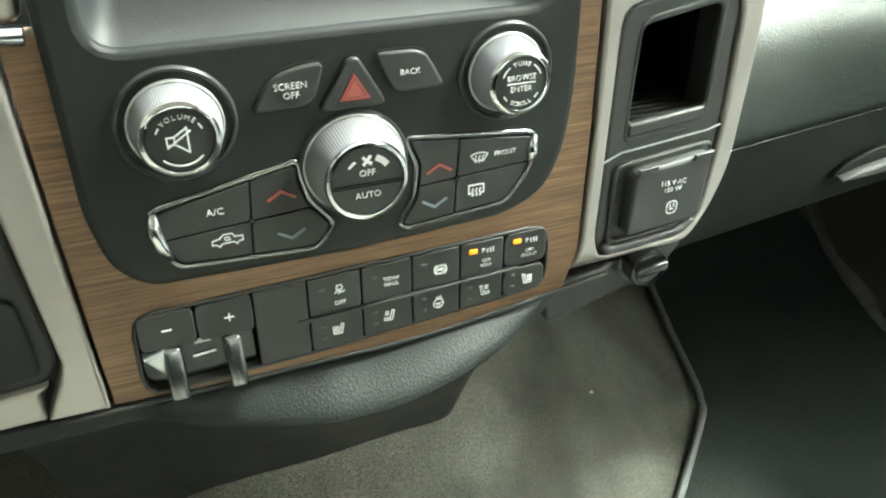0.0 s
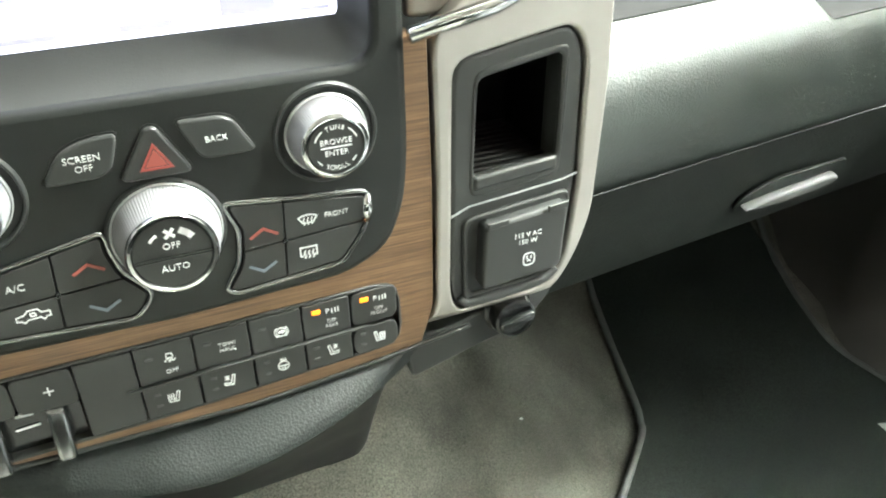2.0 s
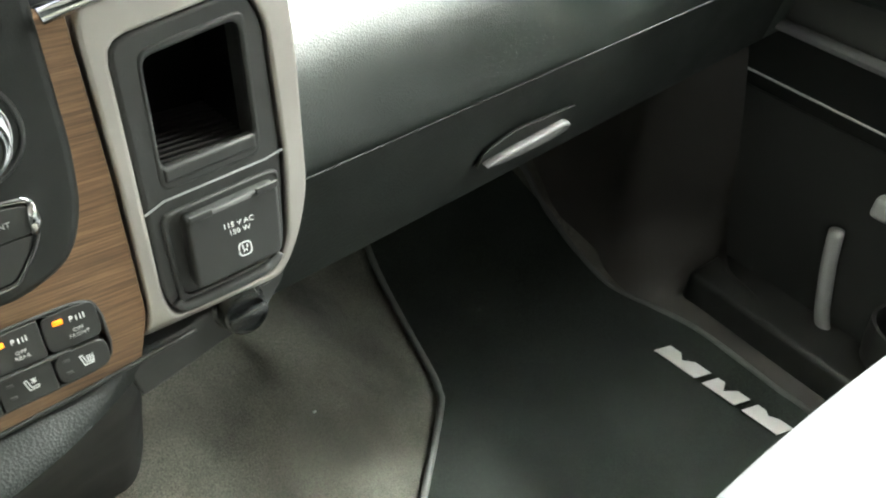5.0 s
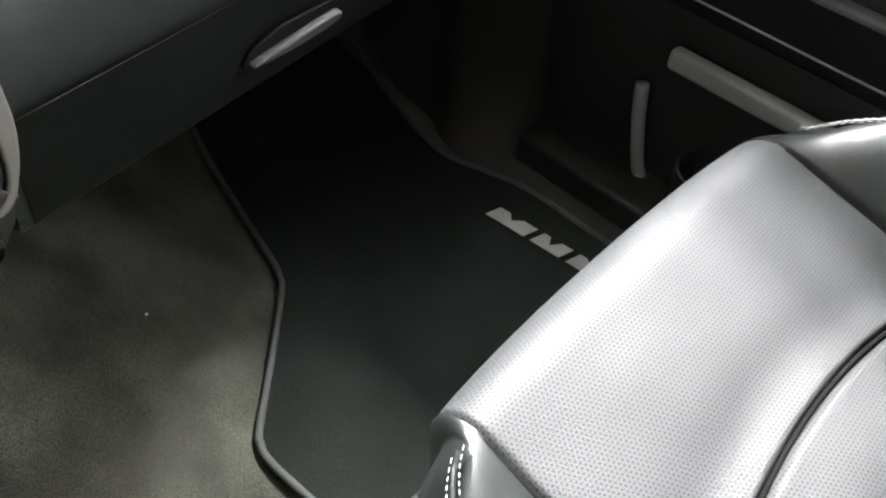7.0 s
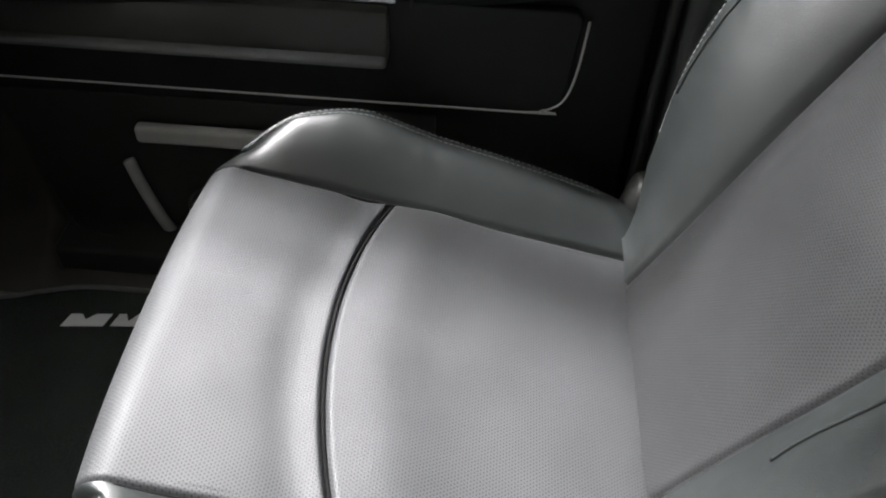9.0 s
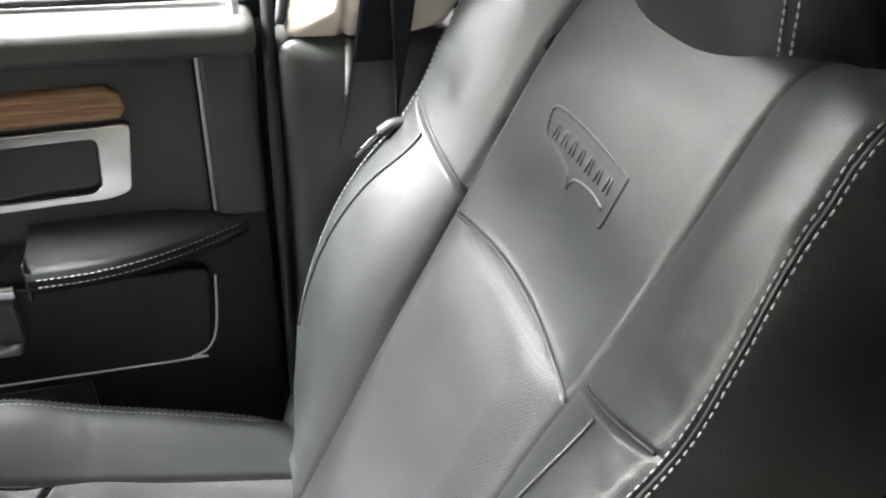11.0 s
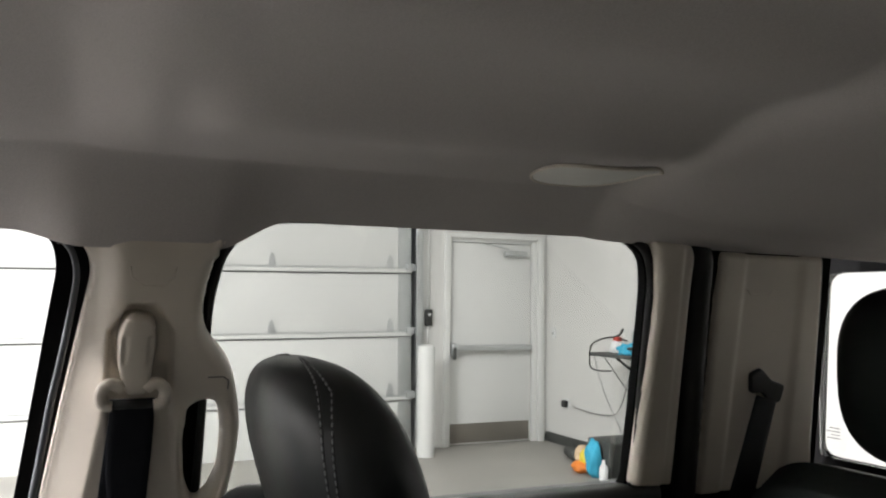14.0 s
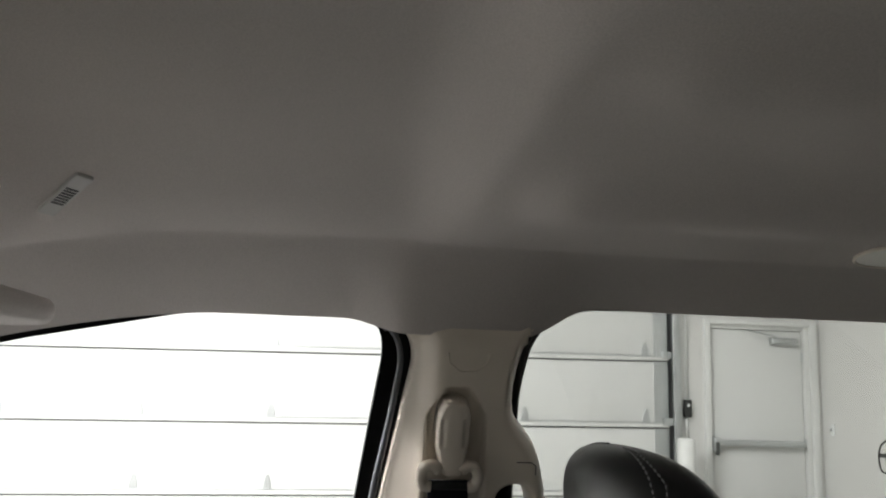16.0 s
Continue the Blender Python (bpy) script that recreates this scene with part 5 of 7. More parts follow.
# storage pocket and power socket
bin_frame = panel_plate("storage_pocket", [rounded(shrunk(BIN_OUT, 0.0004), 0.008), rounded([(0.1285, 0.034), (0.1695, 0.0375), (0.1705, 0.0915), (0.1305, 0.085)], 0.004)], 0.016, PLASTIC, -0.016, bevel=0.0022, label="black storage pocket over a covered power socket")
panel_plate("inner_rim", [rounded([(0.1265, 0.0305), (0.1720, 0.0345), (0.1735, 0.0955), (0.1285, 0.0885)], 0.006), rounded([(0.1292, 0.0405), (0.1695, 0.0435), (0.1700, 0.0912), (0.1308, 0.0848)], 0.004)], 0.004, PLASTIC, -0.0035, bevel=0.0015, parent=bin_frame)
BIN_BOX = [(0.1262, 0.0350), (0.1722, 0.0385), (0.1735, 0.0945), (0.1278, 0.0880)]


def pocket():
    a = [pv(*p) for p in BIN_BOX]
    verts = [(u, v, -0.0005) for u, v in a] + [(u, v, -0.057) for u, v in a]
    faces = [(0, 4, 5, 1), (1, 5, 6, 2), (2, 6, 7, 3), (3, 7, 4, 0), (4, 7, 6, 5)]
    put("pocket_lining", mesh_of("pocket_lining", verts, faces, LINING, False), bin_frame, "", PANEL)
    for k in range(10):
        z = -0.008 - 0.005 * k
        put("floor_rib", box_mesh("floor_rib", (0.128, 0.0483, z - 0.0012), (0.170, 0.0497 + 0.0, z + 0.0012), RUBBER, 0.0004), bin_frame, "", PANEL @ Matrix.Rotation(0, 4, "Z"))


pocket()
panel_plate("pocket_lip", [[(0.1290, 0.0345), (0.1695, 0.038), (0.1695, 0.0445), (0.1290, 0.041)]], 0.006, PLASTIC, -0.0045, bevel=0.0015, rounding=0.0015, parent=bin_frame)
ribbon("seam", [[pv(0.1185, 0.0240), pv(0.1270, 0.0275), pv(0.1725, 0.0315), pv(0.1805, 0.0335)]], 0.0009, STEEL, bin_frame, PANEL @ Matrix.Translation((0, 0, 0.0001)), depth=0.0004)
panel_plate("socket_rim", [rounded([(0.1240, -0.0225), (0.1665, -0.0195), (0.1750, -0.010), (0.1775, 0.0270), (0.1235, 0.0220)], 0.005), rounded([(0.1262, -0.0185), (0.1640, -0.0160), (0.1720, -0.008), (0.1745, 0.0245), (0.1258, 0.0200)], 0.005)], 0.003, PLASTIC, -0.001, bevel=0.0012, parent=bin_frame)
lid = panel_plate("socket_lid", [[(0.1305, -0.0140), (0.1715, -0.0105), (0.1735, 0.0235), (0.1315, 0.0195)]], 0.010, PLASTIC, -0.002, bevel=0.0018, rounding=0.004, parent=bin_frame, label="black socket lid lettered 115 V AC 150 W")
for x0, x1 in ((0.1325, 0.1425), (0.1625, 0.1725)):
    panel_plate("lid_clip", [[(x0, 0.0185 + (x0 - 0.1315) * 0.09), (x1, 0.0185 + (x1 - 0.1315) * 0.09), (x1, 0.0215 + (x1 - 0.1315) * 0.09), (x0, 0.0215 + (x0 - 0.1315) * 0.09)]], 0.002, PLASTIC, 0.0075, bevel=0.0005, parent=lid)
put("print", lettering("print", "115 V AC\n150 W", 0.0043, WHITE), lid, "", on_panel(0.1528, 0.0098, 0.0083))
ribbon("print", [rounded([(-0.0028, -0.0032), (0.0028, -0.0032), (0.0028, 0.0032), (-0.0028, 0.0032)], 0.0022) + [(-0.0028, 0)], [(-0.001, 0.0003), (-0.001, 0.0018)], [(0.001, 0.0003), (0.001, 0.0018)], arc(0, -0.0012, 0.0007, 180, 0, 5)], 0.0006, WHITE, lid, on_panel(0.1538, -0.0015, 0.0083))


# the padded ledge under the panel, the dark body below it
def knee_pad():
    def reach(x):
        k = max(0.0, 1 - ((x - 0.002) / 0.098) ** 2)
        return 0.003 + 0.030 * k

    def fn(x, t):
        r = reach(x)
        z0 = -0.052 + 0.012 * max(0, x) / 0.11
        if t < 0.6:
            k = t / 0.6
            return (x, 0.004 - r * math.sin(k * math.pi / 2), z0 - 0.002 - 0.014 * (1 - math.cos(k * math.pi / 2)) * min(1, r / 0.02))
        k = (t - 0.6) / 0.4
        return (x, 0.004 - r + (0.106 + r) * k ** 0.7 + 0.12 * max(0, (x - 0.098) / 0.052) ** 2, z0 - 0.014 - 0.218 * k)

    def region(x, t):
        return None if t < 0.6 and x > 0.112 else "knee_pad" if t < 0.6 else "lower_body"

    parts = grid_parts(fn, steps(-0.155, 0.150, 66), steps(0, 1, 40), region)
    for key, (v, f) in parts.items():
        put(key, mesh_of(key, v, [q[::-1] for q in f], PADVINYL if key == "knee_pad" else RUBBER), dashboard, "grained black padded ledge" if key == "knee_pad" else "")


knee_pad()
put("lower_edge", tube("lower_edge", [PANEL @ Vector((*pv(x, -0.0495 if x < 0.02 else -0.0495 + 0.011 * ((x - 0.02) / 0.1) ** 1.3), 0.0)) for x in steps(-0.128, 0.128, 24)], 0.0012, PLASTIC), dashboard)
put("tunnel_shroud", box_mesh("tunnel_shroud", (-0.16, 0.13, -0.34), (0.118, 0.5, -0.05), SOFT, 0.02), dashboard)
corner = [(0.1289, -0.0385), (0.1313, -0.0368), (0.1509, -0.0340), (0.1675, -0.0322), (0.1800, -0.0240), (0.1740, -0.0365), (0.1600, -0.0520), (0.1422, -0.0545), (0.1209, -0.0605), (0.1000, -0.0660), (0.0960, -0.0440)]
panel_plate("corner_cover", [corner], 0.016, PLASTIC, -0.022, bevel=0.0016, rounding=0.003, label="black plastic corner cover under the satin trim")
rk = on_panel(0.1512, -0.0385, -0.008)
release = put("release_knob", lathe("release_knob", [(0.0128, 0), (0.0128, 0.002), (0.0112, 0.003), (0.0112, 0.009), (0.0106, 0.0112), (0.0094, 0.0118), (0.0088, 0.0104), (0.001, 0.0100)], GLOSS, 36), dashboard, "gloss black turn knob", rk)
grip_bar = box_mesh("grip_bar", (-0.0092, -0.0026, 0.0095), (0.0092, 0.0026, 0.0142), GLOSS, 0.0012, 3)
put("grip_bar", grip_bar, release, "raised grip", rk @ Matrix.Rotation(radians(8), 4, "Z"))
put("rim_roll", tube("rim_roll", smooth_line([PANEL @ Vector((*pv(x, z), 0.0012)) for x, z in ((0.1222, -0.0190), (0.1262, -0.0226), (0.1400, -0.0222), (0.1540, -0.0210), (0.1660, -0.0196), (0.1728, -0.0150))], 5), 0.0030, BUTTON, 10, taper=lambda t: 0.5 + 0.5 * math.sin(math.pi * min(1, max(0, 0.08 + 0.84 * t)))), dashboard, "rounded black lower rim")

# vent over the satin trim, glove box with its handle
put("air_vent", box_mesh("air_vent", (0.103, 0.026, 0.108), (0.19, 0.06, 0.19), SATIN, 0.004, 3), dashboard, "satin metal air vent surround")
put("chrome_strip", tube("chrome_strip", [(0.100, 0.0135, 0.1085), (0.135, 0.0145, 0.1155), (0.165, 0.017, 0.127), (0.188, 0.02, 0.140)], 0.0035, CHROME), dashboard, "chrome strip")
put("air_vent", box_mesh("air_vent", (-0.16, 0.022, 0.108), (-0.103, 0.06, 0.19), SATIN, 0.004, 3), dashboard, "satin metal air vent surround")
put("chrome_strip", tube("chrome_strip", [(-0.16, 0.0165, 0.111), (-0.103, 0.0135, 0.1085)], 0.0035, CHROME), dashboard, "chrome strip")


def glove_box():
    prof = [(0.0515, -0.0215), (0.0530, -0.0235), (0.0585, -0.05), (0.0650, -0.085), (0.0690, -0.105), (0.0715, -0.1085), (0.078, -0.109)]
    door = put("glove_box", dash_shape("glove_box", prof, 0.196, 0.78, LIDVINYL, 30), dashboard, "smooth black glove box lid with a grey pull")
    # a pull that widens from a point, in a dark recess
    face = frame_of((0.41, 0.0785, -0.0760), (1, 0.11, 0), (0, -0.2, 1))
    pull = [(-0.050, -0.0005), (-0.036, -0.0042), (-0.010, -0.0062), (0.020, -0.0062), (0.040, -0.0040), (0.043, 0.0015), (0.036, 0.0048), (0.0, 0.0034), (-0.030, 0.0022)]
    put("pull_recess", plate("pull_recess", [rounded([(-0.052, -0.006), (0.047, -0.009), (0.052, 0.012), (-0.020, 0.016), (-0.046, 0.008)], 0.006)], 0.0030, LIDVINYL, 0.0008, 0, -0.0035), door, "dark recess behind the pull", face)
    put("pull_handle", plate("pull_handle", [rounded(pull, 0.006, 4)], 0.0070, PULLGREY, 0.0020, 0, -0.0015), door, "light grey pull handle", face)
    seam = [(x, 0.0505 + 0.11 * (x - 0.23), -0.0200) for x in steps(0.198, 0.78, 24)]
    put("lid_seam", tube("lid_seam", seam, 0.0005, SOFT), door)


glove_box()


# ---- the footwell ----
def floor_mat():
    edge = [(0.492, 0.42), (0.480, 0.362), (0.462, 0.282), (0.440, 0.192), (0.431, 0.168), (0.420, 0.150), (0.36, 0.092), (0.300, 0.036), (0.290, 0.022), (0.285, 0.004), (0.287, -0.05), (0.30, -0.20), (0.32, -0.30), (0.735, -0.30), (0.744, -0.05), (0.742, 0.06), (0.730, 0.12), (0.716, 0.165), (0.714, 0.20), (0.728, 0.265), (0.752, 0.35), (0.735, 0.42)]
    mat_ob = thing("floor_mat", (0.55, 0.05, -0.45), "black carpet floor mat with a bound edge and grey lettering shapes", "floor mat")

    def lift(x, y):
        return max(carpet_height(x, y), -0.456) + 0.006 + (0.0 if y < 0.33 else 0.0)

    me = plate("mat_body", [edge], 0.006, MATPILE, 0.002)
    bm = bmesh.new()
    bm.from_mesh(me)
    bmesh.ops.triangulate(bm, faces=[f for f in bm.faces if len(f.verts) > 4])
    bmesh.ops.subdivide_edges(bm, edges=[e for e in bm.edges if e.calc_length() > 0.05], cuts=4, use_grid_fill=True)
    for v in bm.verts:
        v.co.z += lift(v.co.x, v.co.y) - 0.001
    part("mat_body", bm, MATPILE, mat_ob)
    cord = [Vector((x, y, lift(x, y) + 0.004)) for x, y in edge]
    put("binding", tube("binding", smooth_line(cord + [cord[0]], 6), 0.0042, BINDING, 8), mat_ob, "dark grey bound edge")
    # three light shapes in place of a word woven into the mat
    a, b = Vector((0.669, 0.073, 0)), Vector((0.684, -0.082, 0))
    along = (b - a).normalized()
    across = Vector((along.y, -along.x, 0))
    z = -0.441
    for t0, t1, cut in ((0.0, 0.35, 0.45), (0.41, 0.67, 0.6), (0.73, 1.0, 0.25)):
        p, q = a.lerp(b, t0), a.lerp(b, t1)
        k = (q - p).length
        o = [(0, 0), (k, 0), (k + 0.008, 0.021), (k * 0.62 + 0.008, 0.021), (k * 0.55, 0.021 * (1 - cut)), (k * 0.42, 0.021), (0.008, 0.021)]
        m = Matrix((along, -across, Vector((0, 0, 1)))).transposed().to_4x4()
        m.translation = (p.x, p.y, z)
        put("woven_shape", plate("woven_shape", [o], 0.0012, GREY_PRINT, 0.0003), mat_ob, "light grey woven block", m)


floor_mat()
spot_at = (0.277, 0.162, carpet_height(0.277, 0.162) + 0.0015)
crumb = put("crumb", box_mesh("crumb", tuple(Vector(spot_at) - Vector((0.0015, 0.001, 0.001))), tuple(Vector(spot_at) + Vector((0.0015, 0.001, 0.0008))), WHITE, 0.0005))
tagged(crumb, "tiny white crumb lying on the grey carpet", "crumb")

put("sill_plate", box_mesh("sill_plate", (0.775, -0.62, -0.47), (0.93, 0.12, -0.405), PLASTIC, 0.008, 3))
tagged(bpy.data.objects["sill_plate"], "black plastic door sill plate", "sill", kind="structure")


def kick_panel():
    """The moulded trim from the sill up the front of the door opening."""
    def foot(y):
        return curve(y, (-0.32, 0.752), (-0.10, 0.757), (0.05, 0.752), (0.115, 0.742), (0.165, 0.732), (0.213, 0.740), (0.252, 0.760), (0.38, 0.772), (0.74, 0.776))

    def head(y):
        return curve(y, (-0.32, 0.80), (0.08, 0.81), (0.14, 0.842), (0.175, 0.812), (0.205, 0.786), (0.24, 0.776), (0.275, 0.784), (0.34, 0.790), (0.74, 0.790))

    def top(y):
        return curve(y, (-0.32, -0.405), (0.08, -0.400), (0.13, -0.34), (0.18, -0.06), (0.22, -0.02), (0.74, -0.02))

    def fn(y, t):
        z = -0.455 + (top(y) + 0.455) * t ** 1.5
        k = 1 - (1 - min(1, (z + 0.455) / 0.11 * (1 if y > 0.13 else 2))) ** 2.4
        return (foot(y) + (head(y) - foot(y)) * k, y, z)

    (v, f), = grid_parts(fn, steps(-0.32, 0.74, 130), steps(0, 1, 40), lambda a, b: "a").values()
    me = mesh_of("kick_panel", v, [q[::-1] for q in f], FOOTWELL)
    tagged(put("kick_panel", me), "dark brown-grey plastic kick panel beside the footwell", "kick panel", kind="structure")


kick_panel()



# ---- the passenger's doors ----
LINE = material("pale_edge_line", (0.55, 0.56, 0.56), 0.4)
BLUE = material("blue_cloth", (0.05, 0.42, 0.62), 0.7)
ORANGE = material("orange_plastic", (0.75, 0.22, 0.03), 0.5)
YELLOW = material("yellow_plastic", (0.75, 0.62, 0.05), 0.5)
GREEN = material("yellow_green_card", (0.55, 0.72, 0.05), 0.6)
DARKGREY = material("dark_grey_box", (0.07, 0.075, 0.07), 0.6)
CREAM = material("cream_plush", (0.72, 0.55, 0.36), 0.9)
RED = material("red_paint", (0.5, 0.06, 0.04), 0.4)
SEALGREY = material("grey_rubber", (0.10, 0.105, 0.11), 0.55)
KICK = material("brushed_brown_steel", (0.22, 0.205, 0.18), 0.45, metal=0.5)
MONITOR = glowing("lit_monitor", (0.16, 0.18, 0.30), 0.55)


def side_plate(name, outlines, depth, mat, z, parent=None, label="", bevel=0.002, rounding=0.0):
    return put(name, plate(name, [[side(*p) for p in o] for o in outlines], depth, mat, bevel, rounding, z), parent, label, SIDE)


DOORF = frame_of((0.846, 0, 0), (0, -1, 0), (0, 0, 1))


def door_plate(name, outlines, depth, mat, z, parent, label="", bevel=0.002, rounding=0.0):
    """A plate on the upright door face, from (y, z) outlines."""
    return put(name, plate(name, [[(-y, h) for y, h in o] for o in outlines], depth, mat, bevel, rounding, z), parent, label, DOORF)


def front_door():
    door = thing("door_1", (0.87, -0.2, -0.4), "closed black passenger door with wood and chrome trim", "car door", kind="structure")
    put("door_body", box_mesh("door_body", (0.846, -0.638, -0.44), (0.899, 0.62, 0.255), SOFT, 0.006), door)
    sill = box_mesh("window_sill", (0.800, -0.638, 0.232), (0.880, 0.60, 0.270), DOORVINYL, 0.014, 4)
    for v in sill.vertices:
        v.co.z += 0.016 * blend(0, 1, (v.co.x - 0.806) / 0.03) * (v.co.z > 0.25)
    put("window_sill", sill, door, "padded black window sill")
    put("end_column", box_mesh("end_column", (0.834, -0.636, 0.03), (0.87, -0.577, 0.262), DOORVINYL, 0.008, 3), door)
    put("column_line", tube("column_line", [(0.840, -0.5765, 0.03), (0.838, -0.5765, 0.232), (0.815, -0.5765, 0.266), (0.806, -0.5765, 0.262)], 0.0022, LINE), door)
    put("upper_pad", box_mesh("upper_pad", (0.838, -0.574, 0.02), (0.86, 0.6, 0.236), DOORVINYL, 0.008, 3), door)
    slope = lambda y, z: z - 0.045 * (y + 0.5)
    wood = [(0.30, 0.132), (-0.493, 0.166), (-0.501, 0.176), (-0.497, 0.192), (-0.482, 0.201), (0.30, 0.172)]
    door_plate("wood_trim", [wood], 0.014, DOORWOOD, 0.004, door, "brown wood veneer strip", 0.004)
    outer = [(0.30, 0.038), (-0.470, 0.074), (-0.492, 0.082), (-0.502, 0.161), (0.30, 0.128)]
    inner = [(0.28, 0.050), (-0.452, 0.083), (-0.462, 0.090), (-0.466, 0.146), (0.28, 0.116)]
    door_plate("chrome_bezel", [rounded(outer, 0.008), rounded(inner, 0.008)], 0.016, CHROME, 0.004, door, "bright chrome bezel", 0.0015)
    door_plate("leather_insert", [rounded(shrunk(inner, 0.002), 0.008)], 0.008, LEATHER, 0.004, door, "black leather insert", 0.003)
    # armrest: the padded rear block and the switch block
    def block(name, y0, y1, x0, top, low, mat, n=40):
        """A padded block whose front end rounds back into the door."""
        def fn(y, t):
            k = (y - y0) / (y1 - y0)
            reach = x0 + 0.070 * max(0, 1 - k / 0.8) ** 1.8
            tilt = 0.03 * (y - y1)
            pts = [(0.85, top + 0.008), (reach + 0.045, top + 0.003), (reach + 0.012, top - 0.010), (reach + 0.003, top - 0.016), (reach, top - 0.024), (reach + 0.003, top - 0.036), (reach + 0.010, low + 0.008), (reach + 0.018, low), (0.85, low)]
            f = t * (len(pts) - 1)
            i = min(int(f), len(pts) - 2)
            a, b = pts[i], pts[i + 1]
            return (a[0] + (b[0] - a[0]) * (f - i), y, a[1] + (b[1] - a[1]) * (f - i) - tilt)
        (v, f), = grid_parts(fn, steps(y0, y1, n), steps(0, 1, 42), lambda a, b: "a").values()
        return put(name, sharp(mesh_of(name, v, f, mat), 70), door)
    tagged(block("armrest_pad", -0.612, -0.378, 0.768, 0.040, -0.012, PADVINYL), "padded black leather armrest with grey stitching")
    block("switch_block", -0.376, 0.25, 0.780, 0.026, -0.055, PADVINYL, 20)
    put("armrest_end", box_mesh("armrest_end", (0.772, -0.3785, -0.012), (0.84, -0.3755, 0.034), SOFT, 0.001), door)
    front = lambda y: 0.768 + 0.070 * max(0, 1 - (y + 0.612) / (0.234 * 0.8)) ** 1.8
    for dz in (-0.023, -0.032):
        line = [(front(y) - 0.0008, y, 0.040 + dz - 0.03 * (y + 0.378)) for y in steps(-0.600, -0.382, 26)]
        stitches("stitching", line, door)
    put("switch_bar", box_mesh("switch_bar", (0.776, -0.362, -0.010), (0.786, -0.12, 0.006), CHROME, 0.004, 3), door, "chrome window switch bar")
    door_plate("lower_panel", [[(0.45, -0.168), (-0.518, -0.168), (-0.551, -0.155), (-0.562, -0.033), (0.45, -0.03)]], 0.014, SOFT, 0.0, door, "", 0.004, 0.02)
    rim = [(0.8335, 0.45, -0.168), (0.8335, 0.0, -0.168), (0.8335, -0.500, -0.168), (0.8335, -0.525, -0.165), (0.8335, -0.545, -0.155), (0.8335, -0.556, -0.135), (0.8335, -0.562, -0.10), (0.8335, -0.566, -0.045)]
    put("panel_line", tube("panel_line", smooth_line(rim, 5), 0.0016, LINE), door)
    put("pull_cup", box_mesh("pull_cup", (0.800, -0.345, -0.104), (0.846, 0.14, -0.094), SEALGREY, 0.007, 3), door, "grey lip of the pull cup")
    put("cup_back", box_mesh("cup_back", (0.815, -0.346, -0.10), (0.846, 0.14, -0.04), DOORVINYL, 0.006), door)
    # map pocket with grey edges
    put("pocket_edge", box_mesh("pocket_edge", (0.818, -0.24, -0.247), (0.836, -0.022, -0.222), GREYTRIM, 0.006, 3), door, "grey map pocket edge")
    post = tube("pocket_post", smooth_line([(0.832, 0.002, -0.288), (0.832, -0.008, -0.34), (0.832, -0.030, -0.408), (0.832, -0.06, -0.418), (0.832, -0.12, -0.42)], 5), 0.0085, GREYTRIM, 10)
    put("pocket_post", post, door, "grey bent pocket rail")
    cup = lathe("bottle_rest", [(0.036, 0), (0.040, 0.02), (0.042, 0.05), (0.038, 0.05), (0.036, 0.02), (0.032, 0.004)], PLASTIC, 28)
    put("bottle_rest", cup, door, "", Matrix.Translation((0.820, -0.115, -0.385)))
    door_plate("pocket_back", [[(0.2, -0.43), (-0.4, -0.43), (-0.4, -0.19), (0.2, -0.19)]], 0.004, PLASTIC, 0.0, door, "", 0.001)
    put("lock_knob", lathe("lock_knob", [(0.014, 0), (0.014, 0.004), (0.009, 0.008), (0.0058, 0.012), (0.0052, 0.038), (0.004, 0.043), (0.0005, 0.044)], STEEL, 20), door, "steel lock knob", Matrix.Translation((0.820, -0.618, 0.258)))
    put("glass_seal", tube("glass_seal", [(0.842, 0.40, 0.284), (0.840, -0.3, 0.285), (0.839, -0.66, 0.288)], 0.005, RUBBER), door)
    return door


front_door()


def rear_door():
    door = thing("door_2", (0.87, -1.25, -0.4), "closed black rear door with a thin wood strip", "car door", kind="structure")
    put("door_body", box_mesh("door_body", (0.846, -1.62, -0.44), (0.899, -0.86, 0.27), PLASTIC, 0.006), door)
    put("window_sill", box_mesh("window_sill", (0.806, -1.60, 0.262), (0.880, -0.86, 0.314), DOORVINYL, 0.014, 4), door, "padded black window sill")
    door_plate("wood_trim", [[(-0.9, 0.194), (-1.508, 0.211), (-1.508, 0.232), (-0.9, 0.222)]], 0.01, DOORWOOD, 0.002, door, "dark wood veneer strip", 0.003)
    put("chrome_line", tube("chrome_line", [(0.838, -0.9, 0.188), (0.838, -1.508, 0.205)], 0.0022, CHROME), door)
    put("pull_bezel", tube("pull_bezel", [(0.838, -1.15, 0.11), (0.838, -1.35, 0.118), (0.836, -1.455, 0.126), (0.838, -1.47, 0.15), (0.838, -1.475, 0.2)], 0.0028, CHROME), door, "chrome pull bezel")
    put("armrest_pad", box_mesh("armrest_pad", (0.79, -1.50, 0.02), (0.85, -0.95, 0.06), LEATHER, 0.015, 3), door)
    put("handle", box_mesh("handle", (0.826, -1.452, 0.122), (0.838, -1.435, 0.138), CHROME, 0.004, 3), door)


rear_door()

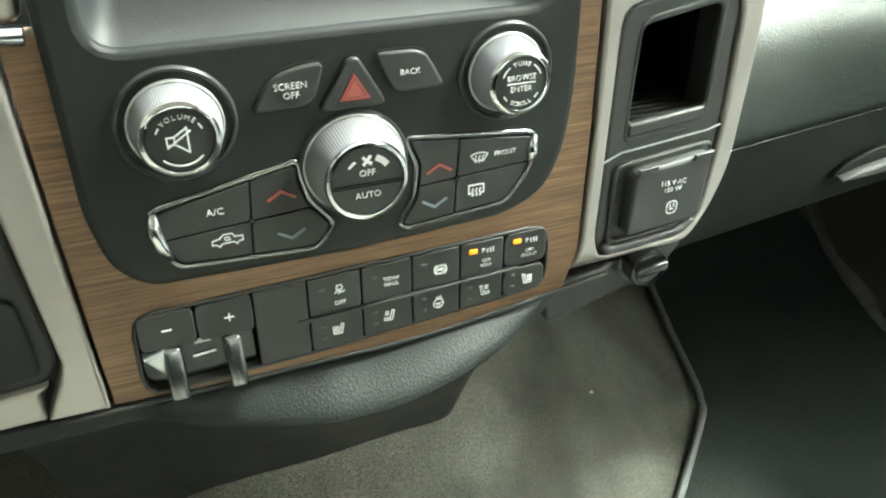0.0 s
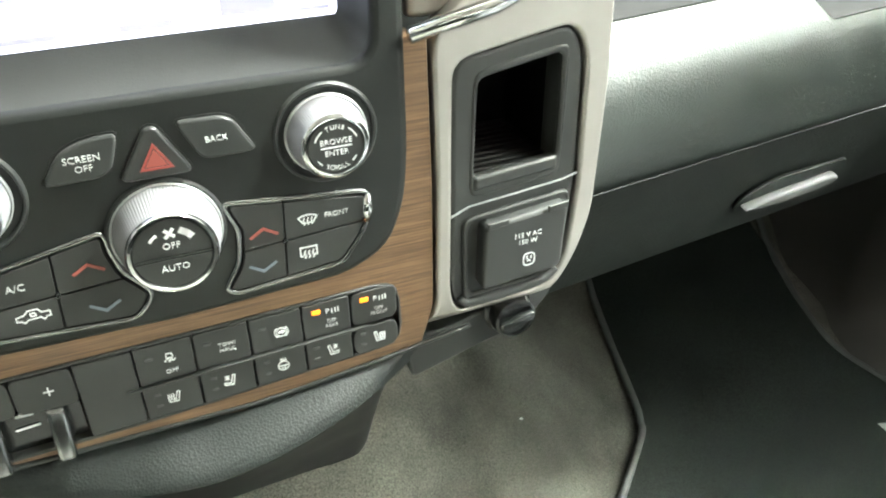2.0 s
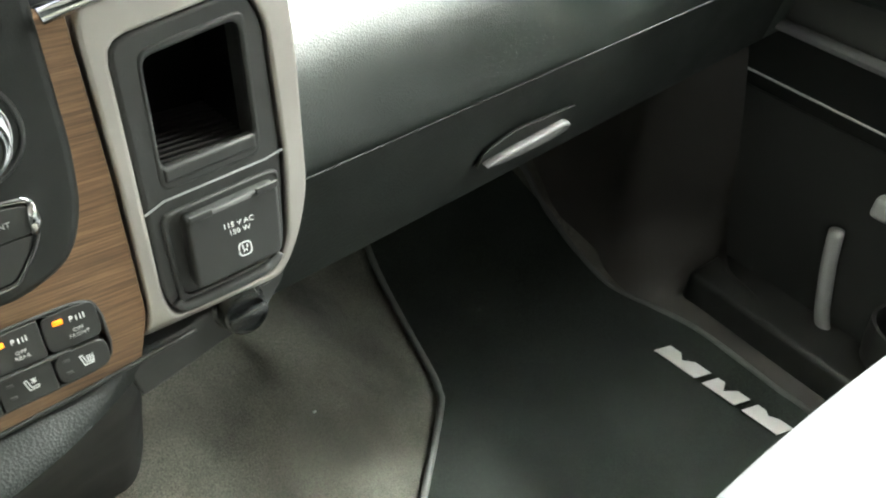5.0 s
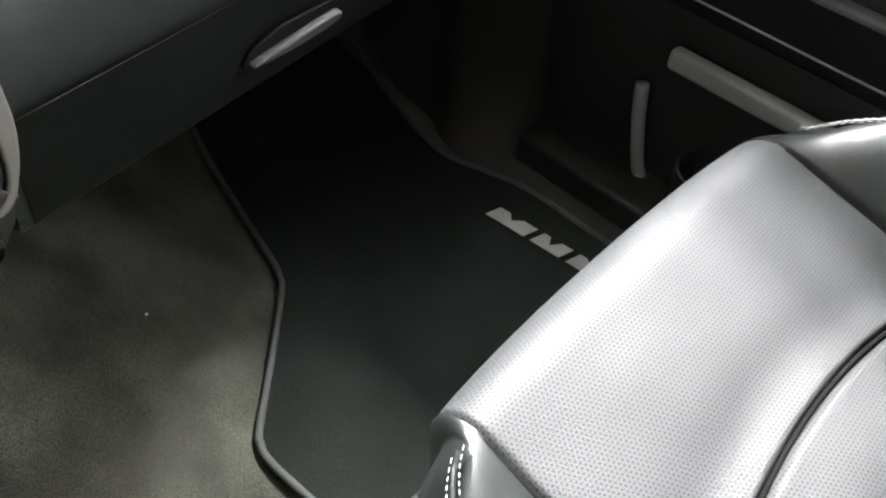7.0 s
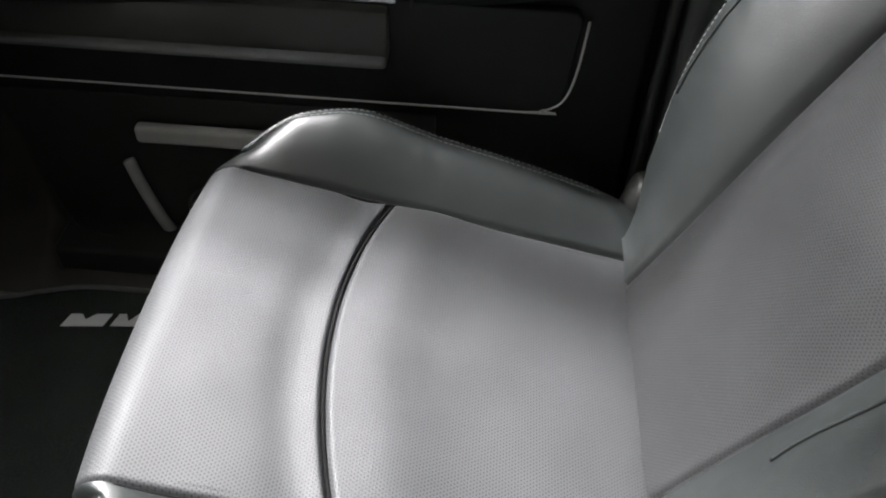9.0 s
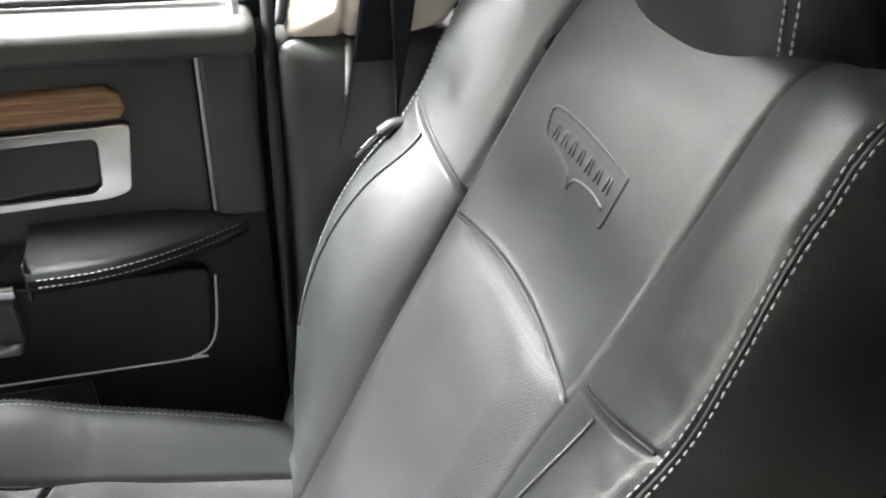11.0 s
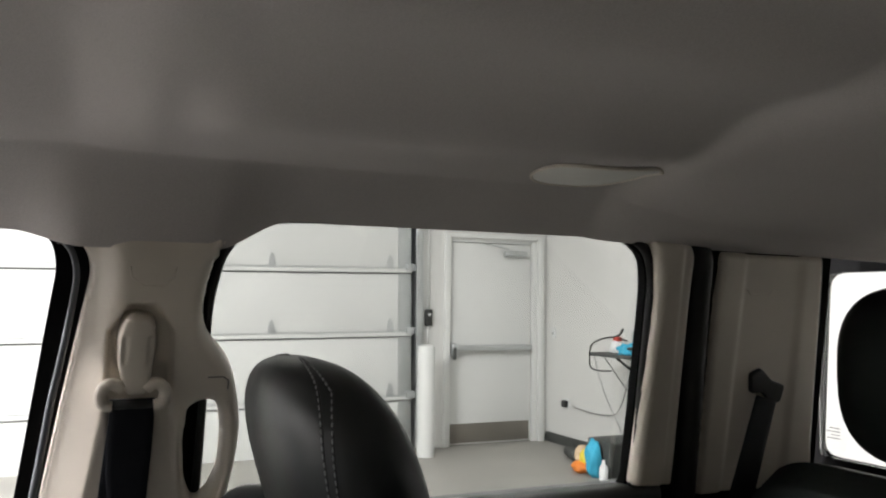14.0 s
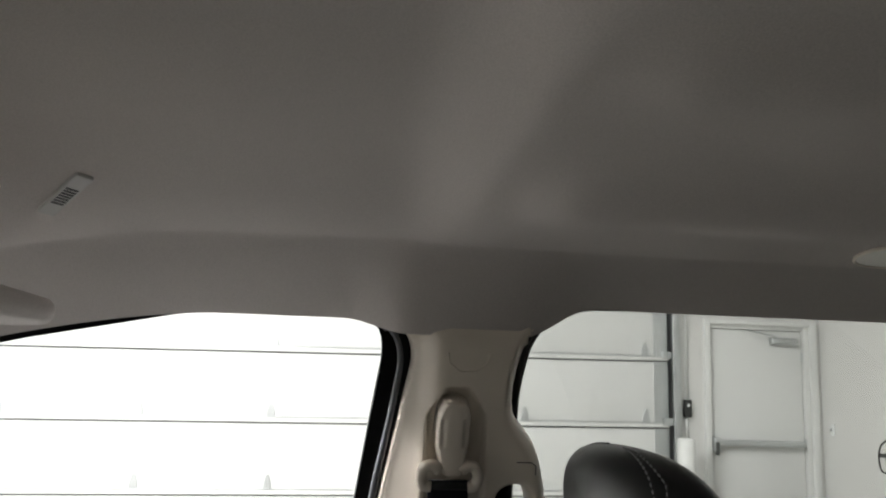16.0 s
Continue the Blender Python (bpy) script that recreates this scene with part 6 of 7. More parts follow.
# ---- pillars, seals and belts ----
PILLAR = [(-0.690, 0.705), (-0.705, 0.680), (-0.7245, 0.6615), (-0.7304, 0.638), (-0.720, 0.583), (-0.704, 0.4945), (-0.6876, 0.396), (-0.674, 0.300), (-0.6670, 0.246), (-0.7375, 0.241), (-0.793, 0.250), (-0.839, 0.262), (-0.854, 0.2926), (-0.877, 0.335), (-0.898, 0.360), (-0.907, 0.415), (-0.909, 0.458), (-0.9033, 0.494), (-0.8943, 0.527), (-0.8797, 0.549), (-0.862, 0.567), (-0.8555, 0.59), (-0.8570, 0.622), (-0.8640, 0.6545), (-0.878, 0.684), (-0.895, 0.705)]
HOLE = [(-0.870, 0.490), (-0.857, 0.490), (-0.844, 0.482), (-0.8415, 0.434), (-0.846, 0.383), (-0.8573, 0.357), (-0.8736, 0.370), (-0.8854, 0.402), (-0.886, 0.445), (-0.881, 0.4775)]


def on_side(y, z, d):
    return SIDE @ Vector((*side(y, z), d))


def pillar_relief(y, z, edge, rim):
    """The moulded front of the pillar trim: broad front flank, a recess round the belt's guide, a grab handle round the opening."""
    wide = 0.016 + 0.018 * blend(0, 1, (y + 0.76) / 0.05)
    rise = edge if z < 0.66 else max(edge, 0.006)
    front = blend(0, 1, (y + 0.775) / 0.04)
    h = 0.036 * (bulge(rise, wide) * (1 - front) + (0.32 + 0.68 * min(rise / 0.045, 1)) * front) * bulge(rim, 0.012)
    across = 0.037 - abs(y + 0.786 - 0.11 * min(0, z - 0.50))
    dip = blend(0, 1, across / 0.005) * blend(0, 1, (0.611 - 1.5 * max(0, abs(y + 0.786) - 0.014) - z) / 0.006) * blend(0, 1, (z - 0.375) / 0.06)
    h -= 0.016 * dip * blend(0.35, 1, (y + 0.84) / 0.06)
    h -= 0.005 * math.exp(-((y + 0.729) / 0.004) ** 2) * blend(0, 1, (0.325 - z) / 0.03)
    h -= 0.010 * blend(0, 1, (z - 0.655) / 0.04) * blend(0, 1, edge / 0.02)
    return max(h, 0.001) + 0.004


def pillars():
    trim = thing("pillar_trim", (0.82, -0.78, 0.24), "beige plastic pillar trim with an integral grab handle", "pillar trim", kind="structure")
    put("pillar_cover", pillow("pillar_cover", rounded(PILLAR, 0.012), rounded(HOLE, 0.010), pillar_relief, on_side, BEIGE, 0.0028), trim)
    put("clip_mark", tube("clip_mark", [on_side(y, z, 0.0400) for y, z in ((-0.770, 0.652), (-0.772, 0.640), (-0.785, 0.630), (-0.805, 0.630), (-0.817, 0.640), (-0.819, 0.652))], 0.0012, BEIGE), trim)
    put("cap_mark", tube("cap_mark", [on_side(y, z, 0.0400) for y, z in ((-0.862, 0.524), (-0.880, 0.524), (-0.886, 0.520), (-0.886, 0.509))], 0.0007, PLASTIC), trim)
    put("cap_mark", tube("cap_mark", [on_side(y, z, 0.0385) for y, z in ((-0.846, 0.505), (-0.853, 0.501), (-0.862, 0.500))], 0.0007, PLASTIC), trim)
    put("lower_cover", box_mesh("lower_cover", (0.808, -0.86, -0.44), (0.90, -0.655, 0.248), VINYL, 0.028, 5), trim, "black plastic lower pillar cover")
    put("cover_rib", tube("cover_rib", [(0.809, -0.735, 0.243), (0.807, -0.729, 0.18), (0.809, -0.719, 0.12)], 0.006, DOORVINYL, taper=lambda t: 1 - 0.8 * t), trim)
    put("door_seal", tube("door_seal", smooth_line([(0.812, -0.648, -0.42), (0.818, -0.650, 0.1), (0.832, -0.653, 0.27), (0.826, -0.656, 0.31)], 6), 0.007, RUBBER, 8, taper=lambda t: 1 - 0.5 * blend(0, 1, (t - 0.7) / 0.3)), trim, "black rubber door seal")
    put("upper_seal", tube("upper_seal", smooth_line([(0.722, -0.700, 0.668), (0.727, -0.68, 0.697), (0.734, -0.60, 0.706), (0.736, -0.473, 0.700), (0.748, -0.25, 0.657), (0.787, 0.11, 0.522)], 6), 0.006, RUBBER, 8), trim, "black rubber door seal")
    lip = [(-0.664, 0.262), (-0.669, 0.302), (-0.677, 0.370), (-0.6825, 0.410), (-0.688, 0.450), (-0.6942, 0.4935), (-0.7012, 0.532), (-0.7083, 0.575), (-0.7137, 0.612), (-0.7155, 0.636), (-0.711, 0.657), (-0.702, 0.670), (-0.690, 0.682)]
    put("seal_lip", tube("seal_lip", smooth_line([on_side(y, z, 0.010) for y, z in lip], 3), 0.0050, SEALGREY, 10, taper=lambda t: 1 - 0.35 * t), trim, "grey rubber seal lip")
    put("rear_seal", tube("rear_seal", smooth_line([on_side(y, z, -0.004) for y, z in ((-0.862, 0.30), (-0.864, 0.45), (-0.864, 0.58), (-0.868, 0.625), (-0.878, 0.660), (-0.897, 0.690))], 6), 0.006, RUBBER, 8, taper=lambda t: 1 - 0.5 * t), trim)
    quarter = thing("pillar_trim", (0.82, -1.7, 0.24), "beige plastic rear quarter trim", "pillar trim", kind="structure")
    cover = [(-1.492, 0.706), (-1.570, 0.706), (-1.583, 0.684), (-1.588, 0.614), (-1.6146, 0.356), (-1.6185, 0.310), (-1.5345, 0.316), (-1.5185, 0.613), (-1.510, 0.660)]
    put("door_frame_cover", pillow("door_frame_cover", rounded(cover, 0.01), None, lambda y, z, e, r: 0.022 * bulge(e, 0.014) - 0.004 * blend(0, 1, (-1.558 + 0.1 * (z - 0.6) - y) / 0.008) + 0.001, on_side, BEIGE, 0.003), quarter)
    rear = [(-1.640, 0.69), (-1.645, 0.60), (-1.684, 0.28), (-1.957, 0.27), (-1.932, 0.36), (-1.877, 0.64), (-1.866, 0.69)]

    def rear_relief(y, z, e, r):
        lean = 0.10 * (z - 0.5)
        return 0.004 + 0.026 * bulge(e, 0.012) - 0.006 * blend(0, 1, (-1.705 + lean - y) / 0.016) + 0.005 * blend(0, 1, (-1.835 + 1.4 * lean - y) / 0.02)

    put("quarter_cover", pillow("quarter_cover", rounded(rear, 0.01), None, rear_relief, lambda y, z, d: on_side(y, z, d - 0.024), BEIGE, 0.0035), quarter)
    put("frame_seal", tube("frame_seal", smooth_line([(0.716, -1.50, 0.706), (0.714, -1.57, 0.704), (0.722, -1.604, 0.676), (0.744, -1.616, 0.60), (0.822, -1.652, 0.29)], 6), 0.019, RUBBER, 8), quarter, "black rubber seal")
    put("window_seal", tube("window_seal", smooth_line([(0.717, -1.476, 0.700), (0.719, -1.498, 0.684), (0.728, -1.513, 0.655), (0.742, -1.522, 0.60), (0.822, -1.546, 0.30)], 6), 0.008, RUBBER, 8), quarter)
    put("clip_mark", tube("clip_mark", [on_side(y, z, 0.0005) for y, z in ((-1.71, 0.63), (-1.72, 0.622), (-1.76, 0.622), (-1.77, 0.63))], 0.0012, BEIGE), quarter)


pillars()


def webbing(name, rows, parent, label=""):
    """A strip of belt from rows of (left edge, right edge) places."""
    verts, faces = [], []
    n = 7
    for a, b in rows:
        a, b = Vector(a), Vector(b)
        for k in range(n):
            verts.append(a.lerp(b, k / (n - 1)))
    for i in range(len(rows) - 1):
        for k in range(n - 1):
            faces.append((i * n + k, i * n + k + 1, (i + 1) * n + k + 1, (i + 1) * n + k))
    me = mesh_of(name, verts, faces, WEB)
    ob = put(name, me, parent, label)
    m = ob.modifiers.new("thick", "SOLIDIFY")
    m.thickness, m.offset = 0.0012, 0
    return ob


def front_belt():
    belt = thing("seat_belt", (0.76, -0.78, 0.24), "black seat belt hanging from a beige height adjuster", "seat belt")
    outline = [(-0.760, 0.542), (-0.7588, 0.565), (-0.7612, 0.584), (-0.767, 0.597), (-0.7761, 0.6002), (-0.7907, 0.599), (-0.799, 0.5935), (-0.802, 0.580), (-0.8017, 0.551), (-0.798, 0.524), (-0.793, 0.508), (-0.770, 0.508), (-0.765, 0.524)]

    def relief(y, z, e, r):
        pinch = math.exp(-((abs(y + 0.781) - 0.0135) / 0.0022) ** 2) * blend(0, 1, (z - 0.543) / 0.006) * blend(0, 1, (0.580 - z) / 0.006)
        return 0.001 + 0.027 * bulge(e, 0.004) + 0.005 * bulge(e, 0.018) - 0.0035 * pinch

    put("adjuster_cover", pillow("adjuster_cover", rounded(outline, 0.008), None, relief, lambda y, z, d: on_side(y, z, d + 0.024), BEIGE, 0.002), belt, "beige adjuster cover")
    ring = smooth_line([(-0.766, 0.517), (-0.758, 0.523), (-0.749, 0.521), (-0.7445, 0.511), (-0.748, 0.500), (-0.757, 0.498)], 5)
    for sgn in (1, -1):
        put("guide_ring", tube("guide_ring", [on_side(-0.779 + sgn * (p.x + 0.779), p.y, 0.052) for p in ring], 0.0068, BEIGE, 12), belt, "beige belt guide")
    put("guide_bar", tube("guide_bar", [on_side(-0.754, 0.499, 0.050), on_side(-0.804, 0.499, 0.050)], 0.006, PLASTIC, 10), belt)
    rows = []
    for k in range(35):
        z = 0.505 - 0.335 * k / 34
        near = curve(-z, (-0.505, -0.7545), (-0.424, -0.7530), (-0.383, -0.7575), (-0.347, -0.7605), (-0.3235, -0.7665), (-0.257, -0.7752), (-0.170, -0.7803))
        far = curve(-z, (-0.505, -0.8023), (-0.4635, -0.8022), (-0.395, -0.7990), (-0.317, -0.7945), (-0.255, -0.7920), (-0.170, -0.7836))
        deep = 0.052 + 0.016 * blend(0, 1, (0.26 - z) / 0.09)
        rows.append((on_side(near, z, deep), on_side(far, z, deep + 0.005 * math.sin(k / 8))))
    webbing("front_web", rows, belt, "black woven belt, twisted towards its tongue")
    rows = []
    for k in range(14):
        z = 0.503 - 0.27 * k / 13
        near = curve(-z, (-0.503, -0.7555), (-0.46, -0.7527), (-0.392, -0.7469), (-0.315, -0.7415), (-0.264, -0.737), (-0.23, -0.735))
        rows.append((on_side(near, z, 0.0445), on_side(near - 0.047, z, 0.0435)))
    webbing("rear_web", rows, belt)
    put("tongue", tube("tongue", smooth_line([(0.765, -0.756, 0.155), (0.764, -0.770, 0.164), (0.764, -0.795, 0.166)], 5), 0.0065, PLASTIC, 10), belt, "black belt tongue")
    put("tongue_blade", tube("tongue_blade", [(0.766, -0.728, 0.130), (0.765, -0.758, 0.157)], 0.0032, CHROME, 8), belt, "steel blade")
    buckle = [(0.752, -0.823, 0.232), (0.751, -0.830, 0.247), (0.751, -0.838, 0.262)]
    put("stay", tube("stay", buckle, 0.006, STEEL, 8), belt, "grey belt stay")


front_belt()


def rear_belt():
    belt = thing("seat_belt", (0.79, -1.75, 0.2), "black rear seat belt running down from the quarter trim", "seat belt")
    slot = [(-48, -27), (-23, -39), (12, -12), (47, -2), (44, 33), (22, 38), (-8, 13), (-38, 13)]
    me = plate("belt_slot", [[(x * 0.00085, -z * 0.00085) for x, z in slot]], 0.016, RUBBER, 0.003, 0.006)
    put("belt_slot", me, belt, "black plastic belt slot", frame_of((0.786, -1.789, 0.471), (0, -1, 0), (-0.27, 0, 1)))
    edge = [((-1.757, 0.456), (-1.801, 0.444)), ((-1.720, 0.360), (-1.766, 0.342)), ((-1.682, 0.263), (-1.731, 0.241)), ((-1.640, 0.196), (-1.688, 0.170))]
    webbing("front_web", [((0.764, *a), (0.764, *b)) for a, b in edge], belt)
    put("tongue", tube("tongue", [(0.762, -1.632, 0.204), (0.760, -1.668, 0.188), (0.762, -1.700, 0.182)], 0.0055, GREYTRIM, 8), belt, "grey belt tongue")


rear_belt()


def rear_seat():
    bench = thing("rear_seat", (0.4, -1.7, -0.45), "black leather rear bench with stitched seams", "car seat")

    def fn(w, t):
        x = 0.765 * w
        edge = max(0, (abs(w) - 0.8) / 0.2)
        prof = [(-0.05, -0.30), (0.0, -0.1), (-0.03, 0.1), (-0.075, 0.24), (-0.105, 0.31), (-0.15, 0.335), (-0.20, 0.32), (-0.23, 0.2)]
        f = t * (len(prof) - 1)
        i = min(int(f), len(prof) - 2)
        k = f - i
        k = k * k * (3 - 2 * k)
        y, z = (prof[i][j] + (prof[i + 1][j] - prof[i][j]) * k for j in (0, 1))
        groove = math.exp(-((abs(abs(w) - 0.36)) / 0.012) ** 2)
        return (x, -1.58 + y - 0.05 * edge ** 2 - 0.008 * groove, z + 0.05 * t - 0.06 * edge ** 2)

    (v, f), = grid_parts(fn, steps(-1, 1, 90), steps(0, 1, 40), lambda a, b: "a").values()
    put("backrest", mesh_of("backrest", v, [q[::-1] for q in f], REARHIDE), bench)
    for w in (-0.93, -0.36, 0.36, 0.93):
        stitches("stitching", [Vector(fn(w, t)) + Vector((0, 0.0015, 0.001)) for t in steps(0.1, 0.75, 60)], bench, 0.006, 0.003, 0.0008, BINDING)
    put("base", box_mesh("base", (-0.70, -1.60, -0.45), (0.70, -1.5, -0.28), SOFT, 0.02), bench)
    for x in (-0.50, 0.50):
        head = bmesh.new()
        bmesh.ops.create_uvsphere(head, u_segments=32, v_segments=20, radius=1)
        for p in head.verts:
            q = p.co
            p.co = Vector((x + 0.13 * math.copysign(abs(q.x) ** 0.7, q.x), -1.80 + 0.055 * q.y, 0.505 + 0.130 * math.copysign(abs(q.z) ** 0.7, q.z)))
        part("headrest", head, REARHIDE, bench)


rear_seat()


# ---- things on the headliner ----
def dome_lamp():
    lamp = thing("dome_lamp", (0.52, -1.265, 0.75), "unlit pale dome lamp set in the headliner", "ceiling lamp")
    verts, faces, n, rings = [], [], 40, 7
    line = []
    for k in range(n):
        g = 2 * math.pi * k / n
        x = 0.515 + (0.050 if math.cos(g) < 0 else 0.080) * math.copysign(abs(math.cos(g)) ** (0.35 if math.cos(g) < 0 else 0.9), math.cos(g))
        line.append((x, -1.268 + 0.070 * math.copysign(abs(math.sin(g)) ** 0.75, math.sin(g))))
    plane = lambda x, y: headliner_height(x, max(y, -1.332)) - 0.0025
    for r in range(rings):
        k = 1 - r / rings * 0.92
        for x, y in line:
            px, py = 0.53 + (x - 0.53) * k, -1.268 + (y + 1.268) * k
            verts.append((px, py, plane(px, py) - 0.006 * (1 - (1 - r / rings) ** 3)))
    for r in range(rings - 1):
        faces += [(r * n + i, r * n + (i + 1) % n, (r + 1) * n + (i + 1) % n, (r + 1) * n + i) for i in range(n)]
    faces.append(tuple((rings - 1) * n + i for i in range(n)))
    put("lens", mesh_of("lens", verts, [f[::-1] for f in faces], material("frosted_lens", (0.66, 0.64, 0.58), 0.4)), lamp, "frosted pale lens")
    put("bezel", tube("bezel", [(x, y, plane(x, y)) for x, y in line], 0.0022, BEIGE, 6, True), lamp)


dome_lamp()


def grille():
    at = Vector((0.526, -0.374, 0))
    z = headliner_height(at.x, at.y)
    g = thing("microphone_grille", (at.x, at.y, z), "small grey slotted grille in the headliner", "grille")
    ca, sa = math.cos(radians(43)), math.sin(radians(43))

    def laid(me):
        """Lays a flat mesh under the lining, along its slope."""
        for v in me.vertices:
            x, y = at.x + v.co.x * ca - v.co.y * sa, at.y + v.co.x * sa + v.co.y * ca
            v.co = (x, y, headliner_height(x, y) + 0.001 - v.co.z)
        me.flip_normals()
        return me

    cover = plate("cover", [rounded([(-0.038, -0.009), (-0.018, -0.009), (0, -0.009), (0.018, -0.009), (0.038, -0.009), (0.038, 0.009), (0.018, 0.009), (0, 0.009), (-0.018, 0.009), (-0.038, 0.009)], 0.004)], 0.004, material("pale_grey_plastic", (0.42, 0.41, 0.39), 0.5), 0.0015)
    put("cover", laid(cover), g)
    for k in range(7):
        x = -0.014 + 0.0046 * k
        put("slot", laid(box_mesh("slot", (x - 0.0014, -0.006, 0.0040), (x + 0.0014, 0.006, 0.0046), RUBBER, 0)), g)


grille()


def visor():
    v = thing("sun_visor", (0.45, -0.3, 0.69), "folded beige cloth sun visor", "sun visor")
    me = plate("visor_panel", [rounded([(0.10, -0.385), (0.555, -0.375), (0.61, -0.345), (0.60, -0.18), (0.12, -0.16)], 0.05, 6)], 0.024, HEADLINER, 0.010)
    me.transform(Matrix.Translation((-0.015, 0, 0.649)))
    put("visor_panel", me, v)
    put("hinge_rod", tube("hinge_rod", [(0.60, -0.19, 0.684), (0.66, -0.20, 0.70), (0.66, -0.20, 0.735)], 0.006, BEIGE), v)


visor()

# ---- window panes ----
GLASS = bpy.data.materials.new("clear_glass")
GLASS.use_nodes = True
g = GLASS.node_tree.nodes["Principled BSDF"]
g.inputs["Transmission Weight"].default_value, g.inputs["Roughness"].default_value, g.inputs["IOR"].default_value = 1.0, 0.0, 1.45
g.inputs["Base Color"].default_value = (0.96, 0.98, 0.97, 1)
for nm, o in (("window_1", FRONT_WINDOW), ("window_2", REAR_WINDOW)):
    ob = side_plate(nm, [shrunk(o, -0.012)], 0.004, GLASS, -0.0245, None, "", 0)
    ob.visible_shadow = nm == "window_2"
    if nm == "window_2":
        tint = GLASS.copy()
        tint.name = "tinted_glass"
        tint.node_tree.nodes["Principled BSDF"].inputs["Base Color"].default_value = (0.62, 0.64, 0.62, 1)
        ob.data.materials[0] = tint
    tagged(ob, "clear side window pane" if nm == "window_1" else "tinted rear side window pane", "window", kind="structure")
# Unseen driver's-side pane, added to keep light out of the rear
left_pane = put("window_4", mirrored(ob.data))
tagged(left_pane, "tinted rear side window pane", "window", kind="structure")

back_pane = put("window_3", box_mesh("window_3", (-0.835, -1.985, 0.33), (0.835, -1.981, 0.665), GLASS, 0))
tagged(back_pane, "clear rear cab window with small printed labels", "window", kind="structure")
for k, (w, h) in enumerate(((0.022, 0.0016), (0.028, 0.0016), (0.018, 0.0016), (0.026, 0.0016))):
    put("label_bar", box_mesh("label_bar", (0.790, -1.9795, 0.383 - 0.006 * k), (0.790 + w, -1.979, 0.383 - 0.006 * k + h), DARKGREY, 0), back_pane)

# ---- things in the garage ----
def sectional_door():
    door = thing("garage_door", (7.2, 1.0, 0.25), "closed white sectional garage door with steel hinges", "garage door", kind="structure")
    lines = [FLOOR_Z - 0.08, -0.365, 0.25, 0.865, 1.48, 2.1]
    for z0, z1 in zip(lines, lines[1:]):
        put("door_section", box_mesh("door_section", (7.215, -3.70, z0 + 0.004), (7.26, 6.0, z1 - 0.004), DOORPAINT, 0.006), door, "white steel door section")
    for z in lines[1:-1]:
        put("strut", box_mesh("strut", (7.185, -3.72, z - 0.035), (7.215, 6.0, z + 0.005), DOORPAINT, 0.004), door, "white steel strut")
        put("strut_lip", box_mesh("strut_lip", (7.178, -3.72, z + 0.005), (7.190, 6.0, z + 0.014), STEEL, 0.002), door)
        # Grey strip that paints in the shade below each strut's edge
        put("strut_shade", box_mesh("strut_shade", (7.205, -3.72, z - 0.047), (7.216, 6.0, z - 0.036), SEALGREY, 0), door, "grey strip for the shade under the strut")
        for y in (-3.50, -2.35, -1.21, -0.07, 1.05, 2.2, 3.34, 4.5):
            o = [(-0.035, 0.0), (0.035, 0.0), (0.032, 0.05), (0.012, 0.12), (-0.012, 0.12), (-0.032, 0.05)]
            h = plate("hinge", [o], 0.012, STEEL, 0.003)
            put("hinge", h, door, "steel hinge", frame_of((7.214, y, z + 0.012), (0, -1, 0), (0, 0, 1)))
        put("roller_bracket", box_mesh("roller_bracket", (7.17, -3.75, z - 0.02), (7.21, -3.66, z + 0.05), STEEL, 0.005), door, "steel roller bracket")
    put("end_stile", box_mesh("end_stile", (7.205, -3.72, FLOOR_Z), (7.216, -3.585, 2.1), STEEL, 0.002), door, "steel end stile")
    put("track", box_mesh("track", (7.12, -3.80, FLOOR_Z), (7.16, -3.745, 2.3), STEEL, 0.006), door, "steel roller track")
    put("track_angle", box_mesh("track_angle", (7.16, -3.83, FLOOR_Z), (7.205, -3.80, 2.3), STEEL, 0.002), door)
    # the truck leans a little against the door's lines
    door.rotation_euler.x = radians(-0.62)


sectional_door()


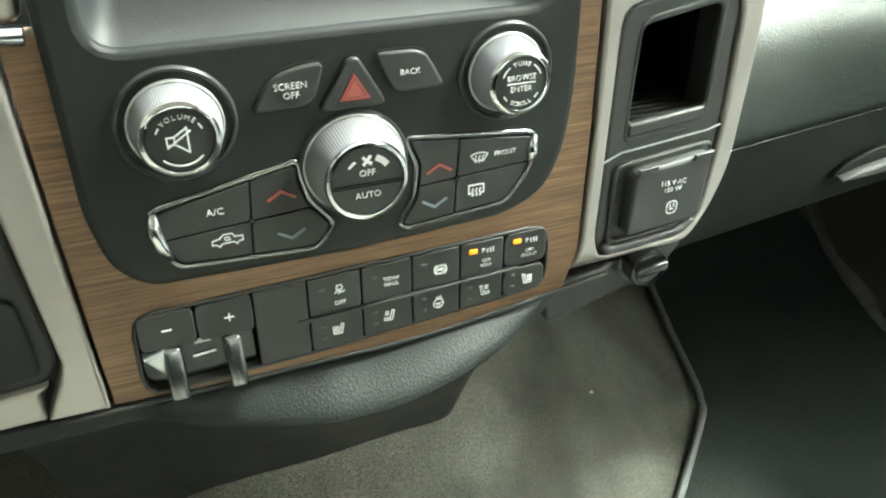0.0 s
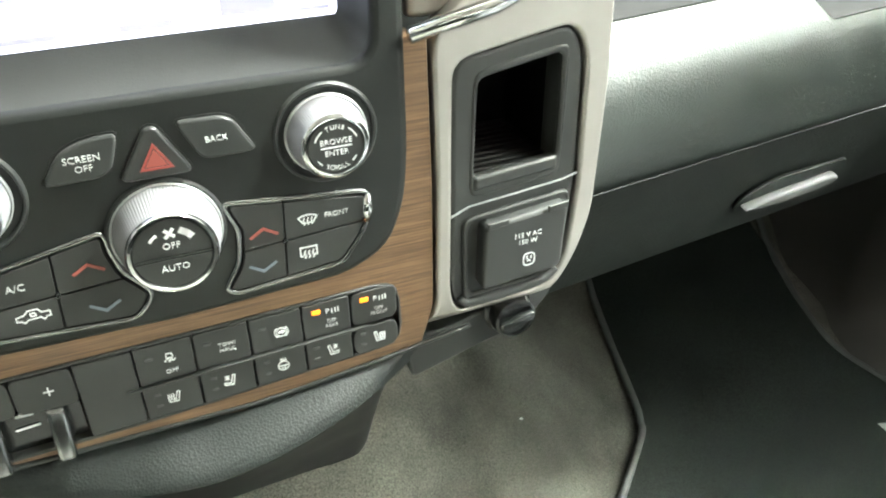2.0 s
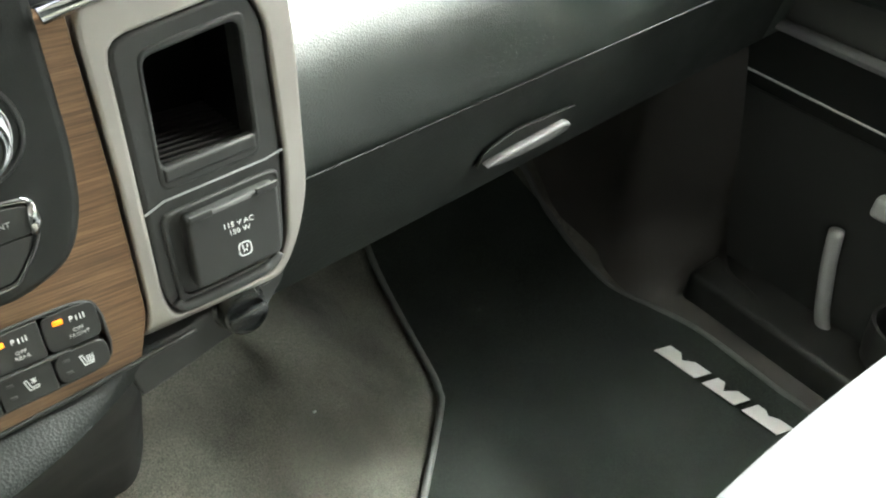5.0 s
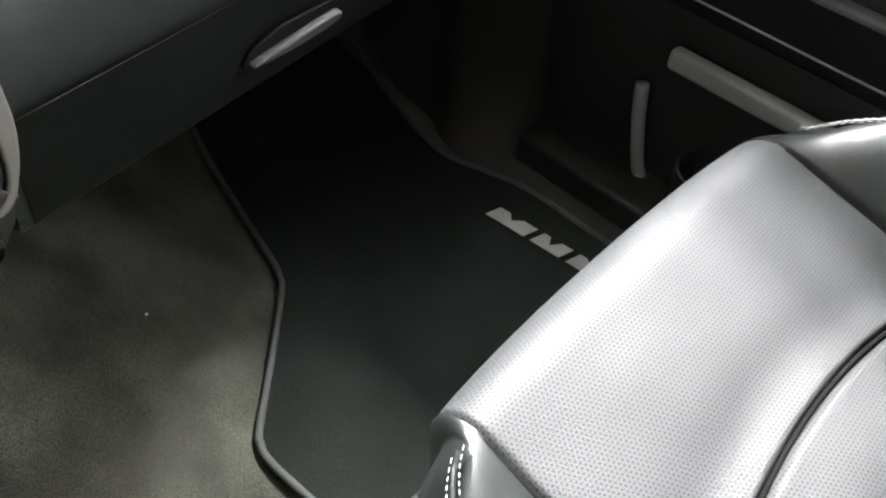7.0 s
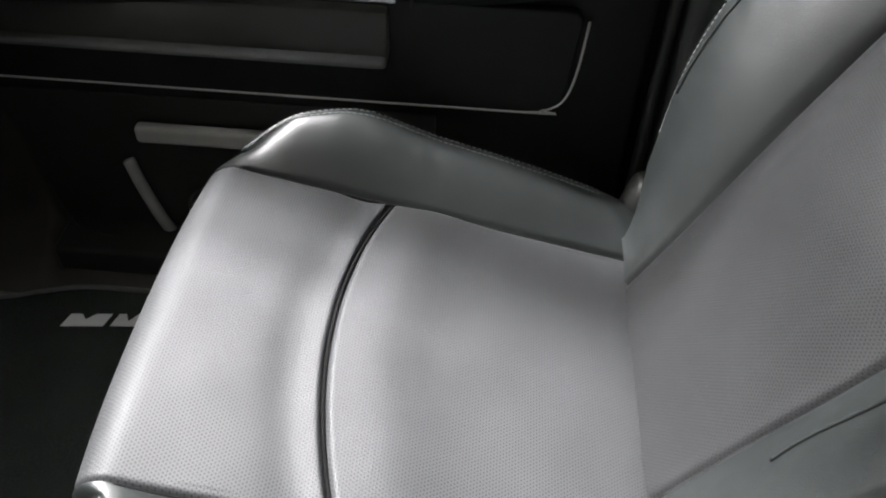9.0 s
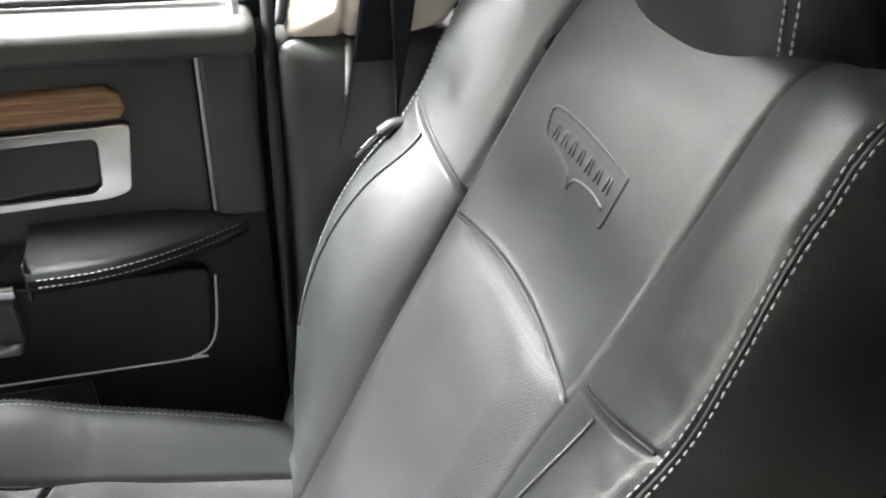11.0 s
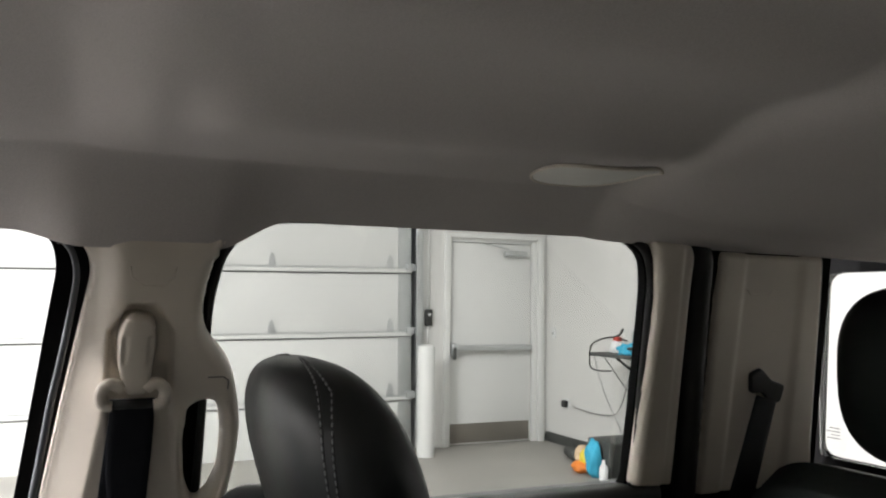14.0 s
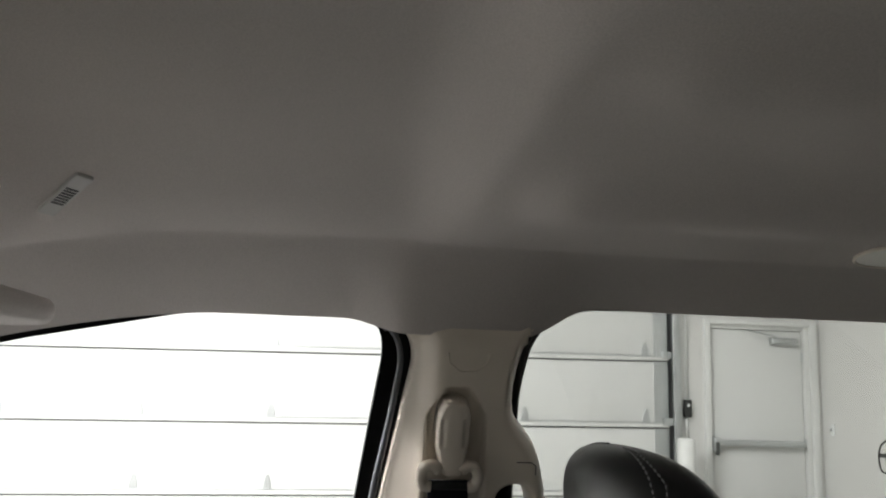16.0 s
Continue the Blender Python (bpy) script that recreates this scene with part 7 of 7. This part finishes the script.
def exit_door():
    door = thing("door_3", (7.2, -4.6, FLOOR_Z), "closed white steel exit door with a push bar", "door", kind="structure")
    put("leaf", box_mesh("leaf", (7.225, -5.070, FLOOR_Z + 0.01), (7.27, -4.118, 1.204), DOORPAINT, 0.004), door)
    put("push_bar", box_mesh("push_bar", (7.14, -5.03, 0.112), (7.19, -4.155, 0.170), STEEL, 0.012, 3), door, "brushed steel push bar")
    put("bar_case", box_mesh("bar_case", (7.13, -4.190, 0.06), (7.226, -4.130, 0.19), STEEL, 0.01, 3), door)
    put("latch", box_mesh("latch", (7.12, -4.172, 0.03), (7.15, -4.136, 0.15), DARKGREY, 0.006, 2), door, "dark latch cover")
    put("kick_plate", box_mesh("kick_plate", (7.219, -5.045, FLOOR_Z + 0.025), (7.226, -4.135, -0.615), KICK, 0.001), door, "brushed steel kick plate")
    put("closer", box_mesh("closer", (7.15, -5.00, 1.075), (7.225, -4.74, 1.135), STEEL, 0.012, 3), door, "steel door closer")
    put("closer_arm", tube("closer_arm", [(7.17, -4.78, 1.145), (7.12, -4.60, 1.175), (7.2, -4.52, 1.195)], 0.008, STEEL), door)
    for z in (0.95, 0.15, -0.6):
        put("hinge", box_mesh("hinge", (7.205, -5.088, z - 0.05), (7.226, -5.062, z + 0.05), STEEL, 0.003), door, "steel hinge")
    for name, x, lo, hi in (("jamb", 7.16, (-4.118, FLOOR_Z), (-4.062, 1.283)), ("jamb", 7.16, (-5.198, FLOOR_Z), (-5.128, 1.283)), ("stop", 7.19, (-5.128, FLOOR_Z), (-5.076, 1.232)), ("head", 7.16, (-5.128, 1.246), (-4.118, 1.283)), ("stop", 7.185, (-5.128, 1.232), (-4.118, 1.246)), ("stop", 7.20, (-5.076, 1.209), (-4.118, 1.232))):
        put(name, box_mesh(name, (x, *lo), (7.26, *hi), DOORPAINT, 0.004), door, "white steel door frame")


exit_door()
base = put("baseboard", box_mesh("baseboard", (-16, SIDE_Y, FLOOR_Z), (7.2, SIDE_Y + 0.015, FLOOR_Z + 0.10), DARKGREY, 0.003))
tagged(base, "dark grey rubber baseboard along the wall", "baseboard", kind="structure")
post = put("bollard", lathe("bollard", [(0.080, 0), (0.080, 1.00), (0.074, 1.018), (0.05, 1.027), (0.001, 1.030)], DOORPAINT, 32), None, "", Matrix.Translation((6.82, -3.72, FLOOR_Z)))
tagged(post, "white round steel bollard on the floor", "bollard")
sw = thing("door_switch", (7.19, -3.888, 0.45), "small black door switch with a conduit above", "switch")
put("case", box_mesh("case", (7.15, -3.922, 0.365), (7.2, -3.853, 0.525), PLASTIC, 0.006), sw)
put("button", lathe("button", [(0.015, 0), (0.015, 0.006), (0.012, 0.009), (0.001, 0.0095)], WHITE, 18), sw, "", Matrix.Translation((7.151, -3.888, 0.475)) @ Matrix.Rotation(radians(-90), 4, "Y"))
put("conduit", tube("conduit", [(7.185, -3.888, 0.525), (7.185, -3.888, 2.4)], 0.012, DOORPAINT), sw, "white conduit")
put("conduit_low", tube("conduit_low", [(7.185, -3.888, 0.365), (7.185, -3.888, 0.18)], 0.012, DOORPAINT), sw)


def work_shelf():
    z = 0.165
    shelf = thing("wall_shelf", (4.9, -5.2, z), "dark grey wall shelf on steel brackets", "shelf")
    put("board", box_mesh("board", (3.9, -5.245, z - 0.015), (5.74, -4.80, z + 0.015), DARKGREY, 0.003), shelf)
    for x in (5.43, 5.07, 4.3):
        put("bracket", tube("bracket", [(x, -4.86, z - 0.02), (x, -5.24, z - 0.285)], 0.012, PLASTIC), shelf, "black steel bracket")
        put("upright", box_mesh("upright", (x - 0.012, -5.245, z - 0.30), (x + 0.012, -5.22, z - 0.015), PLASTIC, 0.002), shelf)
    top = z + 0.015
    mon = thing("laptop", (5.0, -5.08, top), "open black laptop with a lit bluish screen", "laptop")
    put("keyboard_base", box_mesh("keyboard_base", (4.88, -5.04, top + 0.045), (5.23, -4.81, top + 0.068), PLASTIC, 0.005), mon)
    put("riser", box_mesh("riser", (4.90, -5.03, top), (5.21, -4.90, top + 0.045), PLASTIC, 0.008), mon, "black laptop riser")
    m = Matrix.Translation((5.04, -5.035, top + 0.068)) @ Matrix.Rotation(radians(13), 4, "X")
    put("case", box_mesh("case", (-0.195, -0.014, 0), (0.195, 0.0, 0.325), PLASTIC, 0.005), mon, "", m)
    put("panel", box_mesh("panel", (-0.183, 0.0005, 0.02), (0.183, 0.002, 0.312), MONITOR, 0), mon, "lit screen", m)
    put("text_bar", box_mesh("text_bar", (-0.10, 0.0025, 0.21), (0.13, 0.0030, 0.22), glowing("dim_bar", (0.08, 0.09, 0.16), 0.5), 0), mon, "", m)
    ext = thing("fire_extinguisher", (5.62, -5.0, top), "small white extinguisher with a red and black head", "extinguisher")
    put("tank", lathe("tank", [(0.056, 0), (0.062, 0.01), (0.062, 0.055), (0.05, 0.085), (0.024, 0.105), (0.02, 0.11)], WHITE, 24), ext, "white tank", Matrix.Translation((5.62, -5.0, top)))
    put("head", box_mesh("head", (5.575, -5.025, top + 0.095), (5.655, -4.975, top + 0.135), RED, 0.01), ext, "red head")
    put("lever", tube("lever", [(5.66, -5.0, top + 0.125), (5.58, -5.0, top + 0.155), (5.53, -5.0, top + 0.205)], 0.010, RUBBER, 8), ext, "black lever")
    put("lever", tube("lever", [(5.62, -5.0, top + 0.130), (5.56, -5.0, top + 0.118), (5.48, -5.0, top + 0.105)], 0.008, RUBBER, 8), ext, "black lever")
    put("hose", tube("hose", smooth_line([(5.62, -4.98, top + 0.13), (5.67, -4.90, top + 0.12), (5.70, -4.79, top + 0.06), (5.70, -4.775, top - 0.10), (5.62, -4.78, top - 0.145), (5.45, -4.82, top - 0.14)], 6), 0.007, RUBBER), ext, "black hose")
    for x, y, h, mat, lab in ((5.46, -5.10, 0.185, GREYTRIM, "grey cup standing on the wall shelf"), (4.70, -4.93, 0.13, WHITE, "white cup standing on the wall shelf")):
        cup = put("paper_cup", lathe("paper_cup", [(0.040, 0), (0.055, h), (0.052, h), (0.038, 0.006)], mat, 24), None, "", Matrix.Translation((x, y, top)))
        tagged(cup, lab, "cup")
    bm = bmesh.new()
    bmesh.ops.create_icosphere(bm, subdivisions=4, radius=1)
    for v in bm.verts:
        k = 1 + 0.35 * noise.noise(v.co * 2.2) + 0.12 * noise.noise(v.co * 6)
        v.co = Vector((5.31 + v.co.x * 0.13 * k, -4.90 + v.co.y * 0.07 * k, top + max(0, v.co.z * 0.06 * k + 0.03)))
    cloth = part("cleaning_cloth", bm, BLUE, None)
    tagged(cloth, "crumpled blue cleaning cloth on the shelf", "cloth")
    card = put("folder", box_mesh("folder", (4.56, -4.808, top), (4.91, -4.79, top + 0.012), GREEN, 0.003))
    tagged(card, "bright yellow-green folder on the shelf edge", "folder")
    tool = put("brown_case", box_mesh("brown_case", (4.72, -4.87, top), (4.86, -4.815, top + 0.04), RED, 0.015, 3))
    tagged(tool, "small reddish-brown case on the shelf", "case")


work_shelf()


def cables():
    ends = [((5.72, -4.83, 0.15), (5.75, -5.1, -0.45), (5.70, -5.2, -0.60)), ((5.4, -5.0, 0.14), (5.95, -5.22, -0.40), (6.70, -5.24, -0.42)), ((5.33, -5.1, 0.14), (5.40, -5.2, -0.3), (5.42, -5.2, -0.55)), ((5.2, -5.1, 0.14), (5.30, -5.22, -0.35), (5.33, -5.2, -0.60)), ((5.22, -5.0, 0.14), (5.15, -5.2, -0.3), (5.25, -5.2, -0.60)), ((5.68, -4.9, 0.15), (5.40, -5.2, -0.45), (5.15, -5.22, -0.2))]
    for i, (a, b, c) in enumerate(ends):
        line = smooth_line([a, Vector(a).lerp(Vector(b), 0.5) + Vector((0.03 * (-1) ** i, 0, -0.02)), b, Vector(b).lerp(Vector(c), 0.5) + Vector((0.02, 0, -0.03)), c], 6)
        ob = put("cable", tube("cable", line, 0.004, PLASTIC if i % 2 else GREYTRIM, 6))
        tagged(ob, "thin cable hanging under the wall shelf", "cable", "cables under the shelf")


cables()
for x, z, lab in ((7.05, 0.29, "small white wall plate with a grey switch"), (6.80, -0.405, "wall socket with a black plug")):
    o = thing("wall_outlet", (x, SIDE_Y, z), lab, "socket")
    put("plate", box_mesh("plate", (x - 0.035, SIDE_Y, z - 0.055), (x + 0.035, SIDE_Y + 0.008, z + 0.055), WHITE, 0.003), o)
    plug = "plug" in lab
    k = 0.034 if plug else 0.012
    put("plug" if plug else "switch", box_mesh("plug", (x - k, SIDE_Y + 0.008, z - k), (x + k, SIDE_Y + 0.02 + k, z + k), PLASTIC if plug else GREYTRIM, 0.006), o)


def floor_clutter():
    box = thing("storage_box", (5.5, -4.97, FLOOR_Z), "dark grey box standing on the garage floor", "box")
    put("carton", box_mesh("carton", (5.36, -5.20, FLOOR_Z), (5.68, -4.74, FLOOR_Z + 0.295), DARKGREY, 0.006), box)
    put("front_face", box_mesh("front_face", (5.355, -5.18, FLOOR_Z + 0.02), (5.36, -4.76, FLOOR_Z + 0.275), PLASTIC, 0), box)

    def lump(name, at, size, mat, label, cat, seed):
        bm = bmesh.new()
        bmesh.ops.create_icosphere(bm, subdivisions=4, radius=1)
        for v in bm.verts:
            k = 1 + 0.25 * noise.noise(v.co * 1.8 + Vector((seed, 0, 0)))
            v.co = Vector((at[0] + v.co.x * size[0] * k, at[1] + v.co.y * size[1] * k, max(FLOOR_Z, at[2] + v.co.z * size[2] * k)))
        tagged(part(name, bm, mat, None), label, cat)

    lump("plastic_bag", (5.48, -4.66, FLOOR_Z + 0.15), (0.075, 0.065, 0.155), BLUE, "crumpled blue plastic bag on the floor", "bag", 1)
    lump("stuffed_toy", (5.80, -4.77, FLOOR_Z + 0.11), (0.07, 0.07, 0.09), CREAM, "cream plush toy on the floor", "toy", 3)
    lump("toy_ball", (5.66, -4.71, FLOOR_Z + 0.11), (0.06, 0.06, 0.09), YELLOW, "yellow toy on the floor", "toy", 5)
    lump("toy_block", (5.68, -4.68, FLOOR_Z + 0.05), (0.10, 0.08, 0.05), ORANGE, "orange toy on the floor", "toy", 7)
    bottle = put("spray_bottle", lathe("spray_bottle", [(0.03, 0), (0.035, 0.01), (0.035, 0.11), (0.014, 0.14), (0.012, 0.17), (0.001, 0.171)], WHITE, 20), None, "", Matrix.Translation((5.33, -4.655, FLOOR_Z)))
    tagged(bottle, "small white bottle on the floor", "bottle")
    roll = put("mat_roll", tube("mat_roll", [(6.35, -4.98, FLOOR_Z + 0.05), (5.88, -4.83, FLOOR_Z + 0.05)], 0.05, DARKGREY, 16))
    tagged(roll, "dark rolled rubber mat on the floor", "roll")


floor_clutter()
